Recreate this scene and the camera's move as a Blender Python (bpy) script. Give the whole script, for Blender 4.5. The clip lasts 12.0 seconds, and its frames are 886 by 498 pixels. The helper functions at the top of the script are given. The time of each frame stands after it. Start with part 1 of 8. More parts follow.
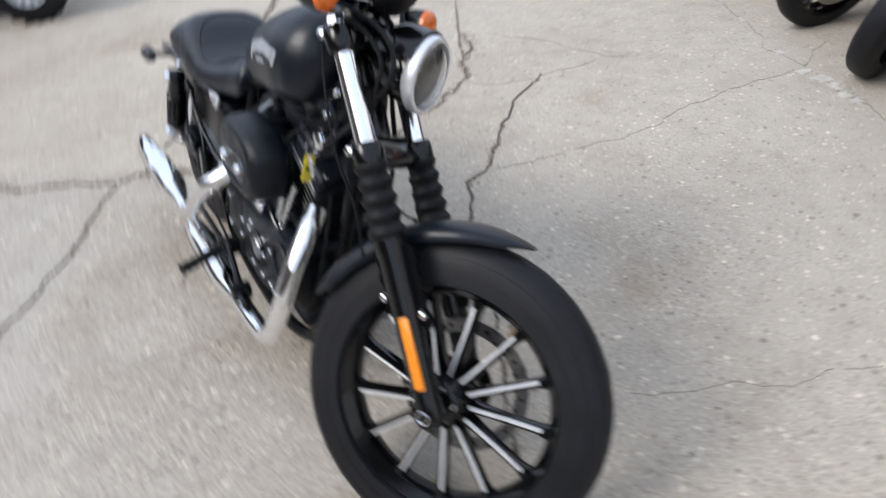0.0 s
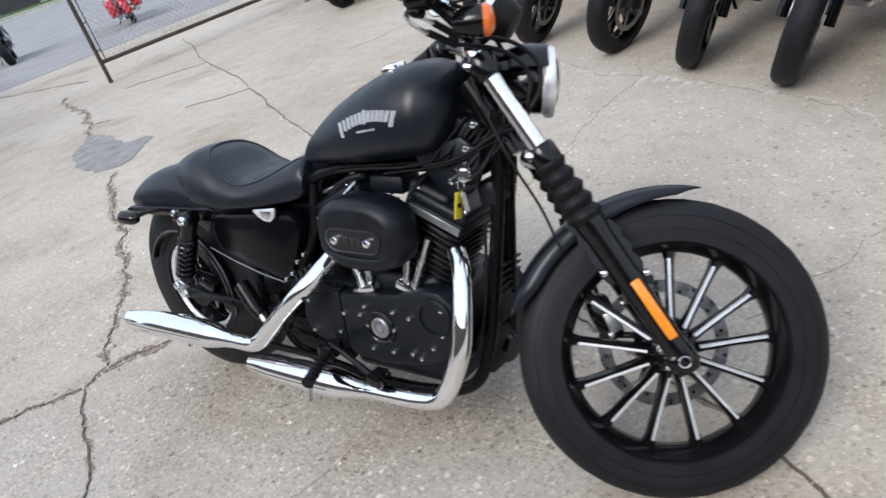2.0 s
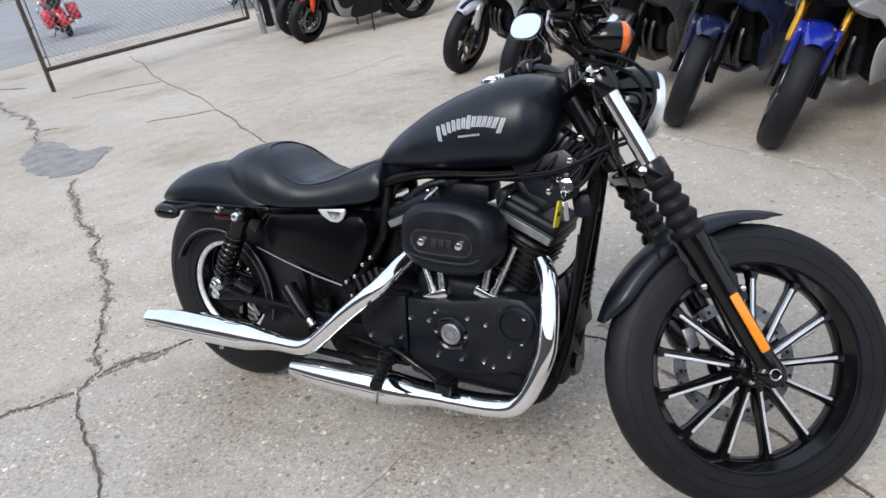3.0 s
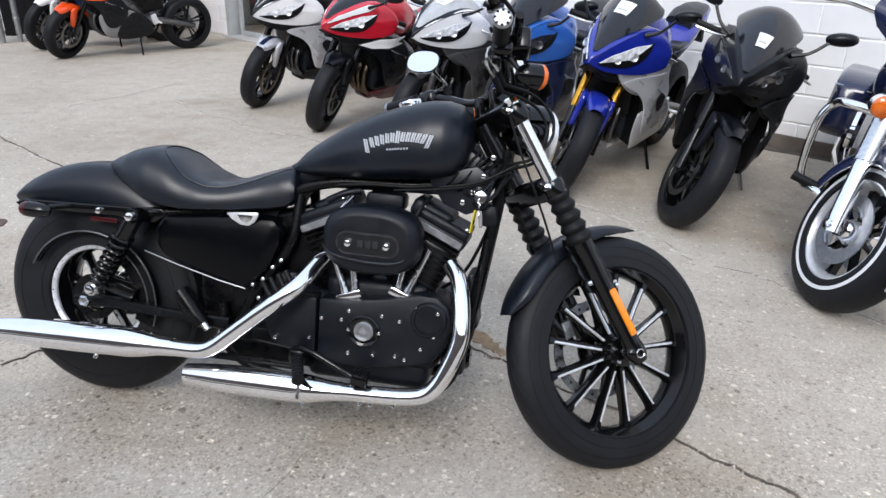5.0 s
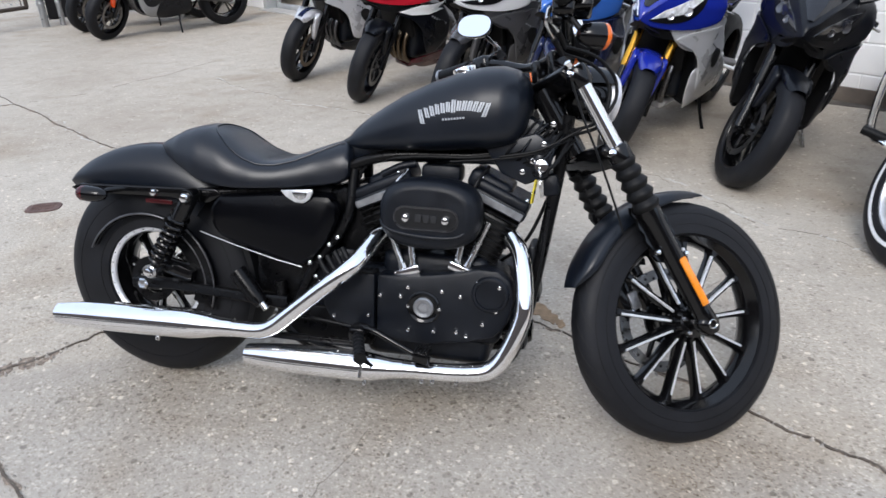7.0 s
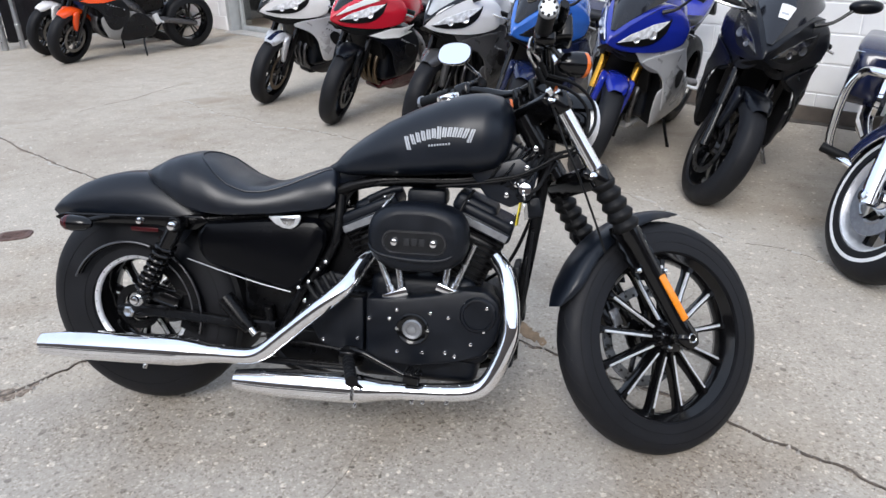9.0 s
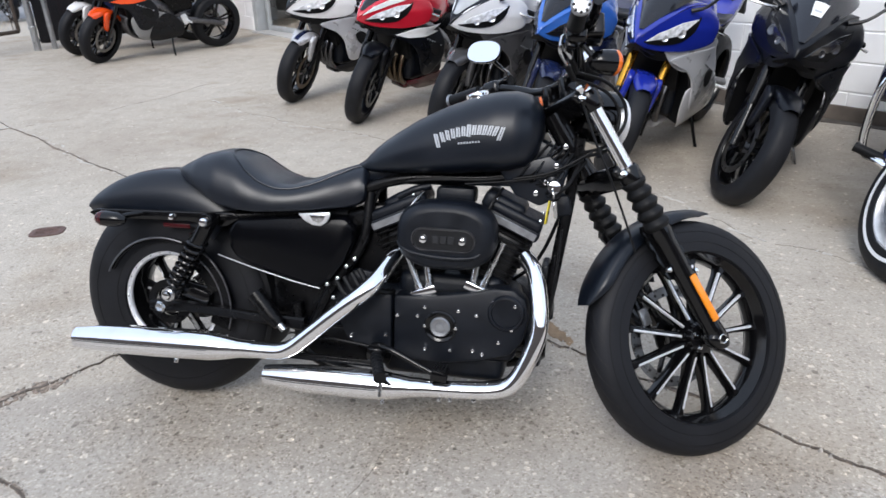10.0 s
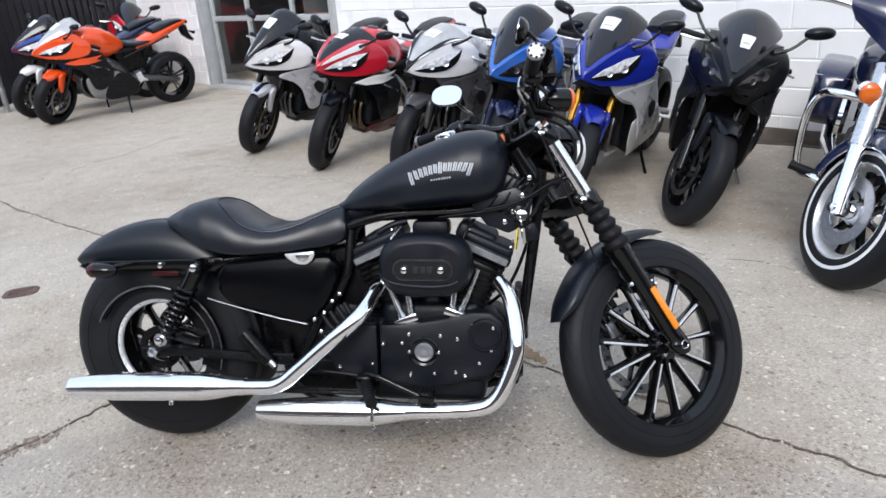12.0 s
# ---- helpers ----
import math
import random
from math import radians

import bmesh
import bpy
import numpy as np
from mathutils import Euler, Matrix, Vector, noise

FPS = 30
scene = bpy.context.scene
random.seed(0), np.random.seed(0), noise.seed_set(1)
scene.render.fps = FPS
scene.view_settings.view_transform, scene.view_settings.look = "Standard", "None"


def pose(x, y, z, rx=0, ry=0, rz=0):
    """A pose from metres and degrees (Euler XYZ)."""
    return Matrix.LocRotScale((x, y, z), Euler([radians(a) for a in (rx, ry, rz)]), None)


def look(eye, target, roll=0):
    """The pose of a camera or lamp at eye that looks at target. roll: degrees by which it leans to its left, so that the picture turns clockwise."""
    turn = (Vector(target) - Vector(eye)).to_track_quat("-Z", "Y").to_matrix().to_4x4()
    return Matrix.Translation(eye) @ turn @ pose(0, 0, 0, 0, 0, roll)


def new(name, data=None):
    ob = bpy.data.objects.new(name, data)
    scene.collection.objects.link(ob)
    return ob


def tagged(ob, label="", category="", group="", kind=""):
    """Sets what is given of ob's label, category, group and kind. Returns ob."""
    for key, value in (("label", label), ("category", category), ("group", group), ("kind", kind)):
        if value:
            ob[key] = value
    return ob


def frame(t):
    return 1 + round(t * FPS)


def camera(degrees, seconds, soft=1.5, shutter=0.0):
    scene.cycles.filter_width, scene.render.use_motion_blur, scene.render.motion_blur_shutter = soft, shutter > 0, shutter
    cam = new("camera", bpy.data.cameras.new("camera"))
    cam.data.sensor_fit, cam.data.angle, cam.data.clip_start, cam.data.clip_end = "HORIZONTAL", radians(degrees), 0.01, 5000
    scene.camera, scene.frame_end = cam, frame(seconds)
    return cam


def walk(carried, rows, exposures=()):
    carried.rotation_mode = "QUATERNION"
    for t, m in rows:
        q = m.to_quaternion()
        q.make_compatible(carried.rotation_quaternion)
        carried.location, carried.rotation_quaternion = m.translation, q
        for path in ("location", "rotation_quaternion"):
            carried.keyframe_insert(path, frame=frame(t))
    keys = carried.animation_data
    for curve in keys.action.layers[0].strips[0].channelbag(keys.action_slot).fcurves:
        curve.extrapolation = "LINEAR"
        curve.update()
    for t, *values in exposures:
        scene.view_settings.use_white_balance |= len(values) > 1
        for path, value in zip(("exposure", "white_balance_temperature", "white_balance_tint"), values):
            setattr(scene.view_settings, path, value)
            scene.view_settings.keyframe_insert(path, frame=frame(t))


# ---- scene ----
cam = camera(64.0, 12.0, shutter=0.45)
PATH = [
    (0, (2.442, -0.489, 1.348), (0.991, 0.28, 0.207), -7.7),
    (0.5, (2.311, -0.668, 1.358), (0.784, 0.23, 0.429), -26.8),
    (1, (2.274, -0.872, 1.343), (0.849, 0.185, 0.42), -22.6),
    (1.5, (2.226, -1.105, 1.355), (0.968, 0.154, 0.443), -18.3),
    (2, (2.01, -1.201, 1.328), (0.858, 0.137, 0.388), -18.2),
    (2.5, (1.808, -1.317, 1.329), (0.74, 0.11, 0.422), -15.6),
    (2.7, (1.756, -1.395, 1.337), (0.728, 0.074, 0.451), -13.0),
    (4.3, (1.386, -1.649, 1.337), (0.858, 0.098, 0.518), -1.4),
    (4.5, (1.354, -1.723, 1.339), (0.945, 0.065, 0.541), -0.5),
    (5, (1.321, -1.828, 1.343), (1.045, -0.014, 0.548), 1.1),
    (5.5, (1.309, -1.853, 1.34), (1.003, -0.052, 0.526), 0.5),
    (6, (1.292, -1.857, 1.334), (0.962, -0.071, 0.496), -0.0),
    (6.5, (1.269, -1.846, 1.337), (0.909, -0.071, 0.487), -1.0),
    (7, (1.261, -1.779, 1.333), (0.879, -0.023, 0.456), -2.1),
    (7.2, (1.268, -1.749, 1.343), (0.845, -0.003, 0.465), -3.1),
    (8.8, (1.202, -1.821, 1.371), (0.902, -0.033, 0.527), -1.9),
    (9, (1.212, -1.822, 1.365), (0.922, -0.028, 0.53), -1.9),
    (9.5, (1.207, -1.819, 1.364), (0.91, -0.021, 0.541), -2.2),
    (10, (1.195, -1.829, 1.361), (0.844, -0.045, 0.528), -2.3),
    (10.5, (1.197, -1.842, 1.358), (0.815, -0.073, 0.506), -2.2),
    (11, (1.191, -1.878, 1.371), (0.854, -0.097, 0.526), -1.8),
    (11.5, (1.179, -1.938, 1.386), (0.896, -0.125, 0.592), -2.8),
    (12, (1.171, -1.975, 1.392), (0.927, -0.131, 0.658), -4.5),
]
walk(cam, [(t, look(eye, target, roll)) for t, eye, target, roll in PATH], [(0, 0.0, 6500, 10), (2.5, 0.0, 6450, 10), (4.5, -0.02, 6350, 10), (12, -0.02, 6350, 10)])

# ---- world and light: a bright overcast sky ----
world = bpy.data.worlds.new("world")
scene.world = world
world.use_nodes = True
_nt = world.node_tree
_sky = _nt.nodes.new("ShaderNodeTexSky")
_sky.sky_type, _sky.sun_disc = "NISHITA", False
_sky.sun_elevation, _sky.sun_rotation = radians(43), radians(184)
_sky.air_density, _sky.dust_density, _sky.ozone_density = 1.0, 6.0, 1.0
_flat = _nt.nodes.new("ShaderNodeMix")
_flat.data_type = "RGBA"
_flat.inputs["Factor"].default_value = 0.72
_flat.inputs["B"].default_value = (7.2, 8.3, 10.25, 1)
_nt.links.new(_sky.outputs[0], _flat.inputs["A"])
_nt.links.new(_flat.outputs["Result"], _nt.nodes["Background"].inputs["Color"])
_nt.nodes["Background"].inputs["Strength"].default_value = 0.162
sun = bpy.data.lights.new("sun", "SUN")
sun.energy, sun.angle, sun.color = 1.95, radians(25), (1.0, 0.98, 0.955)
sun_ob = new("sun", sun)
sun_ob.matrix_world = look((0, 0, 10), (0.05, 0.74, 9.32))


# ---- materials ----
def material(name, color, rough=0.5, metal=0.0, var=0.0, scale=20.0, bump=0.0, bump_scale=200.0, coat=0.0, spec=0.5, rough_var=0.0):
    """A surface with colour variation at two scales, roughness variation and a fine relief."""
    m = bpy.data.materials.new(name)
    m.use_nodes = True
    nt = m.node_tree
    b = nt.nodes["Principled BSDF"]
    b.inputs["Base Color"].default_value = (*color, 1)
    b.inputs["Roughness"].default_value = rough
    b.inputs["Metallic"].default_value = metal
    b.inputs["Coat Weight"].default_value = coat
    b.inputs["Coat Roughness"].default_value = 0.08
    b.inputs["Specular IOR Level"].default_value = spec
    tc = nt.nodes.new("ShaderNodeTexCoord")
    if var or rough_var:
        big = nt.nodes.new("ShaderNodeTexNoise")
        big.inputs["Scale"].default_value = scale
        big.inputs["Detail"].default_value = 6
        nt.links.new(tc.outputs["Object"], big.inputs["Vector"])
    if var:
        mr = nt.nodes.new("ShaderNodeMapRange")
        mr.inputs["From Min"].default_value, mr.inputs["From Max"].default_value = 0.25, 0.75
        mr.inputs["To Min"].default_value, mr.inputs["To Max"].default_value = 1 - var, 1 + var
        nt.links.new(big.outputs["Fac"], mr.inputs["Value"])
        mul = nt.nodes.new("ShaderNodeVectorMath")
        mul.operation = "SCALE"
        mul.inputs[0].default_value = color
        nt.links.new(mr.outputs[0], mul.inputs["Scale"])
        nt.links.new(mul.outputs[0], b.inputs["Base Color"])
    if rough_var:
        rr = nt.nodes.new("ShaderNodeMapRange")
        rr.inputs["From Min"].default_value, rr.inputs["From Max"].default_value = 0.3, 0.7
        rr.inputs["To Min"].default_value, rr.inputs["To Max"].default_value = max(0.02, rough - rough_var), min(1.0, rough + rough_var)
        nt.links.new(big.outputs["Fac"], rr.inputs["Value"])
        nt.links.new(rr.outputs[0], b.inputs["Roughness"])
    if bump:
        fine = nt.nodes.new("ShaderNodeTexNoise")
        fine.inputs["Scale"].default_value = bump_scale
        fine.inputs["Detail"].default_value = 3
        nt.links.new(tc.outputs["Object"], fine.inputs["Vector"])
        bp = nt.nodes.new("ShaderNodeBump")
        bp.inputs["Strength"].default_value = bump
        bp.inputs["Distance"].default_value = 0.002
        nt.links.new(fine.outputs["Fac"], bp.inputs["Height"])
        nt.links.new(bp.outputs[0], b.inputs["Normal"])
    return m


def glass_material(name, color=(1, 1, 1), rough=0.02, ior=1.45):
    m = bpy.data.materials.new(name)
    m.use_nodes = True
    b = m.node_tree.nodes["Principled BSDF"]
    b.inputs["Base Color"].default_value = (*color, 1)
    b.inputs["Roughness"].default_value = rough
    b.inputs["IOR"].default_value = ior
    b.inputs["Transmission Weight"].default_value = 1.0
    return m


# blue in SATIN, WRINKLE and VINYL base colours stands in for sky sheen
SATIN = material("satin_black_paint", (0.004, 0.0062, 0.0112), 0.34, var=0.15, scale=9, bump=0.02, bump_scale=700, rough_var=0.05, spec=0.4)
GLOSS = material("gloss_black_paint", (0.0035, 0.0035, 0.004), 0.12, var=0.2, scale=30, coat=0.0, rough_var=0.04, spec=0.4)
WRINKLE = material("wrinkle_black_finish", (0.0038, 0.0054, 0.0092), 0.4, var=0.25, scale=25, bump=0.25, bump_scale=900, rough_var=0.08, spec=0.3)
FIN = material("black_engine_fins", (0.005, 0.005, 0.0055), 0.38, var=0.3, scale=40, rough_var=0.1, spec=0.3)
RUBBER = material("tyre_rubber", (0.0075, 0.008, 0.0102), 0.55, var=0.35, scale=14, bump=0.15, bump_scale=260, rough_var=0.1, spec=0.25)
SOFT = material("soft_black_rubber", (0.005, 0.0052, 0.006), 0.52, var=0.2, scale=30, bump=0.06, bump_scale=300, spec=0.22)
VINYL = material("black_seat_vinyl", (0.0042, 0.0064, 0.0115), 0.35, var=0.2, scale=12, bump=0.1, bump_scale=650, rough_var=0.05, spec=0.48)
CHROME = material("chrome", (0.93, 0.935, 0.95), 0.05, 1.0, var=0.04, scale=15, rough_var=0.03)
STEEL = material("zinc_plated_steel", (0.62, 0.63, 0.64), 0.22, 1.0, var=0.12, scale=60, rough_var=0.08)
ALLOY = material("machined_aluminium", (0.82, 0.83, 0.85), 0.42, 0.7, var=0.1, scale=50, rough_var=0.08)
DARKALLOY = material("dark_grey_alloy", (0.16, 0.16, 0.17), 0.35, 1.0, var=0.2, scale=40, rough_var=0.1)
DISC = material("brake_disc_steel", (0.25, 0.245, 0.24), 0.32, 1.0, var=0.15, scale=50, rough_var=0.08)
ORANGE = material("orange_reflector", (0.85, 0.26, 0.012), 0.25, var=0.12, scale=60, bump=0.3, bump_scale=500, coat=0.5)
AMBER = material("amber_lens", (0.70, 0.14, 0.01), 0.15, var=0.1, scale=50, coat=0.6)
REDLENS = material("red_lens", (0.045, 0.003, 0.005), 0.22, var=0.2, scale=50, coat=0.1, spec=0.35)
YELLOW = material("yellow_tag_plastic", (0.58, 0.47, 0.03), 0.45, var=0.1, scale=40)
LETTER = material("pale_grey_transfer", (0.4, 0.42, 0.45), 0.4, var=0.12, scale=60)
PANELGREY = material("dark_recess_plate", (0.006, 0.0065, 0.008), 0.35, var=0.2, scale=60)
MIRROR = material("mirror_glass", (0.92, 0.93, 0.94), 0.02, 1.0)
CLEAR = glass_material("clear_lens_glass")
REFLECTOR = material("headlamp_reflector", (0.93, 0.93, 0.95), 0.3, 1.0, var=0.05, scale=30)
WHITE = material("white_paper", (0.8, 0.8, 0.78), 0.6, var=0.05, scale=20)


def concrete_material():
    """Worn exposed-aggregate concrete: pale paste, grey and tan grains, broad stains."""
    m = bpy.data.materials.new("worn_concrete")
    m.use_nodes = True
    nt = m.node_tree
    b = nt.nodes["Principled BSDF"]
    b.inputs["Roughness"].default_value = 0.85
    b.inputs["Specular IOR Level"].default_value = 0.3
    tc = nt.nodes.new("ShaderNodeTexCoord")

    def noise_node(scale, detail=5, rough=0.55):
        n = nt.nodes.new("ShaderNodeTexNoise")
        n.inputs["Scale"].default_value, n.inputs["Detail"].default_value, n.inputs["Roughness"].default_value = scale, detail, rough
        nt.links.new(tc.outputs["Object"], n.inputs["Vector"])
        return n

    def ramp(src, stops):
        r = nt.nodes.new("ShaderNodeValToRGB")
        while len(r.color_ramp.elements) < len(stops):
            r.color_ramp.elements.new(0.5)
        for e, (at, c) in zip(r.color_ramp.elements, stops):
            e.position, e.color = at, (*c, 1)
        nt.links.new(src, r.inputs["Fac"])
        return r

    def mix(kind, fac, a, bb):
        x = nt.nodes.new("ShaderNodeMix")
        x.data_type, x.blend_type = "RGBA", kind
        if isinstance(fac, float):
            x.inputs["Factor"].default_value = fac
        else:
            nt.links.new(fac, x.inputs["Factor"])
        nt.links.new(a, x.inputs["A"])
        nt.links.new(bb, x.inputs["B"])
        return x.outputs["Result"]

    base = ramp(noise_node(0.55, 6).outputs["Fac"], [(0.3, (0.36, 0.317, 0.266)), (0.5, (0.428, 0.388, 0.334)), (0.72, (0.478, 0.442, 0.389))])
    mid = ramp(noise_node(7, 6, 0.65).outputs["Fac"], [(0.28, (0.87, 0.86, 0.85)), (0.5, (0.99, 0.99, 0.99)), (0.72, (1.06, 1.06, 1.055))])
    col = mix("MULTIPLY", 1.0, base.outputs[0], mid.outputs[0])
    vo = nt.nodes.new("ShaderNodeTexVoronoi")
    vo.inputs["Scale"].default_value = 165
    nt.links.new(tc.outputs["Object"], vo.inputs["Vector"])
    sep = nt.nodes.new("ShaderNodeSeparateColor")
    nt.links.new(vo.outputs["Color"], sep.inputs[0])
    grain = ramp(sep.outputs[0], [(0.0, (0.55, 0.52, 0.49)), (0.08, (0.7, 0.67, 0.64)), (0.16, (0.95, 0.945, 0.94)), (0.82, (1.0, 1.0, 1.0)), (0.9, (1.18, 1.17, 1.15)), (1.0, (1.45, 1.43, 1.4))])
    patchy = ramp(noise_node(1.7, 4).outputs["Fac"], [(0.35, (0.45, 0.45, 0.45)), (0.65, (1, 1, 1))])
    sp = nt.nodes.new("ShaderNodeSeparateColor")
    nt.links.new(patchy.outputs[0], sp.inputs[0])
    pos = nt.nodes.new("ShaderNodeSeparateXYZ")
    nt.links.new(tc.outputs["Object"], pos.inputs[0])
    slab = nt.nodes.new("ShaderNodeMapRange")
    slab.inputs["From Min"].default_value, slab.inputs["From Max"].default_value = 0.2, 1.8
    slab.inputs["To Min"].default_value, slab.inputs["To Max"].default_value = 0.8, 0.35
    nt.links.new(pos.outputs["Y"], slab.inputs["Value"])

    def calc(op, a, bb):
        x = nt.nodes.new("ShaderNodeMath")
        x.operation = op
        for k, v in enumerate((a, bb)):
            if isinstance(v, (int, float)):
                x.inputs[k].default_value = v
            else:
                nt.links.new(v, x.inputs[k])
        return x.outputs[0]

    # the older, darker slab lies on the near side of a bent joint
    px, py = pos.outputs["X"], pos.outputs["Y"]
    edge = calc("SUBTRACT", 0.47, calc("MULTIPLY", calc("MAXIMUM", calc("SUBTRACT", px, 0.8), 0.0), 0.62))
    edge = calc("SUBTRACT", edge, calc("MULTIPLY", calc("MAXIMUM", calc("SUBTRACT", 0.8, px), 0.0), 0.5))
    edge = calc("SUBTRACT", edge, calc("MULTIPLY", calc("MAXIMUM", calc("SUBTRACT", -0.61, px), 0.0), 0.58))
    soft = nt.nodes.new("ShaderNodeMapRange")
    soft.inputs["From Min"].default_value, soft.inputs["From Max"].default_value = -0.01, 0.03
    nt.links.new(calc("SUBTRACT", edge, py), soft.inputs["Value"])
    old = soft.outputs[0]
    wear_out = calc("MULTIPLY", calc("MAXIMUM", slab.outputs[0], old), sp.outputs[0])
    tone = ramp(old, [(0.0, (1.03, 1.025, 1.01)), (1.0, (0.93, 0.935, 0.945))])
    col = mix("MULTIPLY", 1.0, col, tone.outputs[0])
    grained = mix("MULTIPLY", 1.0, col, grain.outputs[0])
    col = mix("MIX", wear_out, col, grained)
    chips = ramp(noise_node(62, 5, 0.72).outputs["Fac"], [(0.32, (0.62, 0.6, 0.57)), (0.44, (0.94, 0.93, 0.92)), (0.56, (1.02, 1.02, 1.02)), (0.68, (1.25, 1.24, 1.22))])
    col = mix("MULTIPLY", wear_out, col, chips.outputs[0])
    # single stones that show in the worn paste: pale chips and dark pits of uneven size
    warp = nt.nodes.new("ShaderNodeVectorMath")
    warp.operation = "MULTIPLY_ADD"
    nt.links.new(noise_node(70, 2).outputs["Color"], warp.inputs[0])
    warp.inputs[1].default_value = (0.016, 0.016, 0.0)
    nt.links.new(tc.outputs["Object"], warp.inputs[2])
    bare = nt.nodes.new("ShaderNodeMapRange")
    bare.inputs["From Min"].default_value, bare.inputs["From Max"].default_value = 0.42, 0.56
    bare.inputs["To Min"].default_value = 0.45
    nt.links.new(noise_node(2.6, 4, 0.6).outputs["Fac"], bare.inputs["Value"])
    for cells, size, pale, dark in ((26, 0.32, 2.0, 0.25), (44, 0.44, 2.1, 0.25), (68, 0.46, 1.9, 0.33)):
        stone = nt.nodes.new("ShaderNodeTexVoronoi")
        stone.inputs["Scale"].default_value = cells
        nt.links.new(warp.outputs[0], stone.inputs["Vector"])
        pick = nt.nodes.new("ShaderNodeSeparateColor")
        nt.links.new(stone.outputs["Color"], pick.inputs[0])
        rim = nt.nodes.new("ShaderNodeMapRange")
        rim.inputs["From Min"].default_value, rim.inputs["From Max"].default_value = 0.0, 0.06
        nt.links.new(calc("SUBTRACT", calc("MULTIPLY", calc("POWER", pick.outputs[0], 2.2), size), stone.outputs["Distance"]), rim.inputs["Value"])
        shade = ramp(pick.outputs[1], [(0.0, (dark, dark * 0.97, dark * 0.93)), (0.42, (0.78, 0.77, 0.75)), (0.5, (1.15, 1.15, 1.14)), (1.0, (pale, pale, pale * 0.98))])
        speck = mix("MULTIPLY", 1.0, col, shade.outputs[0])
        col = mix("MIX", calc("MULTIPLY", rim.outputs[0], calc("MAXIMUM", calc("MULTIPLY", wear_out, bare.outputs[0]), 0.5)), col, speck)
    fine = ramp(noise_node(380, 3).outputs["Fac"], [(0.3, (0.82, 0.815, 0.81)), (0.6, (1.05, 1.05, 1.05))])
    col = mix("MULTIPLY", 0.85, col, fine.outputs[0])
    stain = ramp(noise_node(0.9, 3, 0.7).outputs["Fac"], [(0.54, (1, 1, 1)), (0.74, (0.74, 0.685, 0.62))])
    col = mix("MULTIPLY", 1.0, col, stain.outputs[0])
    nt.links.new(col, b.inputs["Base Color"])
    bp = nt.nodes.new("ShaderNodeBump")
    bp.inputs["Strength"].default_value, bp.inputs["Distance"].default_value = 0.3, 0.002
    nt.links.new(sep.outputs[0], bp.inputs["Height"])
    nt.links.new(bp.outputs[0], b.inputs["Normal"])
    return m


CONCRETE = concrete_material()
CRACK = material("dark_crack_dirt", (0.1, 0.082, 0.067), 0.95, var=0.5, scale=30, bump=0.5, bump_scale=120)
FILLER = material("pale_crack_filler", (0.5, 0.475, 0.43), 0.9, var=0.2, scale=25, bump=0.5, bump_scale=120)
PATCH = material("grey_asphalt_patch", (0.235, 0.226, 0.22), 0.9, var=0.3, scale=9, bump=0.7, bump_scale=160)


# ---- mesh helpers ----
def part(name, bm, mat, parent=None, label="", sharp=38, tag=None):
    """Links a bmesh as one mesh object under a thing or a part."""
    bmesh.ops.recalc_face_normals(bm, faces=bm.faces)
    me = bpy.data.meshes.new(name)
    bm.to_mesh(me)
    bm.free()
    me.materials.append(mat)
    me.shade_smooth()
    me.set_sharp_from_angle(angle=radians(sharp))
    ob = new(name, me)
    if parent is not None:
        ob.parent = parent
    if label:
        ob["label"] = label
    return ob


def thing(name, m, label, category, group="", kind=""):
    ob = new(name)
    ob.empty_display_size = 0.1
    ob.matrix_world = m
    return tagged(ob, label, category, group, kind)


def skin(bm, rings, close=True, cap=True):
    """Skins a list of rings of points of equal count."""
    vs = [[bm.verts.new(p) for p in ring] for ring in rings]
    n = len(vs[0])
    for a, b in zip(vs, vs[1:]):
        for j in range(n if close else n - 1):
            bm.faces.new((a[j], a[(j + 1) % n], b[(j + 1) % n], b[j]))
    if cap and close:
        bm.faces.new(vs[0][::-1])
        bm.faces.new(vs[-1])
    return bm


def smooth_path(pts, steps=6):
    """A Catmull-Rom line through the points."""
    pts = [Vector(p) for p in pts]
    ext = [2 * pts[0] - pts[1]] + pts + [2 * pts[-1] - pts[-2]]
    out = []
    for i in range(1, len(ext) - 2):
        p0, p1, p2, p3 = ext[i - 1:i + 3]
        for k in range(steps):
            t = k / steps
            out.append(0.5 * ((2 * p1) + (p2 - p0) * t + (2 * p0 - 5 * p1 + 4 * p2 - p3) * t * t + (3 * p1 - p0 - 3 * p2 + p3) * t ** 3))
    return out + [pts[-1]]


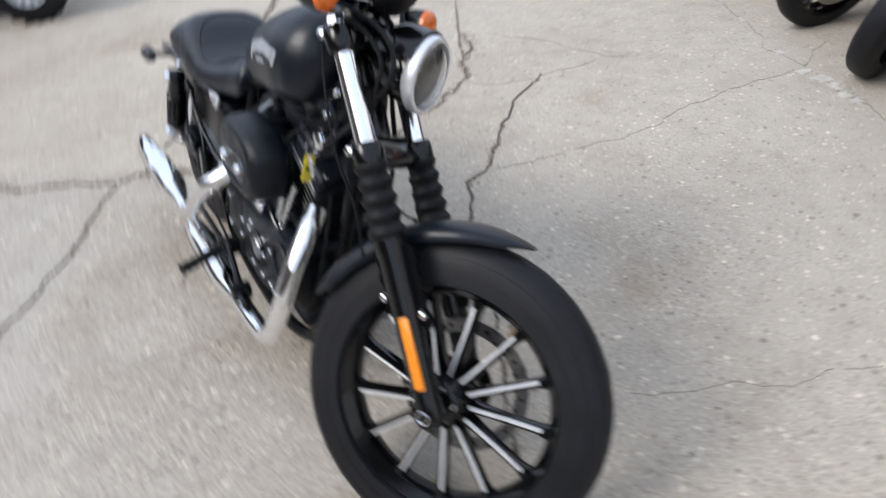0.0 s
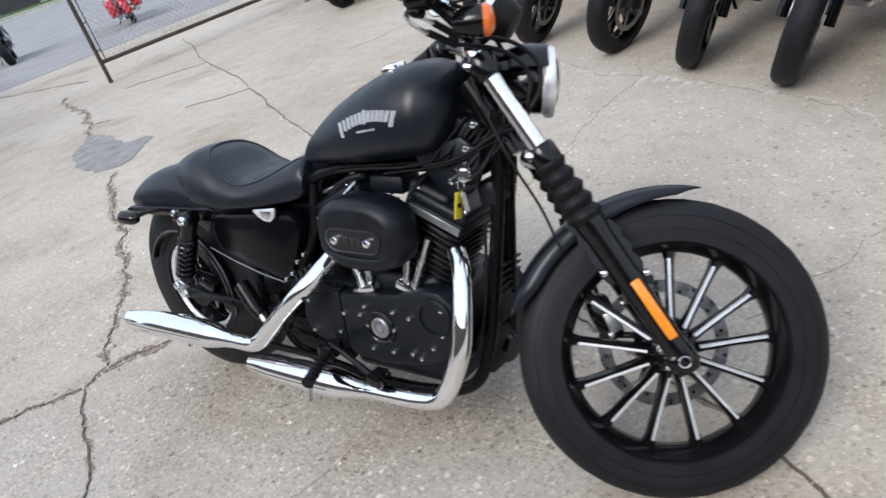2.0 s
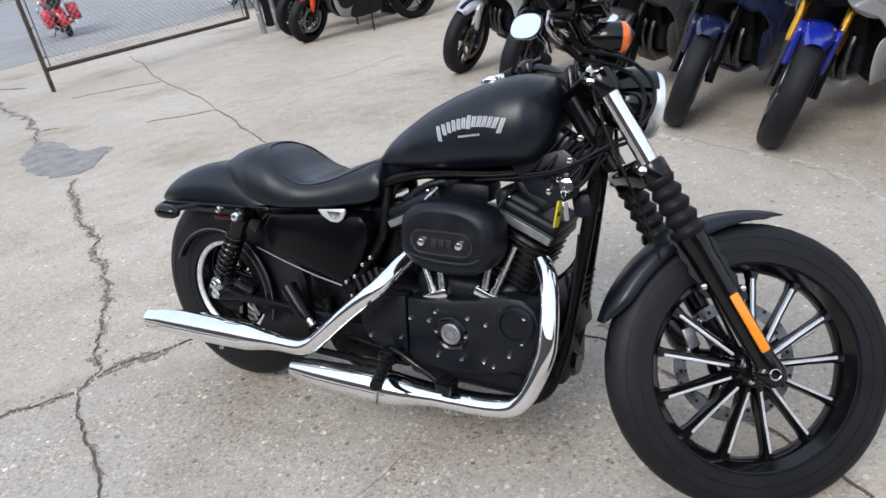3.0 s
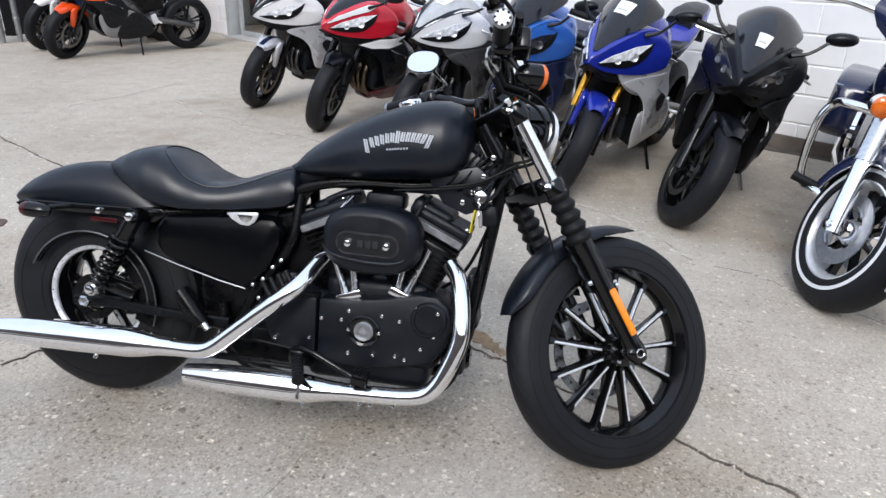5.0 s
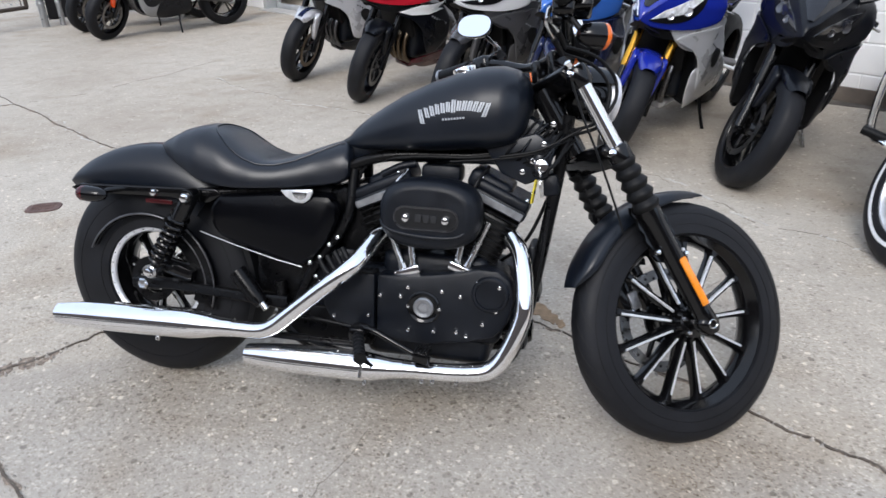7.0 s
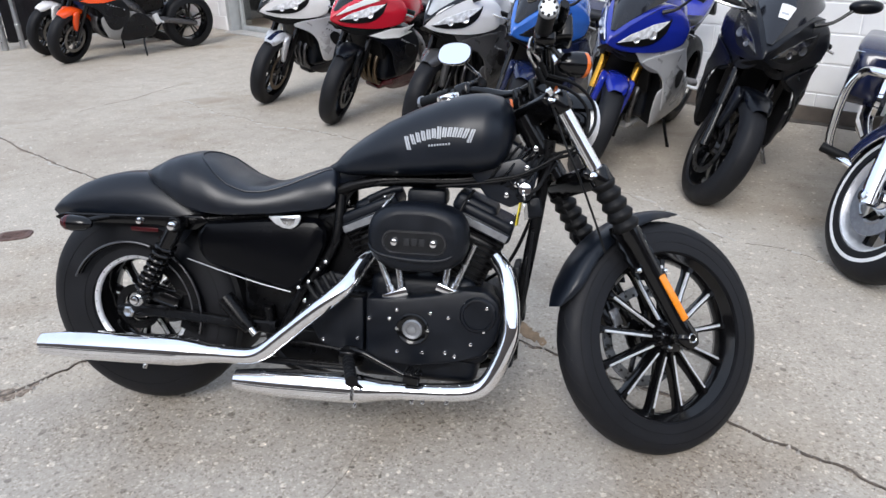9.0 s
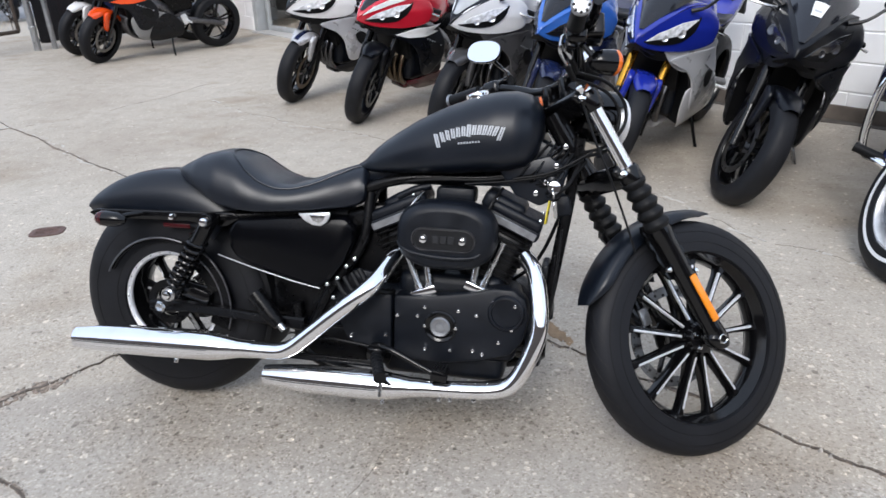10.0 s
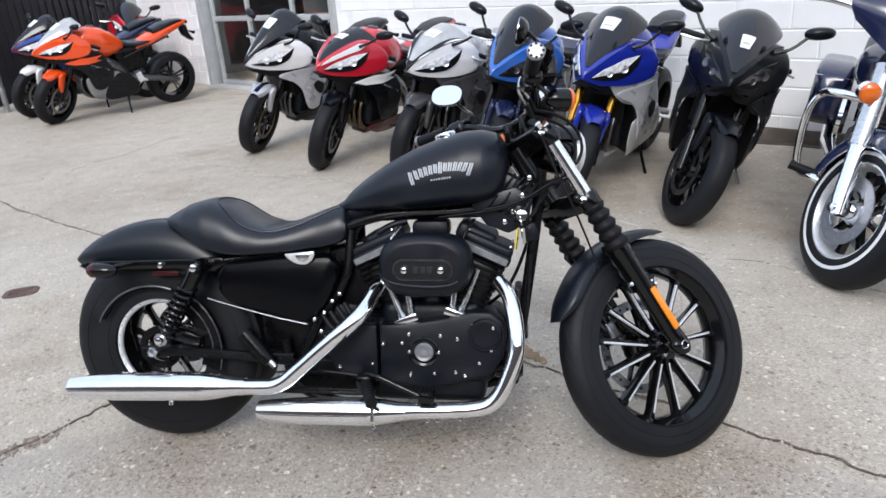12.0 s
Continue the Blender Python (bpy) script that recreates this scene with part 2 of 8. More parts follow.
def tube(bm, pts, r, seg=12, smooth=0, flat=1.0):
    """A tube along points; r is one radius or one for each point. smooth: in-between steps."""
    rs = [r] * len(pts) if isinstance(r, (int, float)) else list(r)
    if smooth:
        q = smooth_path(pts, smooth)
        rs = [rs[min(i // smooth, len(rs) - 1)] * (1 - (i % smooth) / smooth) + rs[min(i // smooth + 1, len(rs) - 1)] * ((i % smooth) / smooth) for i in range(len(q))]
        pts = q
    pts = [Vector(p) for p in pts]
    rings, side = [], None
    for i, p in enumerate(pts):
        d = (pts[min(i + 1, len(pts) - 1)] - pts[max(i - 1, 0)])
        d = d.normalized() if d.length > 1e-9 else Vector((0, 0, 1))
        if side is None:
            side = d.orthogonal().normalized()
        side = (side - side.dot(d) * d)
        side = side.normalized() if side.length > 1e-6 else d.orthogonal().normalized()
        up = d.cross(side)
        rings.append([p + rs[i] * (math.cos(a) * side + flat * math.sin(a) * up) for a in [2 * math.pi * j / seg for j in range(seg)]])
    return skin(bm, rings)


def lathe(bm, profile, m, seg=32, cap=True):
    """Revolves (radius, height) pairs round the local z of m."""
    rings = [[m @ Vector((max(r, 1e-4) * math.cos(a), max(r, 1e-4) * math.sin(a), h)) for a in [2 * math.pi * j / seg for j in range(seg)]] for r, h in profile]
    return skin(bm, rings, True, cap)


def rbox(bm, size, m, bevel=0.004, seg=2):
    """A box with rounded edges, centred on m."""
    t = bmesh.new()
    bmesh.ops.create_cube(t, size=1.0)
    bmesh.ops.scale(t, vec=size, verts=t.verts)
    if bevel:
        bmesh.ops.bevel(t, geom=t.edges[:], offset=min(bevel, 0.45 * min(size)), segments=seg, affect="EDGES", profile=0.5)
    return add(bm, t, m)


def add(bm, t, m=None):
    """Adds the bmesh t, moved by m, to bm."""
    if m is not None:
        bmesh.ops.transform(t, matrix=m, verts=t.verts)
    seen = {v: bm.verts.new(v.co) for v in t.verts}
    for f in t.faces:
        bm.faces.new([seen[v] for v in f.verts])
    t.free()
    return bm


def plate(bm, outline, y0, y1, bevel=0.006, m=None):
    """A plate with the (x, z) outline, from y0 to y1, its edges rounded."""
    t = bmesh.new()
    a = [t.verts.new((x, y0, z)) for x, z in outline]
    b = [t.verts.new((x, y1, z)) for x, z in outline]
    n = len(a)
    t.faces.new(a)
    t.faces.new(b[::-1])
    for i in range(n):
        t.faces.new((a[i], b[i], b[(i + 1) % n], a[(i + 1) % n]))
    bmesh.ops.recalc_face_normals(t, faces=t.faces)
    if bevel:
        bmesh.ops.bevel(t, geom=t.edges[:], offset=bevel, segments=2, affect="EDGES", profile=0.5)
    return add(bm, t, m)


def axis(p, d):
    """A pose at p whose z points along d."""
    return Matrix.Translation(p) @ Vector(d).to_track_quat("Z", "Y").to_matrix().to_4x4()


def interp(table, x):
    """Linear look-up in rows of (x, value)."""
    return float(np.interp(x, [a for a, _ in table], [b for _, b in table]))


def stadium(cx, cz, w, h, n=10):
    """The outline of a lying oval, (x, z)."""
    r = h / 2
    pts = []
    for side, start in ((1, -90), (-1, 90)):
        for k in range(n + 1):
            a = radians(start + 180 * k / n)
            pts.append((cx + side * (w / 2 - r) + r * math.cos(a), cz + r * math.sin(a)))
    return pts


def superoval(cx, cz, w, h, e=2.6, n=40):
    out = []
    for k in range(n):
        a = 2 * math.pi * k / n
        c, s = math.cos(a), math.sin(a)
        out.append((cx + w / 2 * math.copysign(abs(c) ** (2 / e), c), cz + h / 2 * math.copysign(abs(s) ** (2 / e), s)))
    return out


def bolt(bm, p, d=(0, -1, 0), r=0.006, h=0.005):
    """A domed bolt head at p that points along d."""
    return lathe(bm, [(r, -0.003), (r, h * 0.5), (r * 0.75, h), (r * 0.3, h * 1.15), (0.0005, h * 1.15)], axis(p, d), 10)

# ---- the parked cruiser in the middle ----
def tyre_profile(R, bead, w, n=18):
    """(radius, side) pairs of a tyre's outer skin, bead to bead."""
    out = []
    for k in range(n + 1):
        a = math.pi * k / n
        c, s = math.cos(a), math.sin(a)
        out.append((bead + (R - bead) * abs(s) ** 0.62, -w * math.copysign(abs(c) ** 0.75, c)))
    return out


def wheel_pose(c):
    """A pose at the wheel's middle whose z is the axle, to the machine's right."""
    return axis(c, (0, -1, 0))


def closed_lathe(bm, profile, m, seg=48):
    rings = [[m @ Vector((r * math.cos(a), r * math.sin(a), h)) for r, h in profile] for a in [2 * math.pi * j / seg for j in range(seg)]]
    rings.append(rings[0])
    vs = [[bm.verts.new(p) for p in ring] for ring in rings[:-1]]
    n, k = len(vs), len(profile)
    for i in range(n):
        for j in range(k):
            bm.faces.new((vs[i][j], vs[(i + 1) % n][j], vs[(i + 1) % n][(j + 1) % k], vs[i][(j + 1) % k]))
    return bm


def cast_wheel(parent, S, centre, R, bead, w, rim_in, spokes, hub_r, hub_w, lip, start=0.0, name="front_wheel"):
    """A cast wheel: tyre, black rim, hub and spokes with machined edges."""
    m = S @ wheel_pose(centre)
    wheel = new(name)
    wheel.parent = parent
    bm = bmesh.new()
    prof = tyre_profile(R, bead, w)
    inner = [(bead - 0.004, w * 0.8), (bead - 0.004, -w * 0.8)]
    closed_lathe(bm, prof + inner, m, 96)
    tyre = part("tyre", bm, RUBBER, wheel, "black rubber tyre with a rounded tread", 60)
    bm = bmesh.new()
    for side in (1, -1):
        for k in range(30):
            a0 = 2 * math.pi * (k + (0.5 if side < 0 else 0)) / 30
            rings = []
            for q in range(5):
                a = a0 + 0.06 * q
                h = side * (0.008 + 0.0085 * q)
                r = bead + (R - bead) * max(0.05, 1 - (abs(h) / w) ** 2.67) ** 0.31
                rings.append([m @ Vector(((r + dr) * math.cos(a + da), (r + dr) * math.sin(a + da), h)) for dr, da in ((0.0006, -0.006), (0.0006, 0.006), (-0.004, 0.006), (-0.004, -0.006))])
            skin(bm, rings)
    part("tread_groove", bm, CRACKRUBBER, tyre)
    for rr in (bead + (R - bead) * (0.16 if lip else 0.30), bead + (R - bead) * 0.62):
        bm = bmesh.new()
        for side in (1, -1):
            q = ((rr - bead) / (R - bead)) ** (1 / 0.62)
            h = w * max(0.05, 1 - q * q) ** 0.375
            closed_lathe(bm, [(rr - 0.002, side * (h - 0.002)), (rr - 0.0008, side * (h + 0.0007)), (rr + 0.0008, side * (h + 0.0003)), (rr + 0.002, side * (h - 0.003))], m, 96)
        part("sidewall_rib", bm, SOFT, tyre)
    bm = bmesh.new()
    closed_lathe(bm, [(bead + 0.006, -w * 0.86), (bead + 0.006, -w * 0.74), (bead - 0.008, -w * 0.6), (bead - 0.016, 0), (bead - 0.008, w * 0.6), (bead + 0.006, w * 0.74),
                      (bead + 0.006, w * 0.86), (bead - 0.006, w * 0.84), (rim_in + 0.006, w * 0.45), (rim_in, w * 0.3), (rim_in, -w * 0.3), (rim_in + 0.006, -w * 0.45), (bead - 0.006, -w * 0.84)], m, 72)
    rim = part("rim", bm, GLOSS, wheel)
    if lip:
        bm = bmesh.new()
        closed_lathe(bm, [(bead + 0.001, w * 0.86), (bead - 0.001, w * 0.89), (bead - 0.012, w * 0.85), (bead - 0.016, w * 0.78), (bead - 0.016, w * 0.74)], m, 72)
        edge = part("polished_lip", bm, ALLOY, rim, "polished aluminium rim lip with dark rivets")
        for k in range(28):
            a = 2 * math.pi * k / 28
            bm = bmesh.new()
            lathe(bm, [(0.0017, w * 0.85), (0.0017, w * 0.885), (0.0003, w * 0.887)], m @ Matrix.Translation(((bead - 0.007) * math.cos(a), (bead - 0.007) * math.sin(a), 0)), 6)
            part("rivet", bm, CRACKRUBBER, edge)
    bm = bmesh.new()
    lathe(bm, [(hub_r * 0.5, -hub_w), (hub_r * 0.75, -hub_w * 0.95), (hub_r * 0.8, -hub_w * 0.6), (hub_r, -0.02), (hub_r, 0.02), (hub_r * 0.85, hub_w * 0.7), (hub_r * 0.8, hub_w * 0.92), (hub_r * 0.6, hub_w)], m, 40)
    hub = part("hub", bm, GLOSS, wheel)
    for k in range(5):
        a = 2 * math.pi * (k + 0.3) / 5
        bm = bmesh.new()
        p = m @ Vector((hub_r * 0.62 * math.cos(a), hub_r * 0.62 * math.sin(a), hub_w * 0.97))
        bolt(bm, p, m.to_3x3() @ Vector((0, 0, 1)), 0.0065, 0.006)
        part("hub_bolt", bm, CHROME, hub)
    push = 0.0 if lip else 0.012
    for k in range(spokes):
        a = start + 2 * math.pi * k / spokes
        sm = m @ Matrix.Rotation(a, 4, "Z")
        bm = bmesh.new()
        rows = []
        for r, wd, dp, z0 in ((hub_r * 0.8, 0.011, 0.020, 0.006), (hub_r + 0.02, 0.0085, 0.018, 0.004), ((hub_r + rim_in) / 2, 0.0075, 0.014, 0.0), (rim_in - 0.02, 0.009, 0.013, -0.004), (rim_in + 0.004, 0.015, 0.014, -0.004)):
            rows.append([sm @ Vector((r, y, z0 + z + push)) for y, z in ((-wd, -dp), (wd, -dp), (wd * 0.95, dp * 0.5), (wd * 0.5, dp), (-wd * 0.5, dp), (-wd * 0.95, dp * 0.5))])
        skin(bm, rows)
        spoke = part("spoke", bm, GLOSS, wheel)
        bm = bmesh.new()
        rows = []
        for r, z0, dp in ((hub_r + 0.004, 0.005, 0.019), ((hub_r + rim_in) / 2, 0.0, 0.014), (rim_in - 0.012, -0.004, 0.013)):
            rows.append([sm @ Vector((r, y, z0 + z + push)) for y, z in ((0.0012, dp - 0.002), (0.0075, dp - 0.005), (0.0082, dp - 0.0015), (0.0062, dp + 0.0018), (0.0012, dp + 0.0018))])
        skin(bm, rows)
        part("machined_edge", bm, ALLOY, spoke, "bright machined spoke edge")
    return wheel


COVERGREY = material("dull_machined_aluminium", (0.36, 0.37, 0.39), 0.38, 0.85, var=0.2, scale=60, rough_var=0.08)
COVERDARK = material("worn_dark_figures", (0.03, 0.031, 0.034), 0.4, 0.4, var=0.2, scale=60)
FRAME = material("dull_black_frame_paint", (0.0035, 0.0035, 0.004), 0.3, var=0.2, scale=30, rough_var=0.08, spec=0.2)
SIDEGLOSS = material("soft_gloss_black", (0.0022, 0.0024, 0.0034), 0.24, var=0.15, scale=12, rough_var=0.04, spec=0.14)
CRACKRUBBER = material("tread_groove_rubber", (0.006, 0.006, 0.006), 0.8)


def arch(bm, centre, r, a0, a1, half, drop, thick=0.003, na=40, ns=16, S=None, flare=0.0):
    """A fender: an arch swept round centre in the x-z plane from angle a0 to a1 (degrees).
    half and drop: functions of u in 0..1 that give the half width and how far the sides hang down."""
    S = S or Matrix()
    outer = []
    for i in range(na + 1):
        u = i / na
        a = radians(a0 + (a1 - a0) * u)
        row = []
        for lay in (0, 1):
            line = []
            for j in range(ns + 1):
                v = 2 * j / ns - 1
                w, d = half(u), drop(u)
                rr = r + flare * max(0.0, (u - 0.5) * 2) ** 1.6 - d * abs(v) ** 3.2 - lay * thick
                y = w * math.copysign(min(1.0, abs(v) * 1.25) ** 0.9, v) * (1 - 0.02 * lay)
                line.append(S @ Vector((centre[0] + rr * math.cos(a), y, centre[1] + rr * math.sin(a))))
            row += line if lay == 0 else line[::-1]
        outer.append(row)
    return skin(bm, outer)


def fork_at(z):
    """The fork legs' x at the height z."""
    return 1.163 + (0.927 - z) * 0.64


def build_cruiser():
    lean = Matrix.Rotation(-0.2081, 4, "X") @ Matrix.Rotation(0.0258, 4, "Y")
    base = Matrix.Translation((-0.0084, -0.0938, 0.0145)) @ Matrix.Rotation(-0.0171, 4, "Z") @ lean
    bike = thing("motorcycle", base, "satin black cruiser motorcycle with chrome exhausts on its side stand", "motorcycle")
    S = Matrix.Translation((1.505, 0, 0.304)) @ Matrix.Rotation(0.6266, 4, Vector((-0.5, 0, 0.866))) @ Matrix.Translation((-1.505, 0, -0.304))
    I = Matrix()

    # wheels
    fw = cast_wheel(bike, S, (1.543, 0, 0.326), 0.326, 0.238, 0.052, 0.212, 13, 0.052, 0.062, False, 0.12, "front_wheel")
    rw = cast_wheel(bike, I, (0, 0, 0.318), 0.318, 0.157, 0.077, 0.132, 9, 0.058, 0.08, True, 0.2, "rear_wheel")
    m = S @ wheel_pose((1.543, 0, 0.326))
    bm = bmesh.new()
    closed_lathe(bm, [(0.145, -0.066), (0.145, -0.071), (0.116, -0.071), (0.116, -0.066)], m, 64)
    disc = part("brake_disc", bm, DISC, fw, "steel brake disc with drilled holes")
    bm = bmesh.new()
    closed_lathe(bm, [(0.066, -0.062), (0.066, -0.07), (0.045, -0.07), (0.045, -0.062)], m, 48)
    for k in range(5):
        a = 2 * math.pi * k / 5 + 0.3
        tube(bm, [m @ Vector((r * math.cos(a + q), r * math.sin(a + q), -0.067)) for r, q in ((0.06, 0.0), (0.09, 0.1), (0.119, 0.16))], 0.008, 8)
    part("carrier", bm, GLOSS, disc)
    for k in range(30):
        a = 2 * math.pi * k / 30
        for rr in (0.122 + 0.008 * (k % 3),):
            bm = bmesh.new()
            lathe(bm, [(0.0045, -0.0645), (0.0045, -0.0725)], m @ Matrix.Translation((rr * math.cos(a), rr * math.sin(a), 0)), 8)
            part("drill_hole", bm, CRACKRUBBER, disc)
    bm = bmesh.new()
    rbox(bm, (0.055, 0.05, 0.11), S @ pose(1.415, 0.075, 0.385, 0, -25, 0), 0.014)
    rbox(bm, (0.04, 0.06, 0.07), S @ pose(1.405, 0.082, 0.385, 0, -25, 0), 0.012)
    caliper = part("brake_caliper", bm, GLOSS, bike)
    bm = bmesh.new()
    rbox(bm, (0.03, 0.012, 0.05), S @ pose(1.43, 0.05, 0.38, 0, -25, 0), 0.004)
    part("pad_plate", bm, COVERGREY, caliper, "bright pad plate")
    for dz in (-0.035, 0.035):
        bm = bmesh.new()
        bolt(bm, S @ Vector((1.44 + dz * 0.4, 0.05, 0.385 + dz)), S.to_3x3() @ Vector((0, -1, 0)), 0.008, 0.008)
        part("caliper_bolt", bm, STEEL, caliper)
    bm = bmesh.new()
    lathe(bm, [(0.012, -0.13), (0.014, 0.115), (0.012, 0.13), (0.006, 0.132), (0.005, 0.12)], m, 20)
    part("front_axle", bm, STEEL, bike, "plated steel axle with a hollow nut")
    bm = bmesh.new()
    lathe(bm, [(0.0155, 0.118), (0.0155, 0.126), (0.013, 0.131), (0.0085, 0.131), (0.008, 0.12)], m, 6)
    part("axle_nut", bm, CHROME, bike)
    bm = bmesh.new()
    closed_lathe(bm, [(0.009, 0.129), (0.0125, 0.129), (0.013, 0.133), (0.0115, 0.1345), (0.0095, 0.133)], m, 24)
    part("axle_ring", bm, STEEL, bike, "bright axle ring")

    # fork
    for side in (-1, 1):
        y = side * 0.105

        def leg(z, off=0.0):
            return S @ Vector((fork_at(z) + off, y, z))
        bm = bmesh.new()
        tube(bm, [leg(0.955), leg(0.74)], 0.0205, 24)
        part("fork_tube", bm, CHROME, bike, "chrome fork tube")
        bm = bmesh.new()
        pts, rs = [], []
        zs = np.linspace(0.742, 0.612, 31)
        for i, z in enumerate(zs):
            pts.append(leg(z))
            grow = 0.0245 + 0.0045 * i / 30
            rs.append(grow + 0.009 * (1 - abs(i % 6 - 3) / 3) ** 0.8)
        rs[0] = rs[1] = 0.027
        tube(bm, pts, rs, 24)
        part("fork_gaiter", bm, SOFT, bike, "ribbed black rubber fork gaiter", 60)
        bm = bmesh.new()
        tube(bm, [leg(0.63), leg(0.60), leg(0.58), leg(0.42), leg(0.36), leg(0.325), leg(0.305)], [0.031, 0.031, 0.0275, 0.026, 0.026, 0.03, 0.022], 24)
        rbox(bm, (0.06, 0.05, 0.055), S @ pose(1.541, y, 0.327, 0, 32, 0), 0.018, 3)
        slider = part("fork_slider", bm, GLOSS, bike)
        for fore in (-1, 1):
            bm = bmesh.new()
            n = 9
            rows = []
            for i in range(n):
                z = 0.615 - 0.135 * i / (n - 1)
                wv = 0.018 + 0.005 * (1 if i % 2 else -0.6)
                p, q = leg(z, fore * 0.022), leg(z, fore * (0.03 + wv))
                k = S.to_3x3() @ Vector((0, side * 0.006, 0))
                inn = S.to_3x3() @ Vector((0, -side * 0.012, 0))
                rows.append([p + k + inn, q + k + inn, q - k + inn, p - k + inn])
            skin(bm, rows)
            part("fender_bracket", bm, GLOSS, slider)
            bm = bmesh.new()
            bolt(bm, leg(0.505, fore * 0.042) + (S.to_3x3() @ Vector((0, side * 0.004, 0))), S.to_3x3() @ Vector((0, side, 0)), 0.008, 0.008)
            part("bracket_bolt", bm, CHROME, slider)
        bm = bmesh.new()
        d = (leg(0.377) - leg(0.49)).normalized()
        mid = (leg(0.377) + leg(0.49)) / 2 + S.to_3x3() @ Vector((0.006, side * 0.026, 0.0))
        out = (S.to_3x3() @ Vector((0, side, 0))).normalized()
        fr = Matrix.Translation(mid) @ Matrix([[*r] for r in zip(d, out, d.cross(out))]).to_4x4()
        rbox(bm, (0.14, 0.009, 0.021), fr, 0.004)
        part("fork_reflector", bm, ORANGE, slider, "long orange reflector")
        for zz, tag in ((0.745, "lower"), (0.93, "upper")):
            bm = bmesh.new()
            tube(bm, [leg(zz + 0.022), leg(zz + 0.016), leg(zz - 0.016), leg(zz - 0.022)], [0.027, 0.031, 0.031, 0.027], 24)
            part("fork_clamp", bm, GLOSS, bike)
            bm = bmesh.new()
            bolt(bm, leg(zz, -0.03) + (S.to_3x3() @ Vector((0, side * 0.012, 0))), S.to_3x3() @ Vector((-0.3, side, 0)), 0.011, 0.012)
            part("clamp_bolt", bm, CHROME, bike)
        bm = bmesh.new()
        lathe(bm, [(0.019, 0.0), (0.019, 0.012), (0.014, 0.017), (0.0005, 0.017)], axis(leg(0.955), (S.to_3x3() @ Vector((-0.54, 0, 0.84)))), 6)
        part("fork_cap", bm, CHROME, bike)
    for zz in (0.745, 0.93):
        bm = bmesh.new()
        rbox(bm, (0.07, 0.22, 0.034), S @ pose(fork_at(zz) - 0.015, 0, zz, 0, 32, 0), 0.012, 3)
        part("triple_clamp", bm, GLOSS, bike)
    bm = bmesh.new()
    tube(bm, [(fork_at(0.76) - 0.05, 0, 0.76), (fork_at(0.92) - 0.05, 0, 0.92)], 0.03, 20)
    part("steering_head", bm, GLOSS, bike)

    # front fender
    bm = bmesh.new()
    arch(bm, (1.543, 0.326), 0.356, 166, 79, lambda u: 0.059 * (1 - max(0, (u - 0.72) / 0.28) ** 1.7 * 0.86) * (1 - 0.55 * max(0, 1 - u / 0.16) ** 2), lambda u: (0.036 - 0.022 * max(0, (u - 0.6) / 0.4)) * (1 - 0.9 * max(0, 1 - u / 0.2) ** 2) * (1 - 0.97 * max(0, (u - 0.9) / 0.1)), na=56, S=S)
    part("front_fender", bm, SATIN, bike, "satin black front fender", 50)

    # headlamp
    hc = Vector((1.295, 0, 0.912))
    fwd = axis(hc, (1, 0, -0.03)) @ Matrix.Scale(0.88, 4)
    lamp = new("headlamp")
    lamp.parent = bike
    bm = bmesh.new()
    lathe(bm, [(0.012, -0.125), (0.045, -0.118), (0.065, -0.09), (0.075, -0.05), (0.078, -0.012), (0.078, 0.0)], S @ fwd, 36)
    part("bucket", bm, GLOSS, lamp)
    bm = bmesh.new()
    closed_lathe(bm, [(0.0775, -0.016), (0.085, -0.008), (0.087, 0.004), (0.083, 0.014), (0.074, 0.016), (0.072, 0.008), (0.075, -0.004)], S @ fwd, 48)
    part("trim_ring", bm, ALLOY, lamp, "bright headlamp ring")
    bm = bmesh.new()
    lathe(bm, [(0.073, 0.002), (0.06, -0.03), (0.035, -0.055), (0.018, -0.062), (0.0005, -0.062)], S @ fwd, 36, False)
    part("reflector_bowl", bm, REFLECTOR, lamp)
    bm = bmesh.new()
    lathe(bm, [(0.014, -0.055), (0.014, -0.012), (0.01, -0.006), (0.0005, -0.005)], S @ fwd, 16)
    part("bulb_shield", bm, DARKALLOY, lamp)
    bm = bmesh.new()
    lathe(bm, [(0.0735, 0.004), (0.068, 0.014), (0.05, 0.023), (0.025, 0.028), (0.0005, 0.029), (0.0005, 0.026), (0.025, 0.025), (0.05, 0.02), (0.067, 0.011), (0.0735, 0.001)], S @ fwd, 36, False)
    lens = part("lens", bm, CLEAR, lamp, "clear domed glass lens")
    lens.visible_shadow = False
    bm = bmesh.new()
    rows = []
    for i in range(9):
        u = i / 8
        x = -0.13 + 0.128 * u
        rr = 0.04 + 0.0365 * math.sin(u * math.pi / 2)
        rise = 0.012 * math.sin(math.pi * min(1, u * 1.2) * 0.9)
        rows.append([S @ (hc + Vector((x, (rr + t) * math.sin(a), (rr + t + rise) * math.cos(a)))) for t, angs in ((0, range(-75, 76, 15)), (0.004, range(75, -76, -15))) for a in [radians(v) for v in angs]])
    skin(bm, rows)
    part("visor", bm, GLOSS, lamp, "black headlamp visor", 50)
    bm = bmesh.new()
    rbox(bm, (0.1, 0.07, 0.03), S @ pose(1.2, 0, 0.965, 0, 10, 0), 0.012)
    part("lamp_bracket", bm, GLOSS, lamp)

    # handlebar with its controls
    half = [(1.135, 0.0, 1.0), (1.13, 0.06, 1.0), (1.115, 0.12, 1.01), (1.075, 0.19, 1.037), (1.03, 0.255, 1.045), (0.972, 0.372, 1.04)]
    bm = bmesh.new()
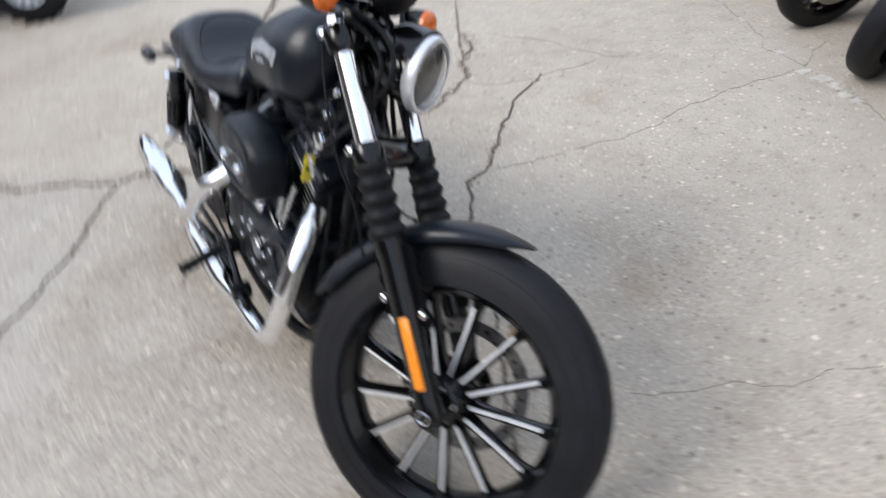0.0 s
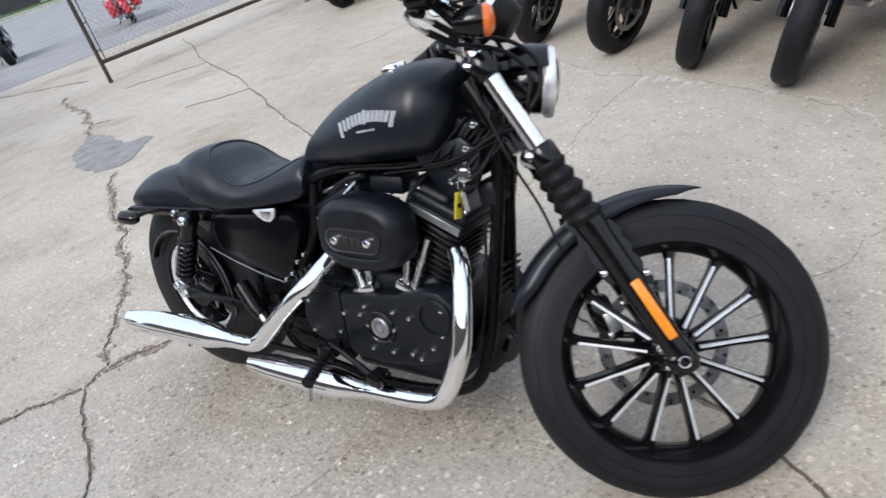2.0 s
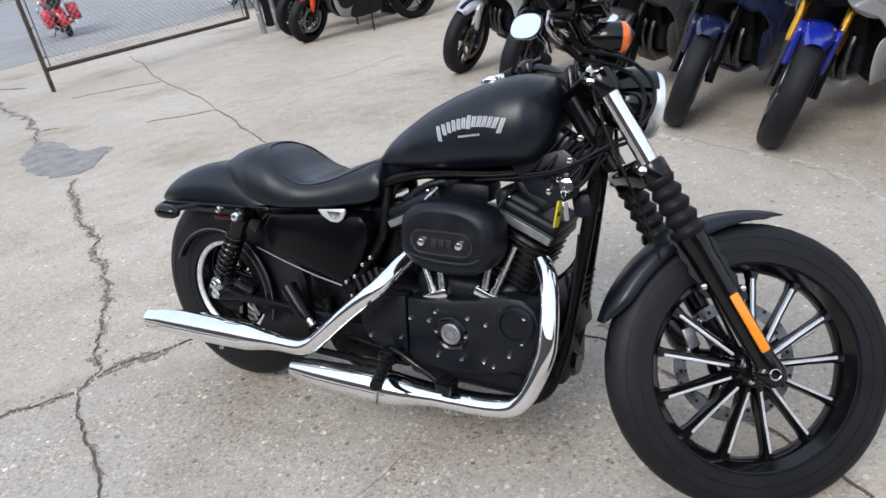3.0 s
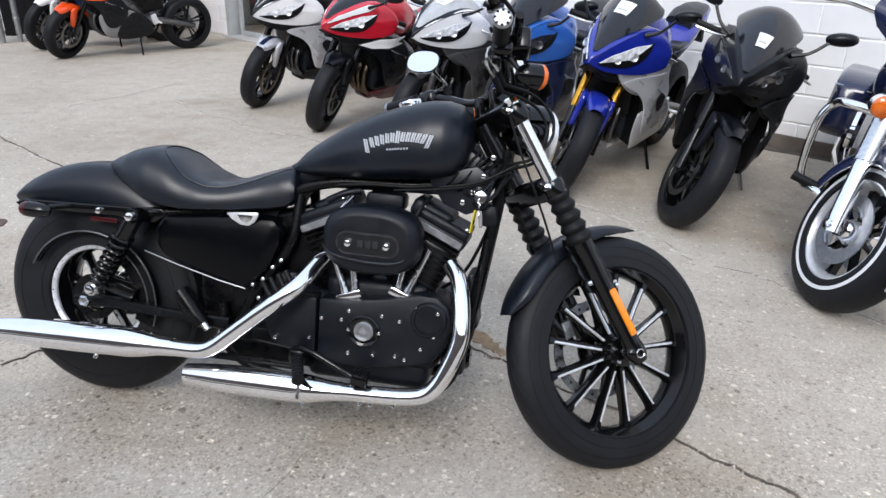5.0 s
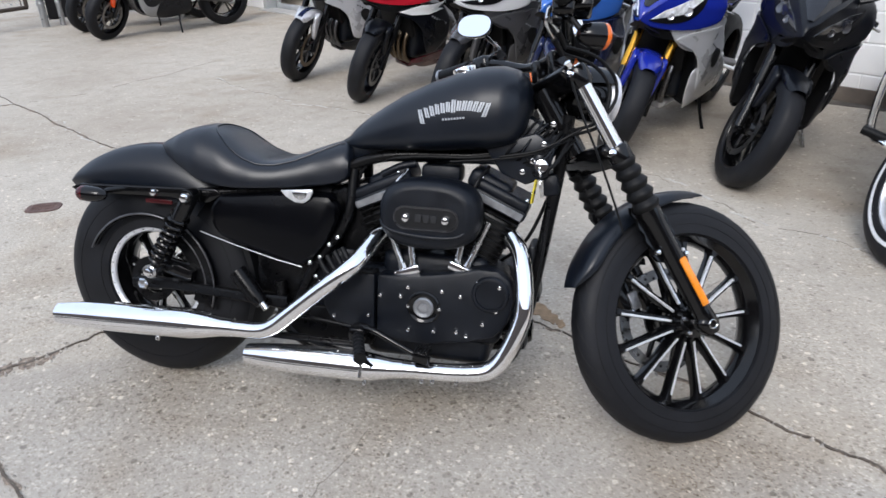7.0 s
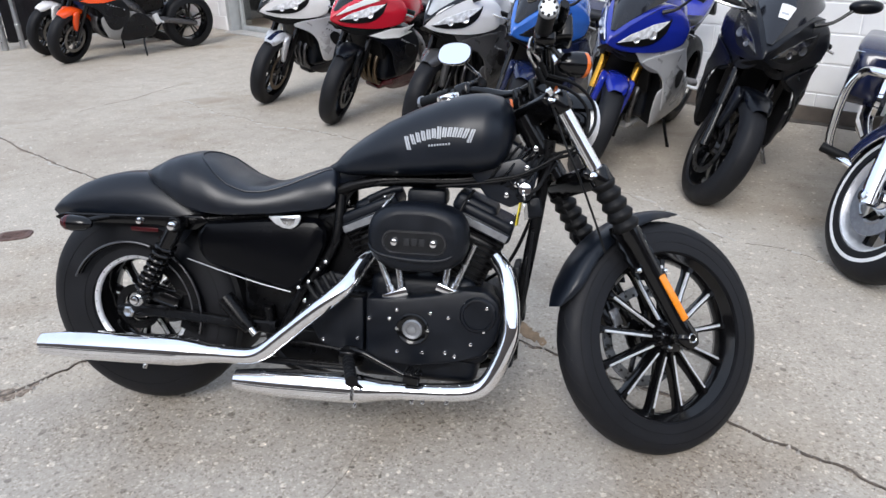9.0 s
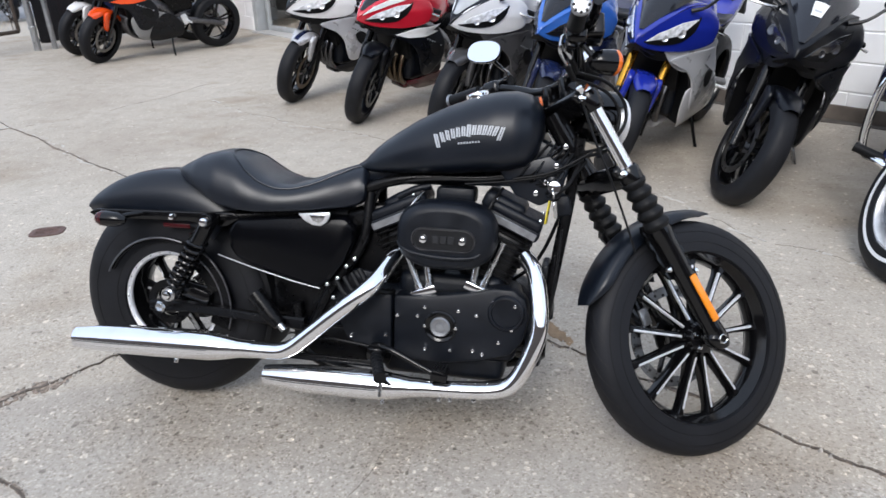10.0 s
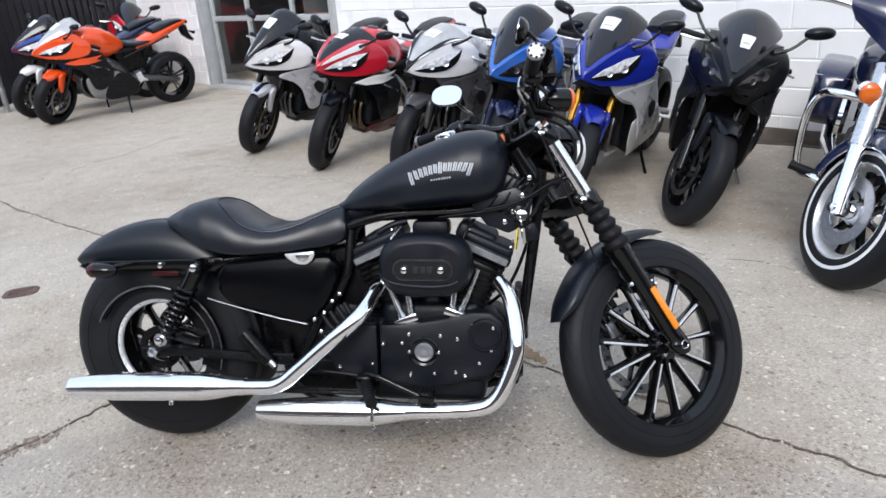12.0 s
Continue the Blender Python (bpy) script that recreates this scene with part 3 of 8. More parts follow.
    tube(bm, [S @ Vector((x, -y, z)) for x, y, z in half[::-1]] + [S @ Vector(p) for p in half[1:]], 0.0127, 14, 5)
    bar = part("handlebar", bm, GLOSS, bike)
    for side in (-1, 1):
        def bp(x, y, z):
            return S @ Vector((x, side * y, z))
        bm = bmesh.new()
        rbox(bm, (0.045, 0.035, 0.075), S @ pose(1.135, side * 0.045, 0.972, 0, -8, 0), 0.01)
        part("riser", bm, GLOSS, bar)
        a, b = bp(1.022, 0.272, 1.045), bp(0.972, 0.378, 1.04)
        bm = bmesh.new()
        pts = [a.lerp(b, i / 16) for i in range(17)]
        tube(bm, pts, [0.0205 if i in (0, 16) else 0.0185 + (0.0008 if i % 2 else 0) for i in range(17)], 20)
        grip = part("grip", bm, SOFT, bar, "black rubber grip")
        d = (b - a).normalized()
        bm = bmesh.new()
        lathe(bm, [(0.0215, -0.004), (0.0225, 0.004), (0.018, 0.009), (0.0005, 0.01)], axis(b, d), 20)
        cap = part("end_cap", bm, COVERGREY, grip, "chrome grip end with dark dots")
        for k in range(8):
            ang = 2 * math.pi * k / 8
            bm = bmesh.new()
            mm = axis(b + d * 0.0065, d)
            lathe(bm, [(0.0036, 0), (0.0036, 0.0032)], mm @ Matrix.Translation((0.0165 * math.cos(ang), 0.0165 * math.sin(ang), 0)), 8)
            part("cap_dot", bm, SOFT, cap)
        c = bp(1.048, 0.232, 1.043)
        bm = bmesh.new()
        fr = axis(c, d)
        rbox(bm, (0.05, 0.05, 0.058), fr, 0.014, 3)
        rbox(bm, (0.024, 0.03, 0.036), fr @ pose(-0.012, -0.022, -0.012), 0.008, 2)
        part("switch_housing", bm, GLOSS, bar)
        bm = bmesh.new()
        lev = [bp(1.085, 0.19, 1.062), bp(1.082, 0.23, 1.068), bp(1.055, 0.29, 1.06), bp(1.03, 0.345, 1.058), bp(1.018, 0.37, 1.062)]
        tube(bm, lev, [0.014, 0.0125, 0.011, 0.01, 0.009], 12, 4, 1.3)
        part("control_lever", bm, GLOSS, bar)
        if side < 0:
            bm = bmesh.new()
            rbox(bm, (0.055, 0.085, 0.058), S @ pose(1.11, side * 0.2, 1.074, 0, 0, side * 28), 0.009, 3)
            res = part("brake_reservoir", bm, GLOSS, bar)
            bm = bmesh.new()
            for dx in (-0.026, 0.026):
                bolt(bm, S @ Vector((1.11 + dx * 0.5, side * (0.2 + dx), 1.103)), S.to_3x3() @ Vector((0, 0, 1)), 0.004, 0.003)
            part("reservoir_screw", bm, STEEL, res)
        # mirror
        mir = new("mirror")
        mir.parent = bike
        mc = bp(1.046, 0.3, 1.18) if side > 0 else bp(1.016, 0.235, 1.158)
        nd = S.to_3x3() @ Vector((-0.87, side * -0.42, 0.25))
        if side > 0:
            nd = Vector((-0.36, -0.86, 0.36))
        nd.normalize()
        back = mc - nd * 0.02
        bm = bmesh.new()
        tube(bm, [bp(1.085, 0.2, 1.05), bp(1.085, 0.205, 1.085), back.lerp(bp(1.085, 0.205, 1.085), 0.5) - nd * 0.03, back - nd * 0.008, back + nd * 0.006], [0.006, 0.0055, 0.005, 0.006, 0.007], 10, 5)
        part("stem", bm, GLOSS, mir)
        fr = axis(mc, nd)
        loc_up = fr.inverted().to_3x3() @ Vector((0, 0, 1))
        turn = math.atan2(loc_up.y, loc_up.x) - math.pi / 2
        fr = fr @ Matrix.Rotation(turn, 4, "Z")
        bm = bmesh.new()
        rows = [[fr @ Vector((x * k, z * k, h)) for x, z in superoval(0, 0, 0.118, 0.074, 2.5, 32)] for k, h in ((0.3, -0.026), (0.7, -0.02), (0.92, -0.01), (1.0, 0.0), (1.0, 0.003))]
        skin(bm, rows)
        part("shell", bm, GLOSS, mir, "", 60)
        bm = bmesh.new()
        skin(bm, [[fr @ Vector((x, z, h)) for x, z in superoval(0, 0, 0.112, 0.068, 2.5, 32)] for h in (0.0025, 0.0045)])
        part("glass", bm, MIRROR, mir, "mirror glass that shows the pale sky")
        # front turn signal
        sig = new("turn_signal")
        sig.parent = bike
        sm = S @ axis((1.165, side * 0.2, 1.0), (1, 0, 0.05))
        bm = bmesh.new()
        lathe(bm, [(0.01, -0.06), (0.022, -0.05), (0.03, -0.025), (0.032, 0.0)], sm, 24)
        part("housing", bm, GLOSS, sig)
        bm = bmesh.new()
        lathe(bm, [(0.0315, 0.0), (0.031, 0.01), (0.024, 0.018), (0.012, 0.022), (0.0005, 0.023)], sm, 24)
        part("lens", bm, AMBER, sig, "amber lens")
        bm = bmesh.new()
        tube(bm, [S @ Vector((1.12, side * 0.2, 1.0)), S @ Vector((1.09, side * 0.195, 1.035))], 0.007, 8)
        part("stalk", bm, GLOSS, sig)

    # speedometer
    sp = new("speedometer")
    sp.parent = bike
    sm = S @ axis((1.185, -0.03, 1.052), (-0.85, 0.1, 0.52)) @ Matrix.Scale(0.93, 4)
    bm = bmesh.new()
    lathe(bm, [(0.02, -0.055), (0.042, -0.05), (0.05, -0.03), (0.052, 0.01), (0.05, 0.014)], sm, 32)
    part("cup", bm, SOFT, sp)
    bm = bmesh.new()
    closed_lathe(bm, [(0.053, 0.004), (0.056, 0.01), (0.054, 0.02), (0.047, 0.022), (0.047, 0.014)], sm, 36)
    part("bezel", bm, CHROME, sp, "chrome bezel")
    bm = bmesh.new()
    lathe(bm, [(0.047, 0.012), (0.047, 0.015), (0.0005, 0.015)], sm, 32)
    part("dial", bm, PANELGREY, sp)
    bm = bmesh.new()
    tube(bm, [S @ Vector((1.18, 0, 1.03)), S @ Vector((1.14, 0, 1.0))], 0.014, 10)
    part("bracket", bm, GLOSS, sp)

    # tank
    top = [(0.585, 0.765), (0.607, 0.778), (0.627, 0.803), (0.676, 0.842), (0.757, 0.894), (0.836, 0.932), (0.914, 0.961), (0.976, 0.975), (1.021, 0.978), (1.06, 0.969), (1.085, 0.945), (1.1, 0.91)]
    bot = [(0.585, 0.748), (0.65, 0.742), (0.75, 0.745), (0.86, 0.75), (1.0, 0.765), (1.06, 0.78), (1.085, 0.81), (1.1, 0.86)]
    wid = [(0.585, 0.03), (0.607, 0.052), (0.65, 0.082), (0.72, 0.107), (0.8, 0.123), (0.9, 0.135), (0.98, 0.138), (1.04, 0.128), (1.075, 0.105), (1.09, 0.08), (1.1, 0.045)]

    def tank_point(x, ang):
        zt, zb, w = interp(top, x), interp(bot, x), interp(wid, x)
        c, s = math.cos(ang), math.sin(ang)
        zm = zb + (zt - zb) * 0.38
        y = w * math.copysign(abs(c) ** 0.8, c)
        z = zm + (zt - zm) * abs(s) ** 0.88 if s > 0 else zm - (zm - zb) * abs(s) ** 0.55
        return Vector((x, y, z))
    xs = [0.585, 0.592, 0.6, 0.61, 0.62, 0.635] + list(np.linspace(0.65, 1.04, 24)) + [1.05, 1.06, 1.07, 1.078, 1.085, 1.09, 1.095, 1.1]
    bm = bmesh.new()
    skin(bm, [[tank_point(x, 2 * math.pi * k / 56) for k in range(56)] for x in xs])
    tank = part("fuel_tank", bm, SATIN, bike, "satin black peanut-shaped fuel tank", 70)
    bm = bmesh.new()
    # an arched row of plain letter-sized bars
    n = 13
    for k in range(n):
        u = (k + 0.5) / n
        x = 0.822 + 0.182 * u
        arc = 0.016 * (1 - (2 * u - 1) ** 2)
        zc = 0.846 + 0.028 * u + arc
        hgt = 0.034 if k in (0, n - 1) else 0.031 if k == 6 else 0.024
        lean_k = -0.006 * (2 * u - 1)
        for dx, wd in ((-0.0032, 0.0026), (0.0031, 0.0021)):
            rows = []
            for v in np.linspace(0, 1, 5):
                z = zc - hgt / 2 + hgt * v + (0.004 if k in (0, n - 1) else 0) * -1
                xx = x + dx + lean_k * (v - 0.5) * -2
                ring = []
                for ex in (-wd, wd):
                    zt, zb, w = interp(top, xx + ex), interp(bot, xx + ex), interp(wid, xx + ex)
                    zm = zb + (zt - zb) * 0.38
                    s = max(0.0, min(1, (z - zm) / (zt - zm))) ** (1 / 0.88)
                    y = -w * max(1e-6, 1 - s * s) ** 0.4
                    ring += [Vector((xx + ex, y - 0.0012, z))]
                rows.append([ring[0], ring[1], ring[1] + Vector((0, 0.003, 0)), ring[0] + Vector((0, 0.003, 0))])
            skin(bm, rows)
    part("tank_lettering", bm, LETTER, tank, "arched row of silver-grey letter shapes")
    bm = bmesh.new()
    for k in range(8):
        x = 0.888 + 0.0075 * k
        zt, zb, w = interp(top, x), interp(bot, x), interp(wid, x)
        z = 0.842 + 0.001 * k
        zm = zb + (zt - zb) * 0.38
        s = max(0.0, (z - zm) / (zt - zm)) ** (1 / 0.88)
        rbox(bm, (0.005, 0.003, 0.0055), Matrix.Translation((x, -w * (1 - s * s) ** 0.4, z)), 0.0008, 1)
    part("small_lettering", bm, LETTER, tank, "small row of grey letter shapes")
    bm = bmesh.new()
    fm = axis((0.912, 0.0, 0.966), (-0.3, 0, 1))
    lathe(bm, [(0.03, -0.014), (0.032, -0.002), (0.03, 0.004), (0.02, 0.0065), (0.0005, 0.007)], fm, 28)
    part("fuel_cap", bm, CHROME, tank, "chrome fuel filler cap")

    # seat
    stop = [(0.04, 0.722), (0.055, 0.735), (0.08, 0.749), (0.125, 0.772), (0.17, 0.784), (0.2, 0.785), (0.25, 0.769), (0.284, 0.747), (0.318, 0.725), (0.37, 0.706), (0.414, 0.706), (0.457, 0.718), (0.526, 0.743), (0.585, 0.762), (0.615, 0.762), (0.622, 0.745)]
    slow = [(0.04, 0.715), (0.055, 0.71), (0.08, 0.70), (0.11, 0.685), (0.15, 0.665), (0.2, 0.638), (0.25, 0.627), (0.31, 0.622), (0.473, 0.630), (0.55, 0.640), (0.6, 0.652), (0.622, 0.67)]
    swid = [(0.04, 0.05), (0.055, 0.075), (0.08, 0.1), (0.125, 0.128), (0.19, 0.148), (0.27, 0.152), (0.36, 0.145), (0.45, 0.125), (0.53, 0.109), (0.6, 0.102), (0.622, 0.096)]
    bm = bmesh.new()
    rows = []
    for x in np.linspace(0.04, 0.622, 50):
        zt, zl, w = interp(stop, x), interp(slow, x), interp(swid, x)
        dish = 0.014 * math.exp(-((x - 0.36) / 0.13) ** 2)
        ring = []
        for k in range(40):
            a = 2 * math.pi * k / 40
            c, s = math.cos(a), math.sin(a)
            y = w * math.copysign(abs(c) ** 0.7, c)
            if s >= 0:
                z = zl + 0.012 + (zt - zl - 0.012) * s ** 0.72 + dish * (abs(y) / w) ** 2 * s - dish * 0.3 * s
            else:
                z = zl + 0.012 - 0.012 * abs(s) ** 0.5
            ring.append(Vector((x, y, z)))
        rows.append(ring)
    skin(bm, rows)
    seat = part("seat", bm, VINYL, bike, "black vinyl solo seat with a dished rider's hollow", 70)
    bm = bmesh.new()
    run = [(0.6, -0.5), (0.54, -0.66), (0.47, -0.78), (0.38, -0.82), (0.305, -0.76), (0.25, -0.6), (0.215, -0.34), (0.205, 0.0)]
    path = []
    for x, f, _ in smooth_path([(x, f, 0) for x, f in run] + [(x, -f, 0) for x, f in run[-2::-1]], 6):
        zt, zl, w = interp(stop, x), interp(slow, x), interp(swid, x)
        dish = 0.014 * math.exp(-((x - 0.36) / 0.13) ** 2)
        c = min(1.0, abs(f)) ** (1 / 0.7)
        q = math.sqrt(max(0, 1 - c * c))
        path.append((x, f * w, zl + 0.012 + (zt - zl - 0.012) * q ** 0.72 + dish * f * f * q - dish * 0.3 * q + 0.0006))
    tube(bm, path, 0.0026, 8)
    part("seat_piping", bm, VINYL, seat)

    # rear fender and its struts
    bm = bmesh.new()
    arch(bm, (0.0, 0.318), 0.400, 133.5, 52, lambda u: 0.098 - 0.03 * max(0, 1 - u * 5) ** 2, lambda u: 0.035 + 0.1 * math.sin(min(1.0, u * 1.7) * math.pi / 2), ns=20)
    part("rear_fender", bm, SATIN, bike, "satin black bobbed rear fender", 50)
    for side in (-1, 1):
        bm = bmesh.new()
        plate(bm, [(-0.225, 0.588), (-0.19, 0.602), (0.16, 0.612), (0.24, 0.618), (0.26, 0.60), (0.22, 0.575), (0.16, 0.572), (0.1, 0.582), (-0.2, 0.574)], side * 0.104, side * 0.122, 0.004)
        strut = part("fender_strut", bm, GLOSS, bike)
        bm = bmesh.new()
        bolt(bm, (0.05, side * 0.122, 0.592), (0, side, 0), 0.011, 0.01)
        part("strut_bolt", bm, CHROME, strut)
        bm = bmesh.new()
        rbox(bm, (0.085, 0.006, 0.013), pose(0.055, side * 0.109, 0.564), 0.002)
        part("side_reflector", bm, REDLENS, strut, "dark red side reflector")
        sig = new("turn_signal")
        sig.parent = bike
        sm = axis((-0.065, side * 0.185, 0.586), (-1, 0, 0.02)) @ Matrix.Scale(0.84, 4)
        bm = bmesh.new()
        lathe(bm, [(0.006, -0.008), (0.016, 0.0), (0.024, 0.02), (0.027, 0.055), (0.027, 0.07)], sm, 24)
        part("housing", bm, GLOSS, sig)
        bm = bmesh.new()
        lathe(bm, [(0.0268, 0.07), (0.026, 0.084), (0.018, 0.097), (0.0005, 0.101)], sm, 24)
        part("lens", bm, REDLENS, sig, "smoked red lens")
        bm = bmesh.new()
        tube(bm, [(-0.05, side * 0.115, 0.596), (-0.075, side * 0.15, 0.594), (-0.085, side * 0.17, 0.59)], 0.008, 10, 4)
        part("stalk", bm, GLOSS, sig)

    # shocks, swingarm, rear end
    for side in (-1, 1):
        a, b = Vector((0.189, side * 0.165, 0.598)), Vector((0.055, side * 0.155, 0.372))
        shock = new("shock_absorber")
        shock.parent = bike
        bm = bmesh.new()
        tube(bm, [a, a.lerp(b, 0.3), a.lerp(b, 0.31), b], [0.024, 0.024, 0.015, 0.013], 16)
        part("body", bm, GLOSS, shock)
        bm = bmesh.new()
        d = (b - a).normalized()
        s1 = d.orthogonal().normalized()
        s2 = d.cross(s1)
        coil = []
        for k in range(8 * 12 + 1):
            an = 2 * math.pi * k / 12
            coil.append(a.lerp(b, 0.24 + 0.62 * k / 96) + 0.0255 * (math.cos(an) * s1 + math.sin(an) * s2))
        tube(bm, coil, 0.0052, 8)
        part("coil_spring", bm, GLOSS, shock)
        for p, nm in ((a, "upper"), (b, "lower")):
            bm = bmesh.new()
            lathe(bm, [(0.02, -0.022), (0.022, -0.018), (0.022, 0.018), (0.02, 0.022)], axis(p, (0, 1, 0)), 20)
            part("eye", bm, GLOSS if nm == "upper" else STEEL, shock)
            bm = bmesh.new()
            bolt(bm, p + Vector((0, side * 0.022, 0)), (0, side, 0), 0.014, 0.014)
            part("mount_bolt", bm, CHROME, shock)
        bm = bmesh.new()
        rows = []
        for x, z, h, w in ((-0.04, 0.316, 0.014, 0.012), (0.0, 0.318, 0.02, 0.014), (0.08, 0.321, 0.014, 0.014), (0.3, 0.307, 0.013, 0.014), (0.45, 0.3, 0.02, 0.016)):
            yy = side * (0.115 - 0.02 * max(0, (x - 0.1)))
            rows.append([Vector((x, yy + dy * w, z + dz * h)) for dy, dz in ((-1, -0.7), (-0.7, -1), (0.7, -1), (1, -0.7), (1, 0.7), (0.7, 1), (-0.7, 1), (-1, 0.7))])
        skin(bm, rows)
        part("swingarm", bm, FRAME, bike)
        bm = bmesh.new()
        lathe(bm, [(0.011, -0.02), (0.011, 0.028), (0.018, 0.0281), (0.018, 0.04), (0.013, 0.045), (0.0005, 0.046)], axis((0, side * 0.095, 0.318), (0, side, 0)), 6)
        part("axle_nut", bm, STEEL, bike, "plated rear axle nut")
    bm = bmesh.new()
    closed_lathe(bm, [(0.105, -0.085), (0.105, -0.1), (0.06, -0.1), (0.06, -0.085)], wheel_pose((0, 0, 0.318)), 48)
    part("rear_sprocket", bm, DARKALLOY, rw)
    bm = bmesh.new()
    closed_lathe(bm, [(0.07, 0.078), (0.07, 0.083), (0.045, 0.083), (0.045, 0.078)], wheel_pose((0, 0, 0.318)), 48)
    part("rear_brake_disc", bm, FRAME, rw)
    bm = bmesh.new()
    rows = []
    for k in range(15):
        a = radians(152 - 112 * k / 14)
        rows.append([Vector((r * math.cos(a), y, 0.318 + r * math.sin(a))) for r, y in ((0.196, -0.1), (0.203, -0.1), (0.203, -0.085), (0.196, -0.085))])
    skin(bm, rows)
    part("belt_guard", bm, GLOSS, bike)
    for rad, y, a0, a1 in ((0.204, -0.104, 155, 72), (0.216, -0.108, 62, -16), (0.186, -0.102, 58, -8)):
        bm = bmesh.new()
        tube(bm, [(rad * math.cos(a), y, 0.318 + rad * math.sin(a)) for a in [radians(a0 + (a1 - a0) * k / 14) for k in range(15)]], 0.0032, 8)
        part("guard_edge", bm, DARKALLOY, bike)
    # dark plate added to shut out light at the wheel's upper front
    bm = bmesh.new()
    rows = []
    for k in range(11):
        a = radians(64 - 82 * k / 10)
        rows.append([Vector((r * math.cos(a), y, 0.318 + r * math.sin(a))) for r, y in ((0.15, -0.1), (0.218, -0.106), (0.218, -0.1), (0.15, -0.094))])
    skin(bm, rows)
    part("shade_plate", bm, FRAME, bike)
    bm = bmesh.new()
    rbox(bm, (0.1, 0.05, 0.045), pose(0.11, -0.105, 0.365, 0, 20, 0), 0.012)
    part("rear_caliper", bm, GLOSS, bike)

    # side cover with its badge
    bm = bmesh.new()
    outline = [(0.25, 0.605), (0.45, 0.618), (0.575, 0.622), (0.602, 0.6), (0.598, 0.55), (0.572, 0.49), (0.53, 0.432), (0.495, 0.412), (0.40, 0.435), (0.25, 0.478), (0.225, 0.51), (0.215, 0.56)]
    plate(bm, outline, -0.045, -0.128, 0.02)
    cover = part("side_cover", bm, SIDEGLOSS, bike, "black side cover with a soft shine")
    bm = bmesh.new()
    tube(bm, [(0.19, -0.122, 0.49), (0.3, -0.13, 0.462), (0.42, -0.13, 0.432), (0.5, -0.125, 0.415)], 0.002, 8)
    part("cover_trim", bm, COVERGREY, cover, "thin bright edge strip")
    bm = bmesh.new()
    badge = [(0.443, 0.629), (0.46, 0.612), (0.485, 0.599), (0.51, 0.598), (0.528, 0.61), (0.537, 0.628), (0.535, 0.638)]
    plate(bm, badge, -0.127, -0.136, 0.003)
    part("badge", bm, ALLOY, cover, "bright shield-shaped badge")
    bm = bmesh.new()
    plate(bm, [(0.477, 0.628), (0.487, 0.612), (0.503, 0.607), (0.518, 0.614), (0.524, 0.63)], -0.1355, -0.139, 0.0015)
    part("badge_centre", bm, STEEL, cover)
    bm = bmesh.new()
    plate(bm, [(0.25, 0.605), (0.575, 0.622), (0.598, 0.55), (0.53, 0.432), (0.40, 0.435), (0.25, 0.478)], 0.045, 0.128, 0.02)
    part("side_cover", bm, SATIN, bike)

    # frame
    for side in (-1, 1):
        y = side
        bm = bmesh.new()
        tube(bm, [(1.195, y * 0.018, 0.86), (1.178, y * 0.022, 0.7), (1.16, y * 0.03, 0.56), (1.14, y * 0.04, 0.42), (1.118, y * 0.055, 0.29), (1.07, y * 0.08, 0.185), (0.9, y * 0.1, 0.15), (0.6, y * 0.1, 0.16), (0.45, y * 0.1, 0.22), (0.42, y * 0.1, 0.36)], 0.0165, 14, 6)
        part("frame_tube", bm, FRAME, bike)
        bm = bmesh.new()
        tube(bm, [(1.16, y * 0.02, 0.82), (1.0, y * 0.035, 0.75), (0.75, y * 0.055, 0.735), (0.62, y * 0.06, 0.70), (0.5, y * 0.075, 0.64), (0.3, y * 0.095, 0.61), (0.2, y * 0.11, 0.6)], 0.0155, 12, 6)
        part("frame_tube", bm, FRAME, bike)
        bm = bmesh.new()
        tube(bm, [(0.63, y * 0.06, 0.69), (0.615, y * 0.085, 0.55), (0.52, y * 0.1, 0.4), (0.45, y * 0.1, 0.25)], 0.0145, 12, 6)
        part("frame_tube", bm, FRAME, bike)
    bm = bmesh.new()
    rbox(bm, (0.5, 0.09, 0.05), pose(0.84, 0, 0.742, 0, -2, 0), 0.015)
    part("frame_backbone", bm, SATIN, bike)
    bm = bmesh.new()
    rbox(bm, (0.11, 0.08, 0.05), pose(0.868, -0.01, 0.69), 0.014)
    tube(bm, [(0.8, -0.05, 0.715), (0.76, -0.06, 0.705), (0.71, -0.06, 0.68)], 0.011, 10, 4)
    part("throttle_body", bm, WRINKLE, bike)
    bm = bmesh.new()
    rbox(bm, (0.24, 0.15, 0.26), pose(0.53, 0, 0.34), 0.03)
    rbox(bm, (0.3, 0.08, 0.24), pose(0.42, 0, 0.52), 0.02)
    part("gearbox_case", bm, WRINKLE, bike)
    bm = bmesh.new()
    rbox(bm, (0.2, 0.16, 0.22), pose(0.435, 0, 0.41), 0.02)
    part("battery_box", bm, FRAME, bike)
    bm = bmesh.new()
    rbox(bm, (0.13, 0.12, 0.24), pose(0.64, 0.0, 0.53, 0, -14, 0), 0.02)
    part("oil_tank", bm, FRAME, bike)
    bm = bmesh.new()
    arch(bm, (0.0, 0.318), 0.345, 75, -22, lambda u: 0.088, lambda u: 0.02, na=24, ns=8)
    part("inner_fender", bm, SOFT, bike)
    bm = bmesh.new()
    rbox(bm, (0.15, 0.07, 0.11), pose(1.1, 0, 0.79, 0, 28, 0), 0.02)
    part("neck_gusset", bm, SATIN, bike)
    bm = bmesh.new()
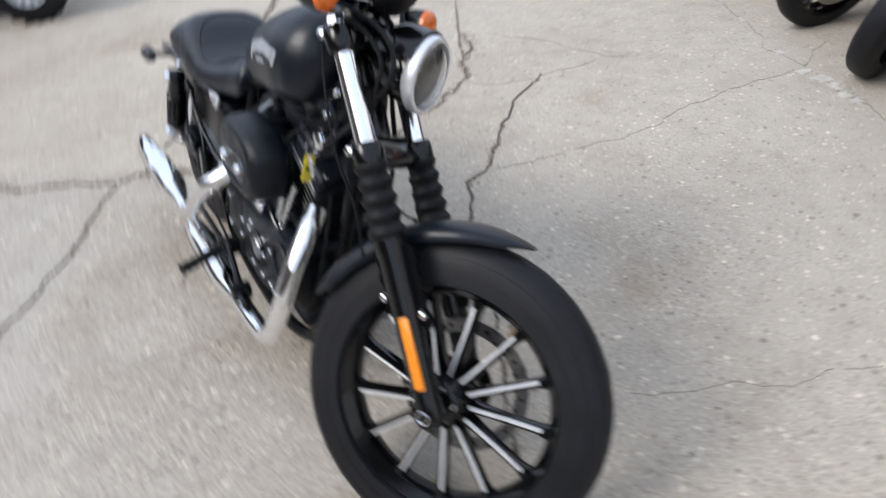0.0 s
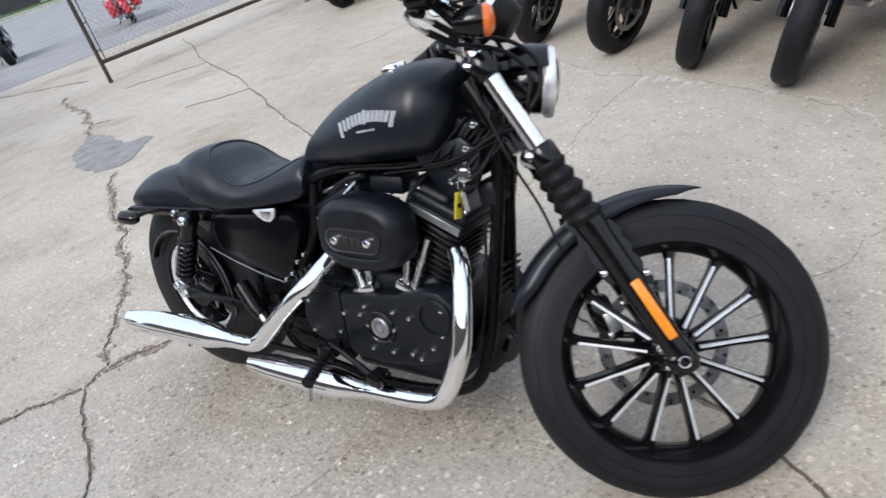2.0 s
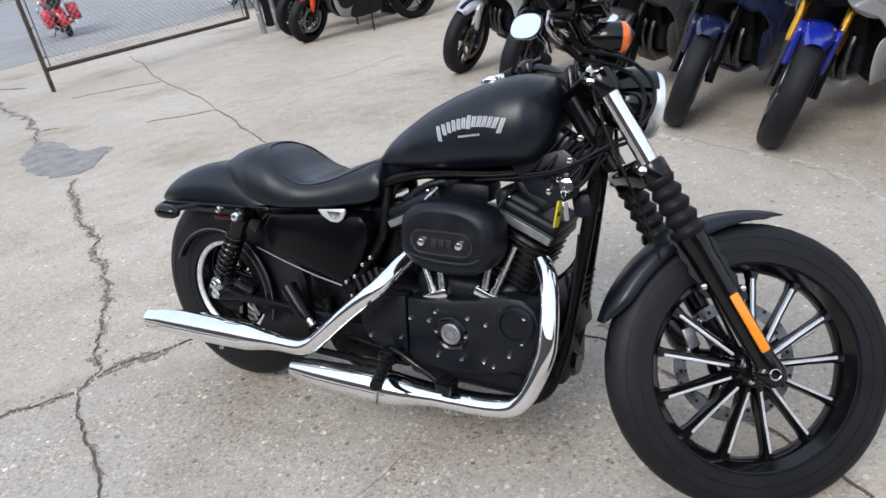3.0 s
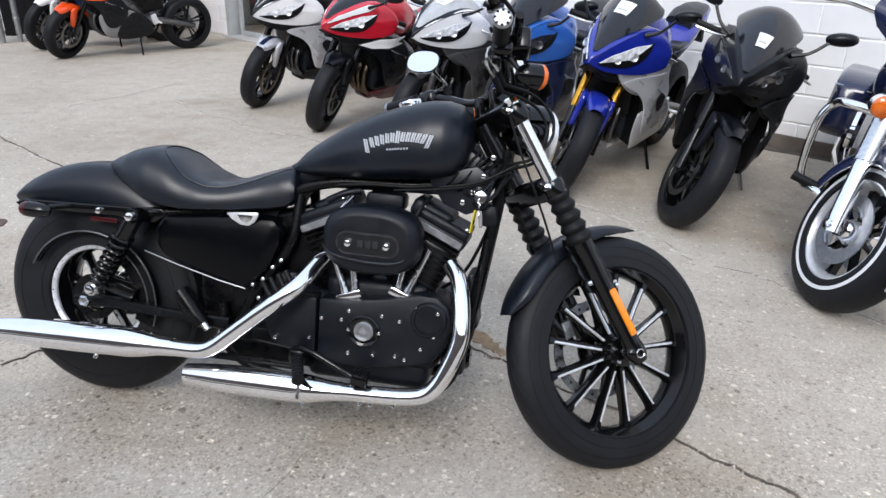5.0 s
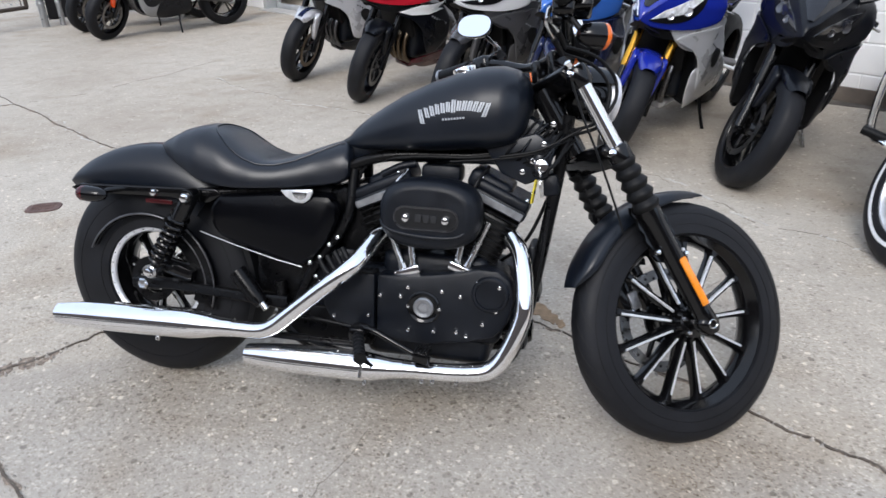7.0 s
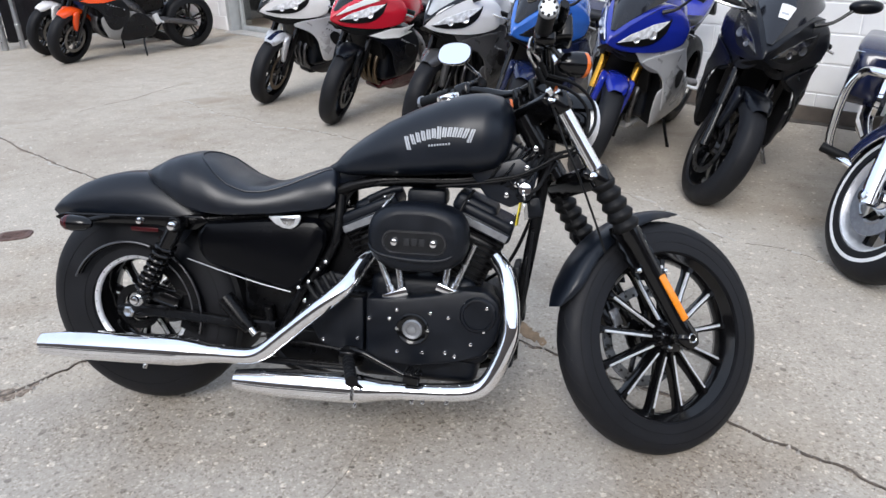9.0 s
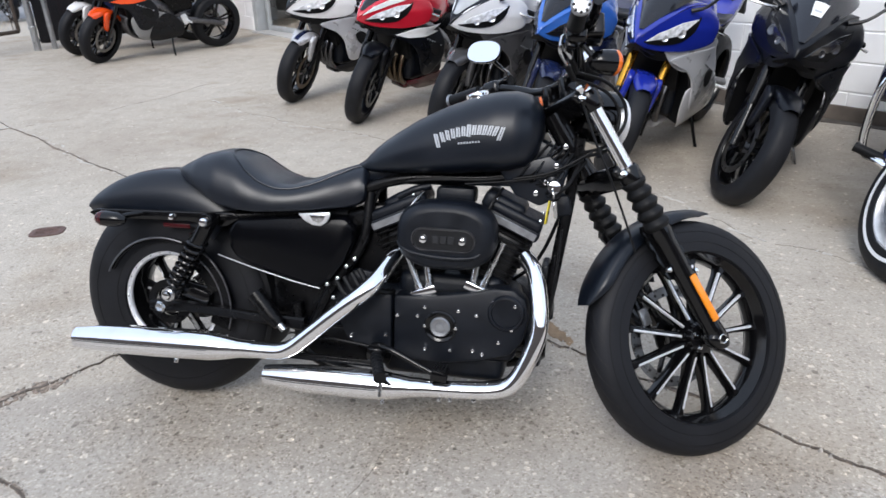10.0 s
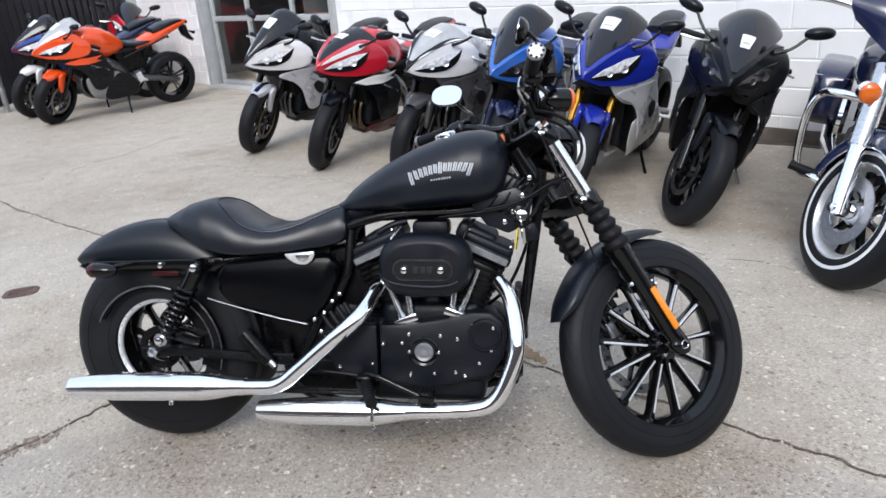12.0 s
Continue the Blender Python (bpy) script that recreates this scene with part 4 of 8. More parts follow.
    plate(bm, [(0.985, 0.775), (1.12, 0.815), (1.17, 0.78), (1.155, 0.705), (1.1, 0.68), (1.035, 0.705)], -0.05, -0.068, 0.006)
    part("coil_cover", bm, SATIN, bike)
    for p in ((1.14, -0.072, 0.79), (1.115, -0.072, 0.745), (1.16, -0.06, 0.84), (1.09, -0.072, 0.715)):
        bm = bmesh.new()
        bolt(bm, p, (0, -1, 0), 0.009, 0.008)
        part("frame_bolt", bm, CHROME, bike)

    # engine
    engine = new("engine")
    engine.parent = bike
    for size, pz in (((0.46, 0.2, 0.2), (0.83, 0, 0.33)), ((0.3, 0.19, 0.12), (0.87, 0, 0.42)), ((0.36, 0.16, 0.1), (0.85, 0, 0.21))):
        bm = bmesh.new()
        rbox(bm, size, pose(*pz), 0.03, 3)
        part("crankcase", bm, WRINKLE, engine)
    bm = bmesh.new()
    plate(bm, [(0.48, 0.36), (0.55, 0.42), (0.75, 0.41), (0.95, 0.43), (1.06, 0.42), (1.11, 0.36), (1.1, 0.27), (1.04, 0.215), (0.8, 0.2), (0.6, 0.2), (0.5, 0.25)], 0.09, 0.2, 0.02)
    part("primary_cover", bm, WRINKLE, engine, "black primary cover")
    bm = bmesh.new()
    rbox(bm, (0.13, 0.07, 0.13), pose(0.87, 0.13, 0.56), 0.03, 3)
    part("horn", bm, GLOSS, engine)
    bm = bmesh.new()
    rbox(bm, (0.05, 0.17, 0.11), pose(1.105, 0.02, 0.27), 0.015)
    part("oil_line_bracket", bm, WRINKLE, engine)
    bm = bmesh.new()
    plate(bm, [(0.722, 0.422), (0.80, 0.424), (0.86, 0.432), (0.94, 0.446), (1.0, 0.462), (1.05, 0.462), (1.085, 0.436), (1.098, 0.39), (1.085, 0.32), (1.05, 0.275), (0.97, 0.25), (0.86, 0.232), (0.76, 0.235), (0.722, 0.25)], -0.08, -0.142, 0.012)
    part("cam_cover", bm, WRINKLE, engine, "black cam cover")
    bm = bmesh.new()
    plate(bm, [(0.575, 0.40), (0.62, 0.418), (0.716, 0.42), (0.716, 0.248), (0.64, 0.25), (0.585, 0.275), (0.562, 0.32)], -0.08, -0.136, 0.012)
    part("sprocket_cover", bm, WRINKLE, engine)
    bm = bmesh.new()
    lathe(bm, [(0.05, -0.01), (0.05, 0.006), (0.046, 0.011), (0.04, 0.012), (0.039, 0.006), (0.0005, 0.006)], axis((1.035, -0.141, 0.397), (0, -1, 0)), 36)
    part("round_boss", bm, WRINKLE, engine)
    bm = bmesh.new()
    lathe(bm, [(0.047, -0.012), (0.046, 0.004), (0.042, 0.008), (0.036, 0.004), (0.032, 0.003)], axis((0.856, -0.142, 0.342), (0, -1, 0)), 40)
    part("inspection_ring", bm, GLOSS, engine)
    bm = bmesh.new()
    lathe(bm, [(0.029, -0.01), (0.028, 0.007), (0.025, 0.01), (0.017, 0.008), (0.016, 0.005), (0.011, 0.005), (0.010, 0.009), (0.0005, 0.01)], axis((0.856, -0.142, 0.342), (0, -1, 0)), 36)
    part("inspection_cover", bm, COVERGREY, engine, "round machined inspection cover")
    for x, z in ((0.735, 0.365), (0.792, 0.368), (0.812, 0.395), (0.905, 0.392), (0.955, 0.383), (1.0, 0.425), (1.058, 0.418), (1.052, 0.352), (1.018, 0.312), (0.948, 0.283), (0.885, 0.277), (0.815, 0.275), (0.975, 0.275), (0.813, 0.342), (0.899, 0.342), (0.6, 0.38), (0.6, 0.29), (0.7, 0.3)):
        bm = bmesh.new()
        bolt(bm, (x, -0.142 if x > 0.72 else -0.136, z), (0, -1, 0), 0.0062, 0.007)
        part("cover_screw", bm, CHROME, engine)

    def cylinder(base, tip, tag):
        b, t = Vector(base), Vector(tip)
        d = (t - b).normalized()
        side_v = Vector((0, 1, 0))
        fw_v = side_v.cross(d).normalized()
        fr = Matrix.Translation(b) @ Matrix([[*r] for r in zip(fw_v, side_v, d)]).to_4x4()
        ln = (t - b).length
        bm = bmesh.new()
        rbox(bm, (0.134, 0.138, ln), fr @ Matrix.Translation((0, 0, ln / 2)), 0.03, 3)
        part("cylinder_core", bm, FIN, engine)
        nf = 13
        for k in range(nf):
            h = 0.035 + (ln - 0.045) * k / (nf - 1)
            bm = bmesh.new()
            grow = 0.0 if k < 8 else 0.008
            rbox(bm, (0.145 + grow, 0.15 + grow, 0.0042), fr @ Matrix.Translation((0, 0, h)), 0.0018, 1)
            part("cooling_fin", bm, FIN, engine)
        bm = bmesh.new()
        rbox(bm, (0.165, 0.17, 0.035), fr @ Matrix.Translation((0, 0, ln + 0.017)), 0.012, 2)
        rbox(bm, (0.158, 0.16, 0.034), fr @ Matrix.Translation((0, 0, ln + 0.042)), 0.014, 4)
        rbox(bm, (0.122, 0.135, 0.056), fr @ Matrix.Translation((0.034 if tag == "rear" else -0.04, 0, ln + 0.047)), 0.018, 4)
        part("rocker_box", bm, WRINKLE, engine, "black rocker box")
        bm = bmesh.new()
        rbox(bm, (0.15, 0.004, 0.02), fr @ Matrix.Translation((0, -0.0855, ln + 0.016)), 0.0015, 1)
        part("rocker_band", bm, COVERGREY, engine, "bright machined band")
        for sx in (-0.066, 0.066):
            for sy in (-0.062, 0.062):
                bm = bmesh.new()
                bolt(bm, fr @ Vector((sx, sy, ln + 0.058)), d, 0.006, 0.006)
                part("rocker_bolt", bm, CHROME, engine)
    cylinder((0.82, 0.0, 0.38), (0.718, 0.0, 0.61), "rear")
    cylinder((0.92, 0.0, 0.38), (1.022, 0.0, 0.61), "front")
    for x, z, lean_k, ups in ((0.802, 0.43, -24, ((-0.012, -0.055, 0.13), (0.016, -0.02, 0.12))), (0.95, 0.45, 24, ((0.012, 0.05, 0.13), (-0.016, 0.02, 0.12)))):
        bm = bmesh.new()
        rbox(bm, (0.074, 0.03, 0.024), pose(x, -0.114, z, 0, lean_k * 0.9, 0), 0.005)
        rbox(bm, (0.03, 0.034, 0.03), pose(x, -0.11, z - 0.012, 0, lean_k * 0.9, 0), 0.006)
        part("lifter_block", bm, CHROME, engine, "bright lifter block")
        for dx, ex, ez in ups:
            bm = bmesh.new()
            a = Vector((x + dx, -0.112, z))
            b = Vector((x + dx + ex, -0.095, z + ez))
            tube(bm, [a, a.lerp(b, 0.15), a.lerp(b, 0.16), b], [0.0125, 0.0125, 0.0095, 0.0095], 14)
            part("pushrod_tube", bm, STEEL, engine, "bright pushrod tube")
    # air cleaner
    ac = new("air_cleaner")
    ac.parent = bike
    bm = bmesh.new()
    rows = []
    for k, y in ((0.90, -0.1), (0.985, -0.108), (1.0, -0.122), (1.0, -0.15), (0.97, -0.172), (0.9, -0.187), (0.78, -0.1945), (0.72, -0.195)):
        rows.append([Vector((x, y, z)) for x, z in superoval(0.868, 0.602, 0.268 * k, 0.184 * k + 0.0, 2.7, 48)])
    skin(bm, rows)
    part("cover", bm, WRINKLE, ac, "oval black wrinkle-finish cover", 60)
    bm = bmesh.new()
    rows = [[Vector((x, y, z)) for x, z in stadium(0.866, 0.597, w, h)] for w, h, y in ((0.172, 0.062, -0.193), (0.170, 0.060, -0.199), (0.166, 0.056, -0.199), (0.162, 0.052, -0.1955))]
    skin(bm, rows)
    part("recess_rim", bm, DARKALLOY, ac, "thin grey plate rim")
    bm = bmesh.new()
    plate(bm, stadium(0.866, 0.597, 0.16, 0.05), -0.1945, -0.197, 0)
    part("recess", bm, PANELGREY, ac, "dark recessed plate")
    for k in range(3):
        bm = bmesh.new()
        rbox(bm, (0.016, 0.003, 0.02), pose(0.847 + 0.02 * k, -0.198, 0.597), 0.001, 1)
        part("raised_figure", bm, COVERDARK, ac)
    bm = bmesh.new()
    tube(bm, [(0.739, -0.172, 0.58), (0.756, -0.186, 0.567), (0.79, -0.193, 0.556), (0.87, -0.196, 0.549), (0.935, -0.194, 0.552), (0.965, -0.189, 0.565), (0.982, -0.18, 0.59), (0.985, -0.172, 0.62)], [0.003, 0.0055, 0.0065, 0.007, 0.0065, 0.006, 0.005, 0.002], 10, 5)
    part("cover_bead", bm, WRINKLE, ac)
    for x in (0.815, 0.918):
        bm = bmesh.new()
        bolt(bm, (x, -0.197, 0.597), (0, -1, 0), 0.0115, 0.012)
        part("cover_bolt", bm, CHROME, ac, "chrome dome bolt")
    bm = bmesh.new()
    rbox(bm, (0.2, 0.07, 0.12), pose(0.868, -0.08, 0.6), 0.03)
    part("backing_plate", bm, WRINKLE, ac)

    # exhaust
    ex = new("exhaust")
    ex.parent = bike
    bm = bmesh.new()
    tube(bm, [(0.72, -0.085, 0.53), (0.705, -0.13, 0.508), (0.685, -0.19, 0.468), (0.652, -0.215, 0.436), (0.585, -0.222, 0.38), (0.50, -0.222, 0.305), (0.46, -0.222, 0.272), (0.42, -0.222, 0.254), (0.36, -0.221, 0.250), (0.31, -0.22, 0.249)], 0.0235, 20, 6)
    part("rear_header_pipe", bm, CHROME, ex, "chrome header pipe")
    bm = bmesh.new()
    tube(bm, [(0.335, -0.22, 0.25), (0.30, -0.22, 0.249), (0.25, -0.219, 0.248), (0.21, -0.218, 0.247), (0.05, -0.218, 0.242), (-0.07, -0.217, 0.237), (-0.15, -0.216, 0.233), (-0.222, -0.214, 0.228)], [0.0255, 0.027, 0.037, 0.0425, 0.0435, 0.042, 0.037, 0.031], 28)
    up = part("upper_muffler", bm, CHROME, ex, "chrome slash-cut muffler")
    bm = bmesh.new()
    lathe(bm, [(0.026, 0), (0.026, 0.003), (0.0005, 0.003)], axis((-0.221, -0.214, 0.228), (-1, 0, -0.06)), 24)
    part("muffler_mouth", bm, CRACKRUBBER, up)
    # thin dark tube standing in for the dark horizon mirrored in the chrome
    bm = bmesh.new()
    tube(bm, [(px, -py - pr * 1.0, pz + pr * 0.02) for px, py, pz, pr in ((0.215, 0.2175, 0.247, 0.042), (0.05, 0.2175, 0.242, 0.0435), (-0.07, 0.2165, 0.237, 0.042), (-0.15, 0.2155, 0.233, 0.037), (-0.215, 0.2135, 0.2285, 0.0315))], 0.0013, 8, 3)
    part("horizon_line", bm, CRACKRUBBER, up, "dark line painted for the horizon's reflection in the chrome")
    bm = bmesh.new()
    tube(bm, [(1.07, -0.07, 0.54), (1.1, -0.1, 0.508), (1.116, -0.13, 0.46), (1.124, -0.155, 0.41), (1.125, -0.172, 0.355), (1.105, -0.183, 0.29), (1.078, -0.19, 0.235), (1.045, -0.193, 0.203), (0.99, -0.194, 0.190), (0.91, -0.195, 0.184), (0.80, -0.195, 0.178)], 0.0235, 20, 6)
    part("front_header_pipe", bm, CHROME, ex, "chrome header pipe")
    bm = bmesh.new()
    tube(bm, [(0.82, -0.195, 0.179), (0.79, -0.195, 0.177), (0.74, -0.195, 0.175), (0.70, -0.195, 0.174), (0.56, -0.195, 0.171), (0.46, -0.195, 0.169), (0.40, -0.195, 0.168), (0.362, -0.195, 0.167)], [0.0255, 0.027, 0.036, 0.041, 0.041, 0.039, 0.033, 0.028], 28)
    lo = part("lower_muffler", bm, CHROME, ex, "chrome slash-cut muffler")
    bm = bmesh.new()
    lathe(bm, [(0.023, 0), (0.023, 0.003), (0.0005, 0.003)], axis((0.363, -0.195, 0.167), (-1, 0, -0.02)), 24)
    part("muffler_mouth", bm, CRACKRUBBER, lo)
    # same added line of horizon reflection along the lower muffler
    bm = bmesh.new()
    tube(bm, [(px, -0.1945 - pr * 1.0, pz + pr * 0.02) for px, pz, pr in ((0.70, 0.174, 0.041), (0.56, 0.171, 0.041), (0.46, 0.169, 0.039), (0.40, 0.168, 0.033), (0.37, 0.167, 0.0285))], 0.0013, 8, 3)
    part("horizon_line", bm, CRACKRUBBER, lo, "dark line painted for the horizon's reflection in the chrome")
    for p, d in (((0.1, -0.222, 0.196), (0, -0.5, -1)), ((0.71, -0.2, 0.13), (0, -0.4, -1)), ((0.87, -0.2, 0.158), (0, -0.4, -1)), ((0.9, -0.2, 0.16), (0, -0.4, -1)), ((0.965, -0.2, 0.166), (0, -0.4, -1))):
        bm = bmesh.new()
        lathe(bm, [(0.007, -0.006), (0.007, 0.008), (0.005, 0.011), (0.0005, 0.011)], axis(p, d), 8)
        part("clamp_screw", bm, STEEL, ex)
    bm = bmesh.new()
    rbox(bm, (0.36, 0.012, 0.02), pose(0.5, -0.165, 0.222), 0.004)
    part("muffler_bracket", bm, FRAME, ex)
    bm = bmesh.new()
    plate(bm, [(0.44, 0.3), (0.62, 0.3), (0.72, 0.26), (0.7, 0.2), (0.48, 0.2), (0.42, 0.24)], -0.09, -0.11, 0.006)
    part("support_plate", bm, FRAME, ex)

    # foot controls
    peg = new("foot_peg")
    peg.parent = bike
    bm = bmesh.new()
    a, b = Vector((0.69, -0.2, 0.262)), Vector((0.735, -0.315, 0.248))
    tube(bm, [a.lerp(b, t) for t in np.linspace(0, 1, 14)], [0.014 + 0.0025 * (i % 2) for i in range(14)], 14)
    part("rubber", bm, SOFT, peg, "ribbed black peg rubber", 20)
    bm = bmesh.new()
    tube(bm, [b + Vector((0, 0.008, -0.01)), b + Vector((0.0, -0.002, -0.05))], 0.005, 8)
    part("feeler", bm, STEEL, peg, "short steel feeler")
    bm = bmesh.new()
    rbox(bm, (0.05, 0.06, 0.045), pose(0.685, -0.175, 0.262), 0.014)
    part("bracket", bm, GLOSS, peg)
    bm = bmesh.new()
    tube(bm, [(0.69, -0.175, 0.28), (0.73, -0.185, 0.275), (0.79, -0.19, 0.25), (0.85, -0.2, 0.228)], [0.009, 0.009, 0.008, 0.009], 10, 5)
    rbox(bm, (0.045, 0.05, 0.03), pose(0.87, -0.2, 0.228, 0, 10, 0), 0.006)
    part("brake_pedal", bm, GLOSS, bike)
    bm = bmesh.new()
    for k in range(5):
        rbox(bm, (0.004, 0.05, 0.005), pose(0.853 + 0.008 * k, -0.2, 0.245, 0, 10, 0), 0.001, 1)
    part("pedal_ribs", bm, SOFT, bike)
    bm = bmesh.new()
    tube(bm, [(0.45, -0.165, 0.285), (0.55, -0.165, 0.285), (0.68, -0.172, 0.275)], 0.004, 8)
    part("brake_rod", bm, FRAME, bike)
    bm = bmesh.new()
    tube(bm, [(0.305, -0.13, 0.385), (0.36, -0.14, 0.325), (0.385, -0.145, 0.302)], [0.025, 0.025, 0.018], 14)
    part("master_cylinder", bm, FRAME, bike)
    bm = bmesh.new()
    tube(bm, [(0.384, -0.145, 0.304), (0.4, -0.147, 0.288)], 0.011, 10)
    part("cylinder_fitting", bm, STEEL, bike)
    # hoses between the side cover and the engine
    for k in range(4):
        bm = bmesh.new()
        o = 0.022 * k
        tube(bm, [(0.55 + o, -0.12, 0.44 + o * 0.6), (0.585 + o, -0.135, 0.405 + o * 0.5), (0.635 + o, -0.125, 0.40 + o * 0.3), (0.67 + o * 0.6, -0.1, 0.42)], 0.008, 10, 5)
        part("hose", bm, SOFT, bike)
    for p in ((0.53, -0.135, 0.435), (0.56, -0.135, 0.455), (0.585, -0.13, 0.49), (0.605, -0.12, 0.51), (0.55, -0.14, 0.40)):
        bm = bmesh.new()
        bolt(bm, p, (0, -1, 0), 0.007, 0.01)
        part("hose_clip", bm, CHROME, bike)

    # regulator, oil filter and plumbing at the front of the frame
    bm = bmesh.new()
    rbox(bm, (0.022, 0.11, 0.16), pose(1.135, 0.02, 0.43, 0, -8, 0), 0.008)
    reg = part("voltage_regulator", bm, WRINKLE, bike, "finned black regulator")
    for k in range(8):
        bm = bmesh.new()
        rbox(bm, (0.014, 0.1, 0.005), pose(1.138 + 0.0025 * k, 0.02, 0.365 + 0.018 * k, 0, -8, 0), 0.0015, 1)
        part("fin", bm, WRINKLE, reg)
    bm = bmesh.new()
    lathe(bm, [(0.02, 0.0), (0.037, 0.006), (0.038, 0.08), (0.03, 0.09), (0.0005, 0.09)], axis((1.05, 0.02, 0.25), (1, 0, 0)), 24)
    part("oil_filter", bm, GLOSS, bike)
    bm = bmesh.new()
    rbox(bm, (0.05, 0.1, 0.06), pose(1.16, 0, 0.68, 0, -10, 0), 0.014)
    part("ignition_coil", bm, WRINKLE, bike)
    # choke knob with its key and tag
    bm = bmesh.new()
    lathe(bm, [(0.012, -0.03), (0.018, -0.01), (0.02, 0.004), (0.016, 0.012), (0.006, 0.014), (0.0005, 0.014)], axis((1.138, -0.085, 0.735), (0.1, -1, 0.1)), 20)
    part("ignition_switch", bm, CHROME, bike, "chrome ignition switch")
    bm = bmesh.new()
    rbox(bm, (0.03, 0.06, 0.06), pose(1.13, -0.05, 0.735), 0.012)
    part("switch_bracket", bm, SATIN, bike)
    # cables and hoses
    runs = [
        ([S @ Vector((1.108, -0.128, 0.992)), S @ Vector((1.19, -0.118, 0.985)), S @ Vector((1.24, -0.108, 0.965)), S @ Vector((1.272, -0.1, 0.93)), S @ Vector((1.272, -0.093, 0.88)), S @ Vector((1.235, -0.075, 0.83)), S @ Vector((1.19, -0.03, 0.815)), (1.12, 0.03, 0.80)], 0.0045, SOFT, "throttle_cable"),
        ([S @ Vector((1.104, -0.122, 0.976)), S @ Vector((1.18, -0.115, 0.966)), S @ Vector((1.225, -0.108, 0.946)), S @ Vector((1.252, -0.1, 0.912)), S @ Vector((1.25, -0.092, 0.866)), S @ Vector((1.24, -0.07, 0.82)), S @ Vector((1.18, -0.02, 0.8)), (1.1, 0.04, 0.77)], 0.0045, SOFT, "throttle_cable"),
        ([S @ Vector((1.068, -0.171, 1.008)), S @ Vector((1.09, -0.15, 0.999)), S @ Vector((1.11, -0.127, 0.991))], 0.0075, SOFT, "cable_sleeve"),
        ([S @ Vector((1.056, -0.171, 0.99)), S @ Vector((1.08, -0.147, 0.983)), S @ Vector((1.106, -0.121, 0.975))], 0.0075, SOFT, "cable_sleeve"),
        ([S @ Vector((1.1, -0.15, 1.05)), S @ Vector((1.16, -0.08, 1.03)), S @ Vector((1.22, 0.03, 0.94)), S @ Vector((1.26, 0.08, 0.76)), S @ Vector((1.36, 0.09, 0.56)), S @ Vector((1.4, 0.085, 0.44))], 0.005, SOFT, "brake_hose"),
        ([S @ Vector((1.09, 0.2, 1.03)), S @ Vector((1.15, 0.14, 0.97)), S @ Vector((1.2, 0.07, 0.85)), (1.17, 0.07, 0.7), (1.1, 0.09, 0.5), (1.0, 0.12, 0.4)], 0.0055, SOFT, "clutch_cable"),
        ([(1.06, -0.05, 0.76), (0.95, -0.065, 0.742), (0.8, -0.07, 0.735), (0.68, -0.06, 0.712), (0.64, -0.055, 0.66), (0.625, -0.06, 0.56)], 0.005, SOFT, "wiring_loom"),
        ([(1.2, -0.05, 0.80), (1.12, -0.08, 0.765), (1.02, -0.085, 0.745), (0.9, -0.08, 0.73)], 0.003, SOFT, "wire"),
        ([(1.23, -0.06, 0.83), (1.13, -0.085, 0.775), (1.03, -0.09, 0.752)], 0.003, SOFT, "wire"),
        ([(0.78, -0.06, 0.70), (0.76, -0.09, 0.67), (0.745, -0.1, 0.64)], 0.0045, STEEL, "spark_plug_lead"),
        ([(1.0, -0.05, 0.72), (0.98, -0.09, 0.69), (0.965, -0.1, 0.655)], 0.0045, SOFT, "spark_plug_lead"),
        ([S @ Vector((1.135, -0.12, 0.91)), S @ Vector((1.165, -0.12, 0.83)), S @ Vector((1.215, -0.115, 0.73)), S @ Vector((1.27, -0.09, 0.64)), S @ Vector((1.31, -0.08, 0.55))], 0.003, SOFT, "speed_sensor_wire"),
        ([(1.165, -0.075, 0.62), (1.158, -0.085, 0.5), (1.145, -0.095, 0.4), (1.12, -0.1, 0.32)], 0.004, SOFT, "wire"),
    ]
    for pts, r, mat, nm in runs:
        bm = bmesh.new()
        tube(bm, pts, r, 8, 8)
        part(nm, bm, mat, bike)
    for pts in ([(1.03, -0.205, 1.05), (1.028, -0.2, 1.03), (1.04, -0.19, 1.02), (1.07, -0.17, 1.007)], [(1.022, -0.212, 1.042), (1.02, -0.205, 1.015), (1.032, -0.193, 1.0), (1.058, -0.17, 0.989)]):
        bm = bmesh.new()
        tube(bm, [S @ Vector(p) for p in pts], 0.0045, 8, 6)
        part("cable_elbow", bm, STEEL, bike, "bright bent cable end")
    # wiring, clips and fittings round the steering head
    rnd = random.Random(31)
    for k in range(9):
        x0, z0 = 1.07 + 0.012 * k, 0.80 - 0.006 * k
        pts = [(x0 + 0.05, -0.03, z0 + 0.05), (x0 + rnd.uniform(-0.01, 0.02), -0.07 - rnd.uniform(0, 0.02), z0 - 0.02), (x0 - 0.02 + rnd.uniform(-0.02, 0.02), -0.075, z0 - 0.04), (x0 - 0.05 + rnd.uniform(-0.03, 0.03), -0.04, z0 - 0.055)]
        bm = bmesh.new()
        tube(bm, pts, rnd.choice((0.003, 0.004, 0.005)), 8, 5)
        part("wire", bm, rnd.choice((SOFT, SOFT, GLOSS)), bike)
    # side stand
    bm = bmesh.new()
    tube(bm, [(0.72, 0.1, 0.19), (0.74, 0.16, 0.13), (0.75, 0.243, 0.05)], [0.012, 0.012, 0.01], 12)
    rbox(bm, (0.05, 0.05, 0.008), pose(0.75, 0.252, 0.044, -12, 0, 0), 0.003)
    part("side_stand", bm, GLOSS, bike)
    return bike


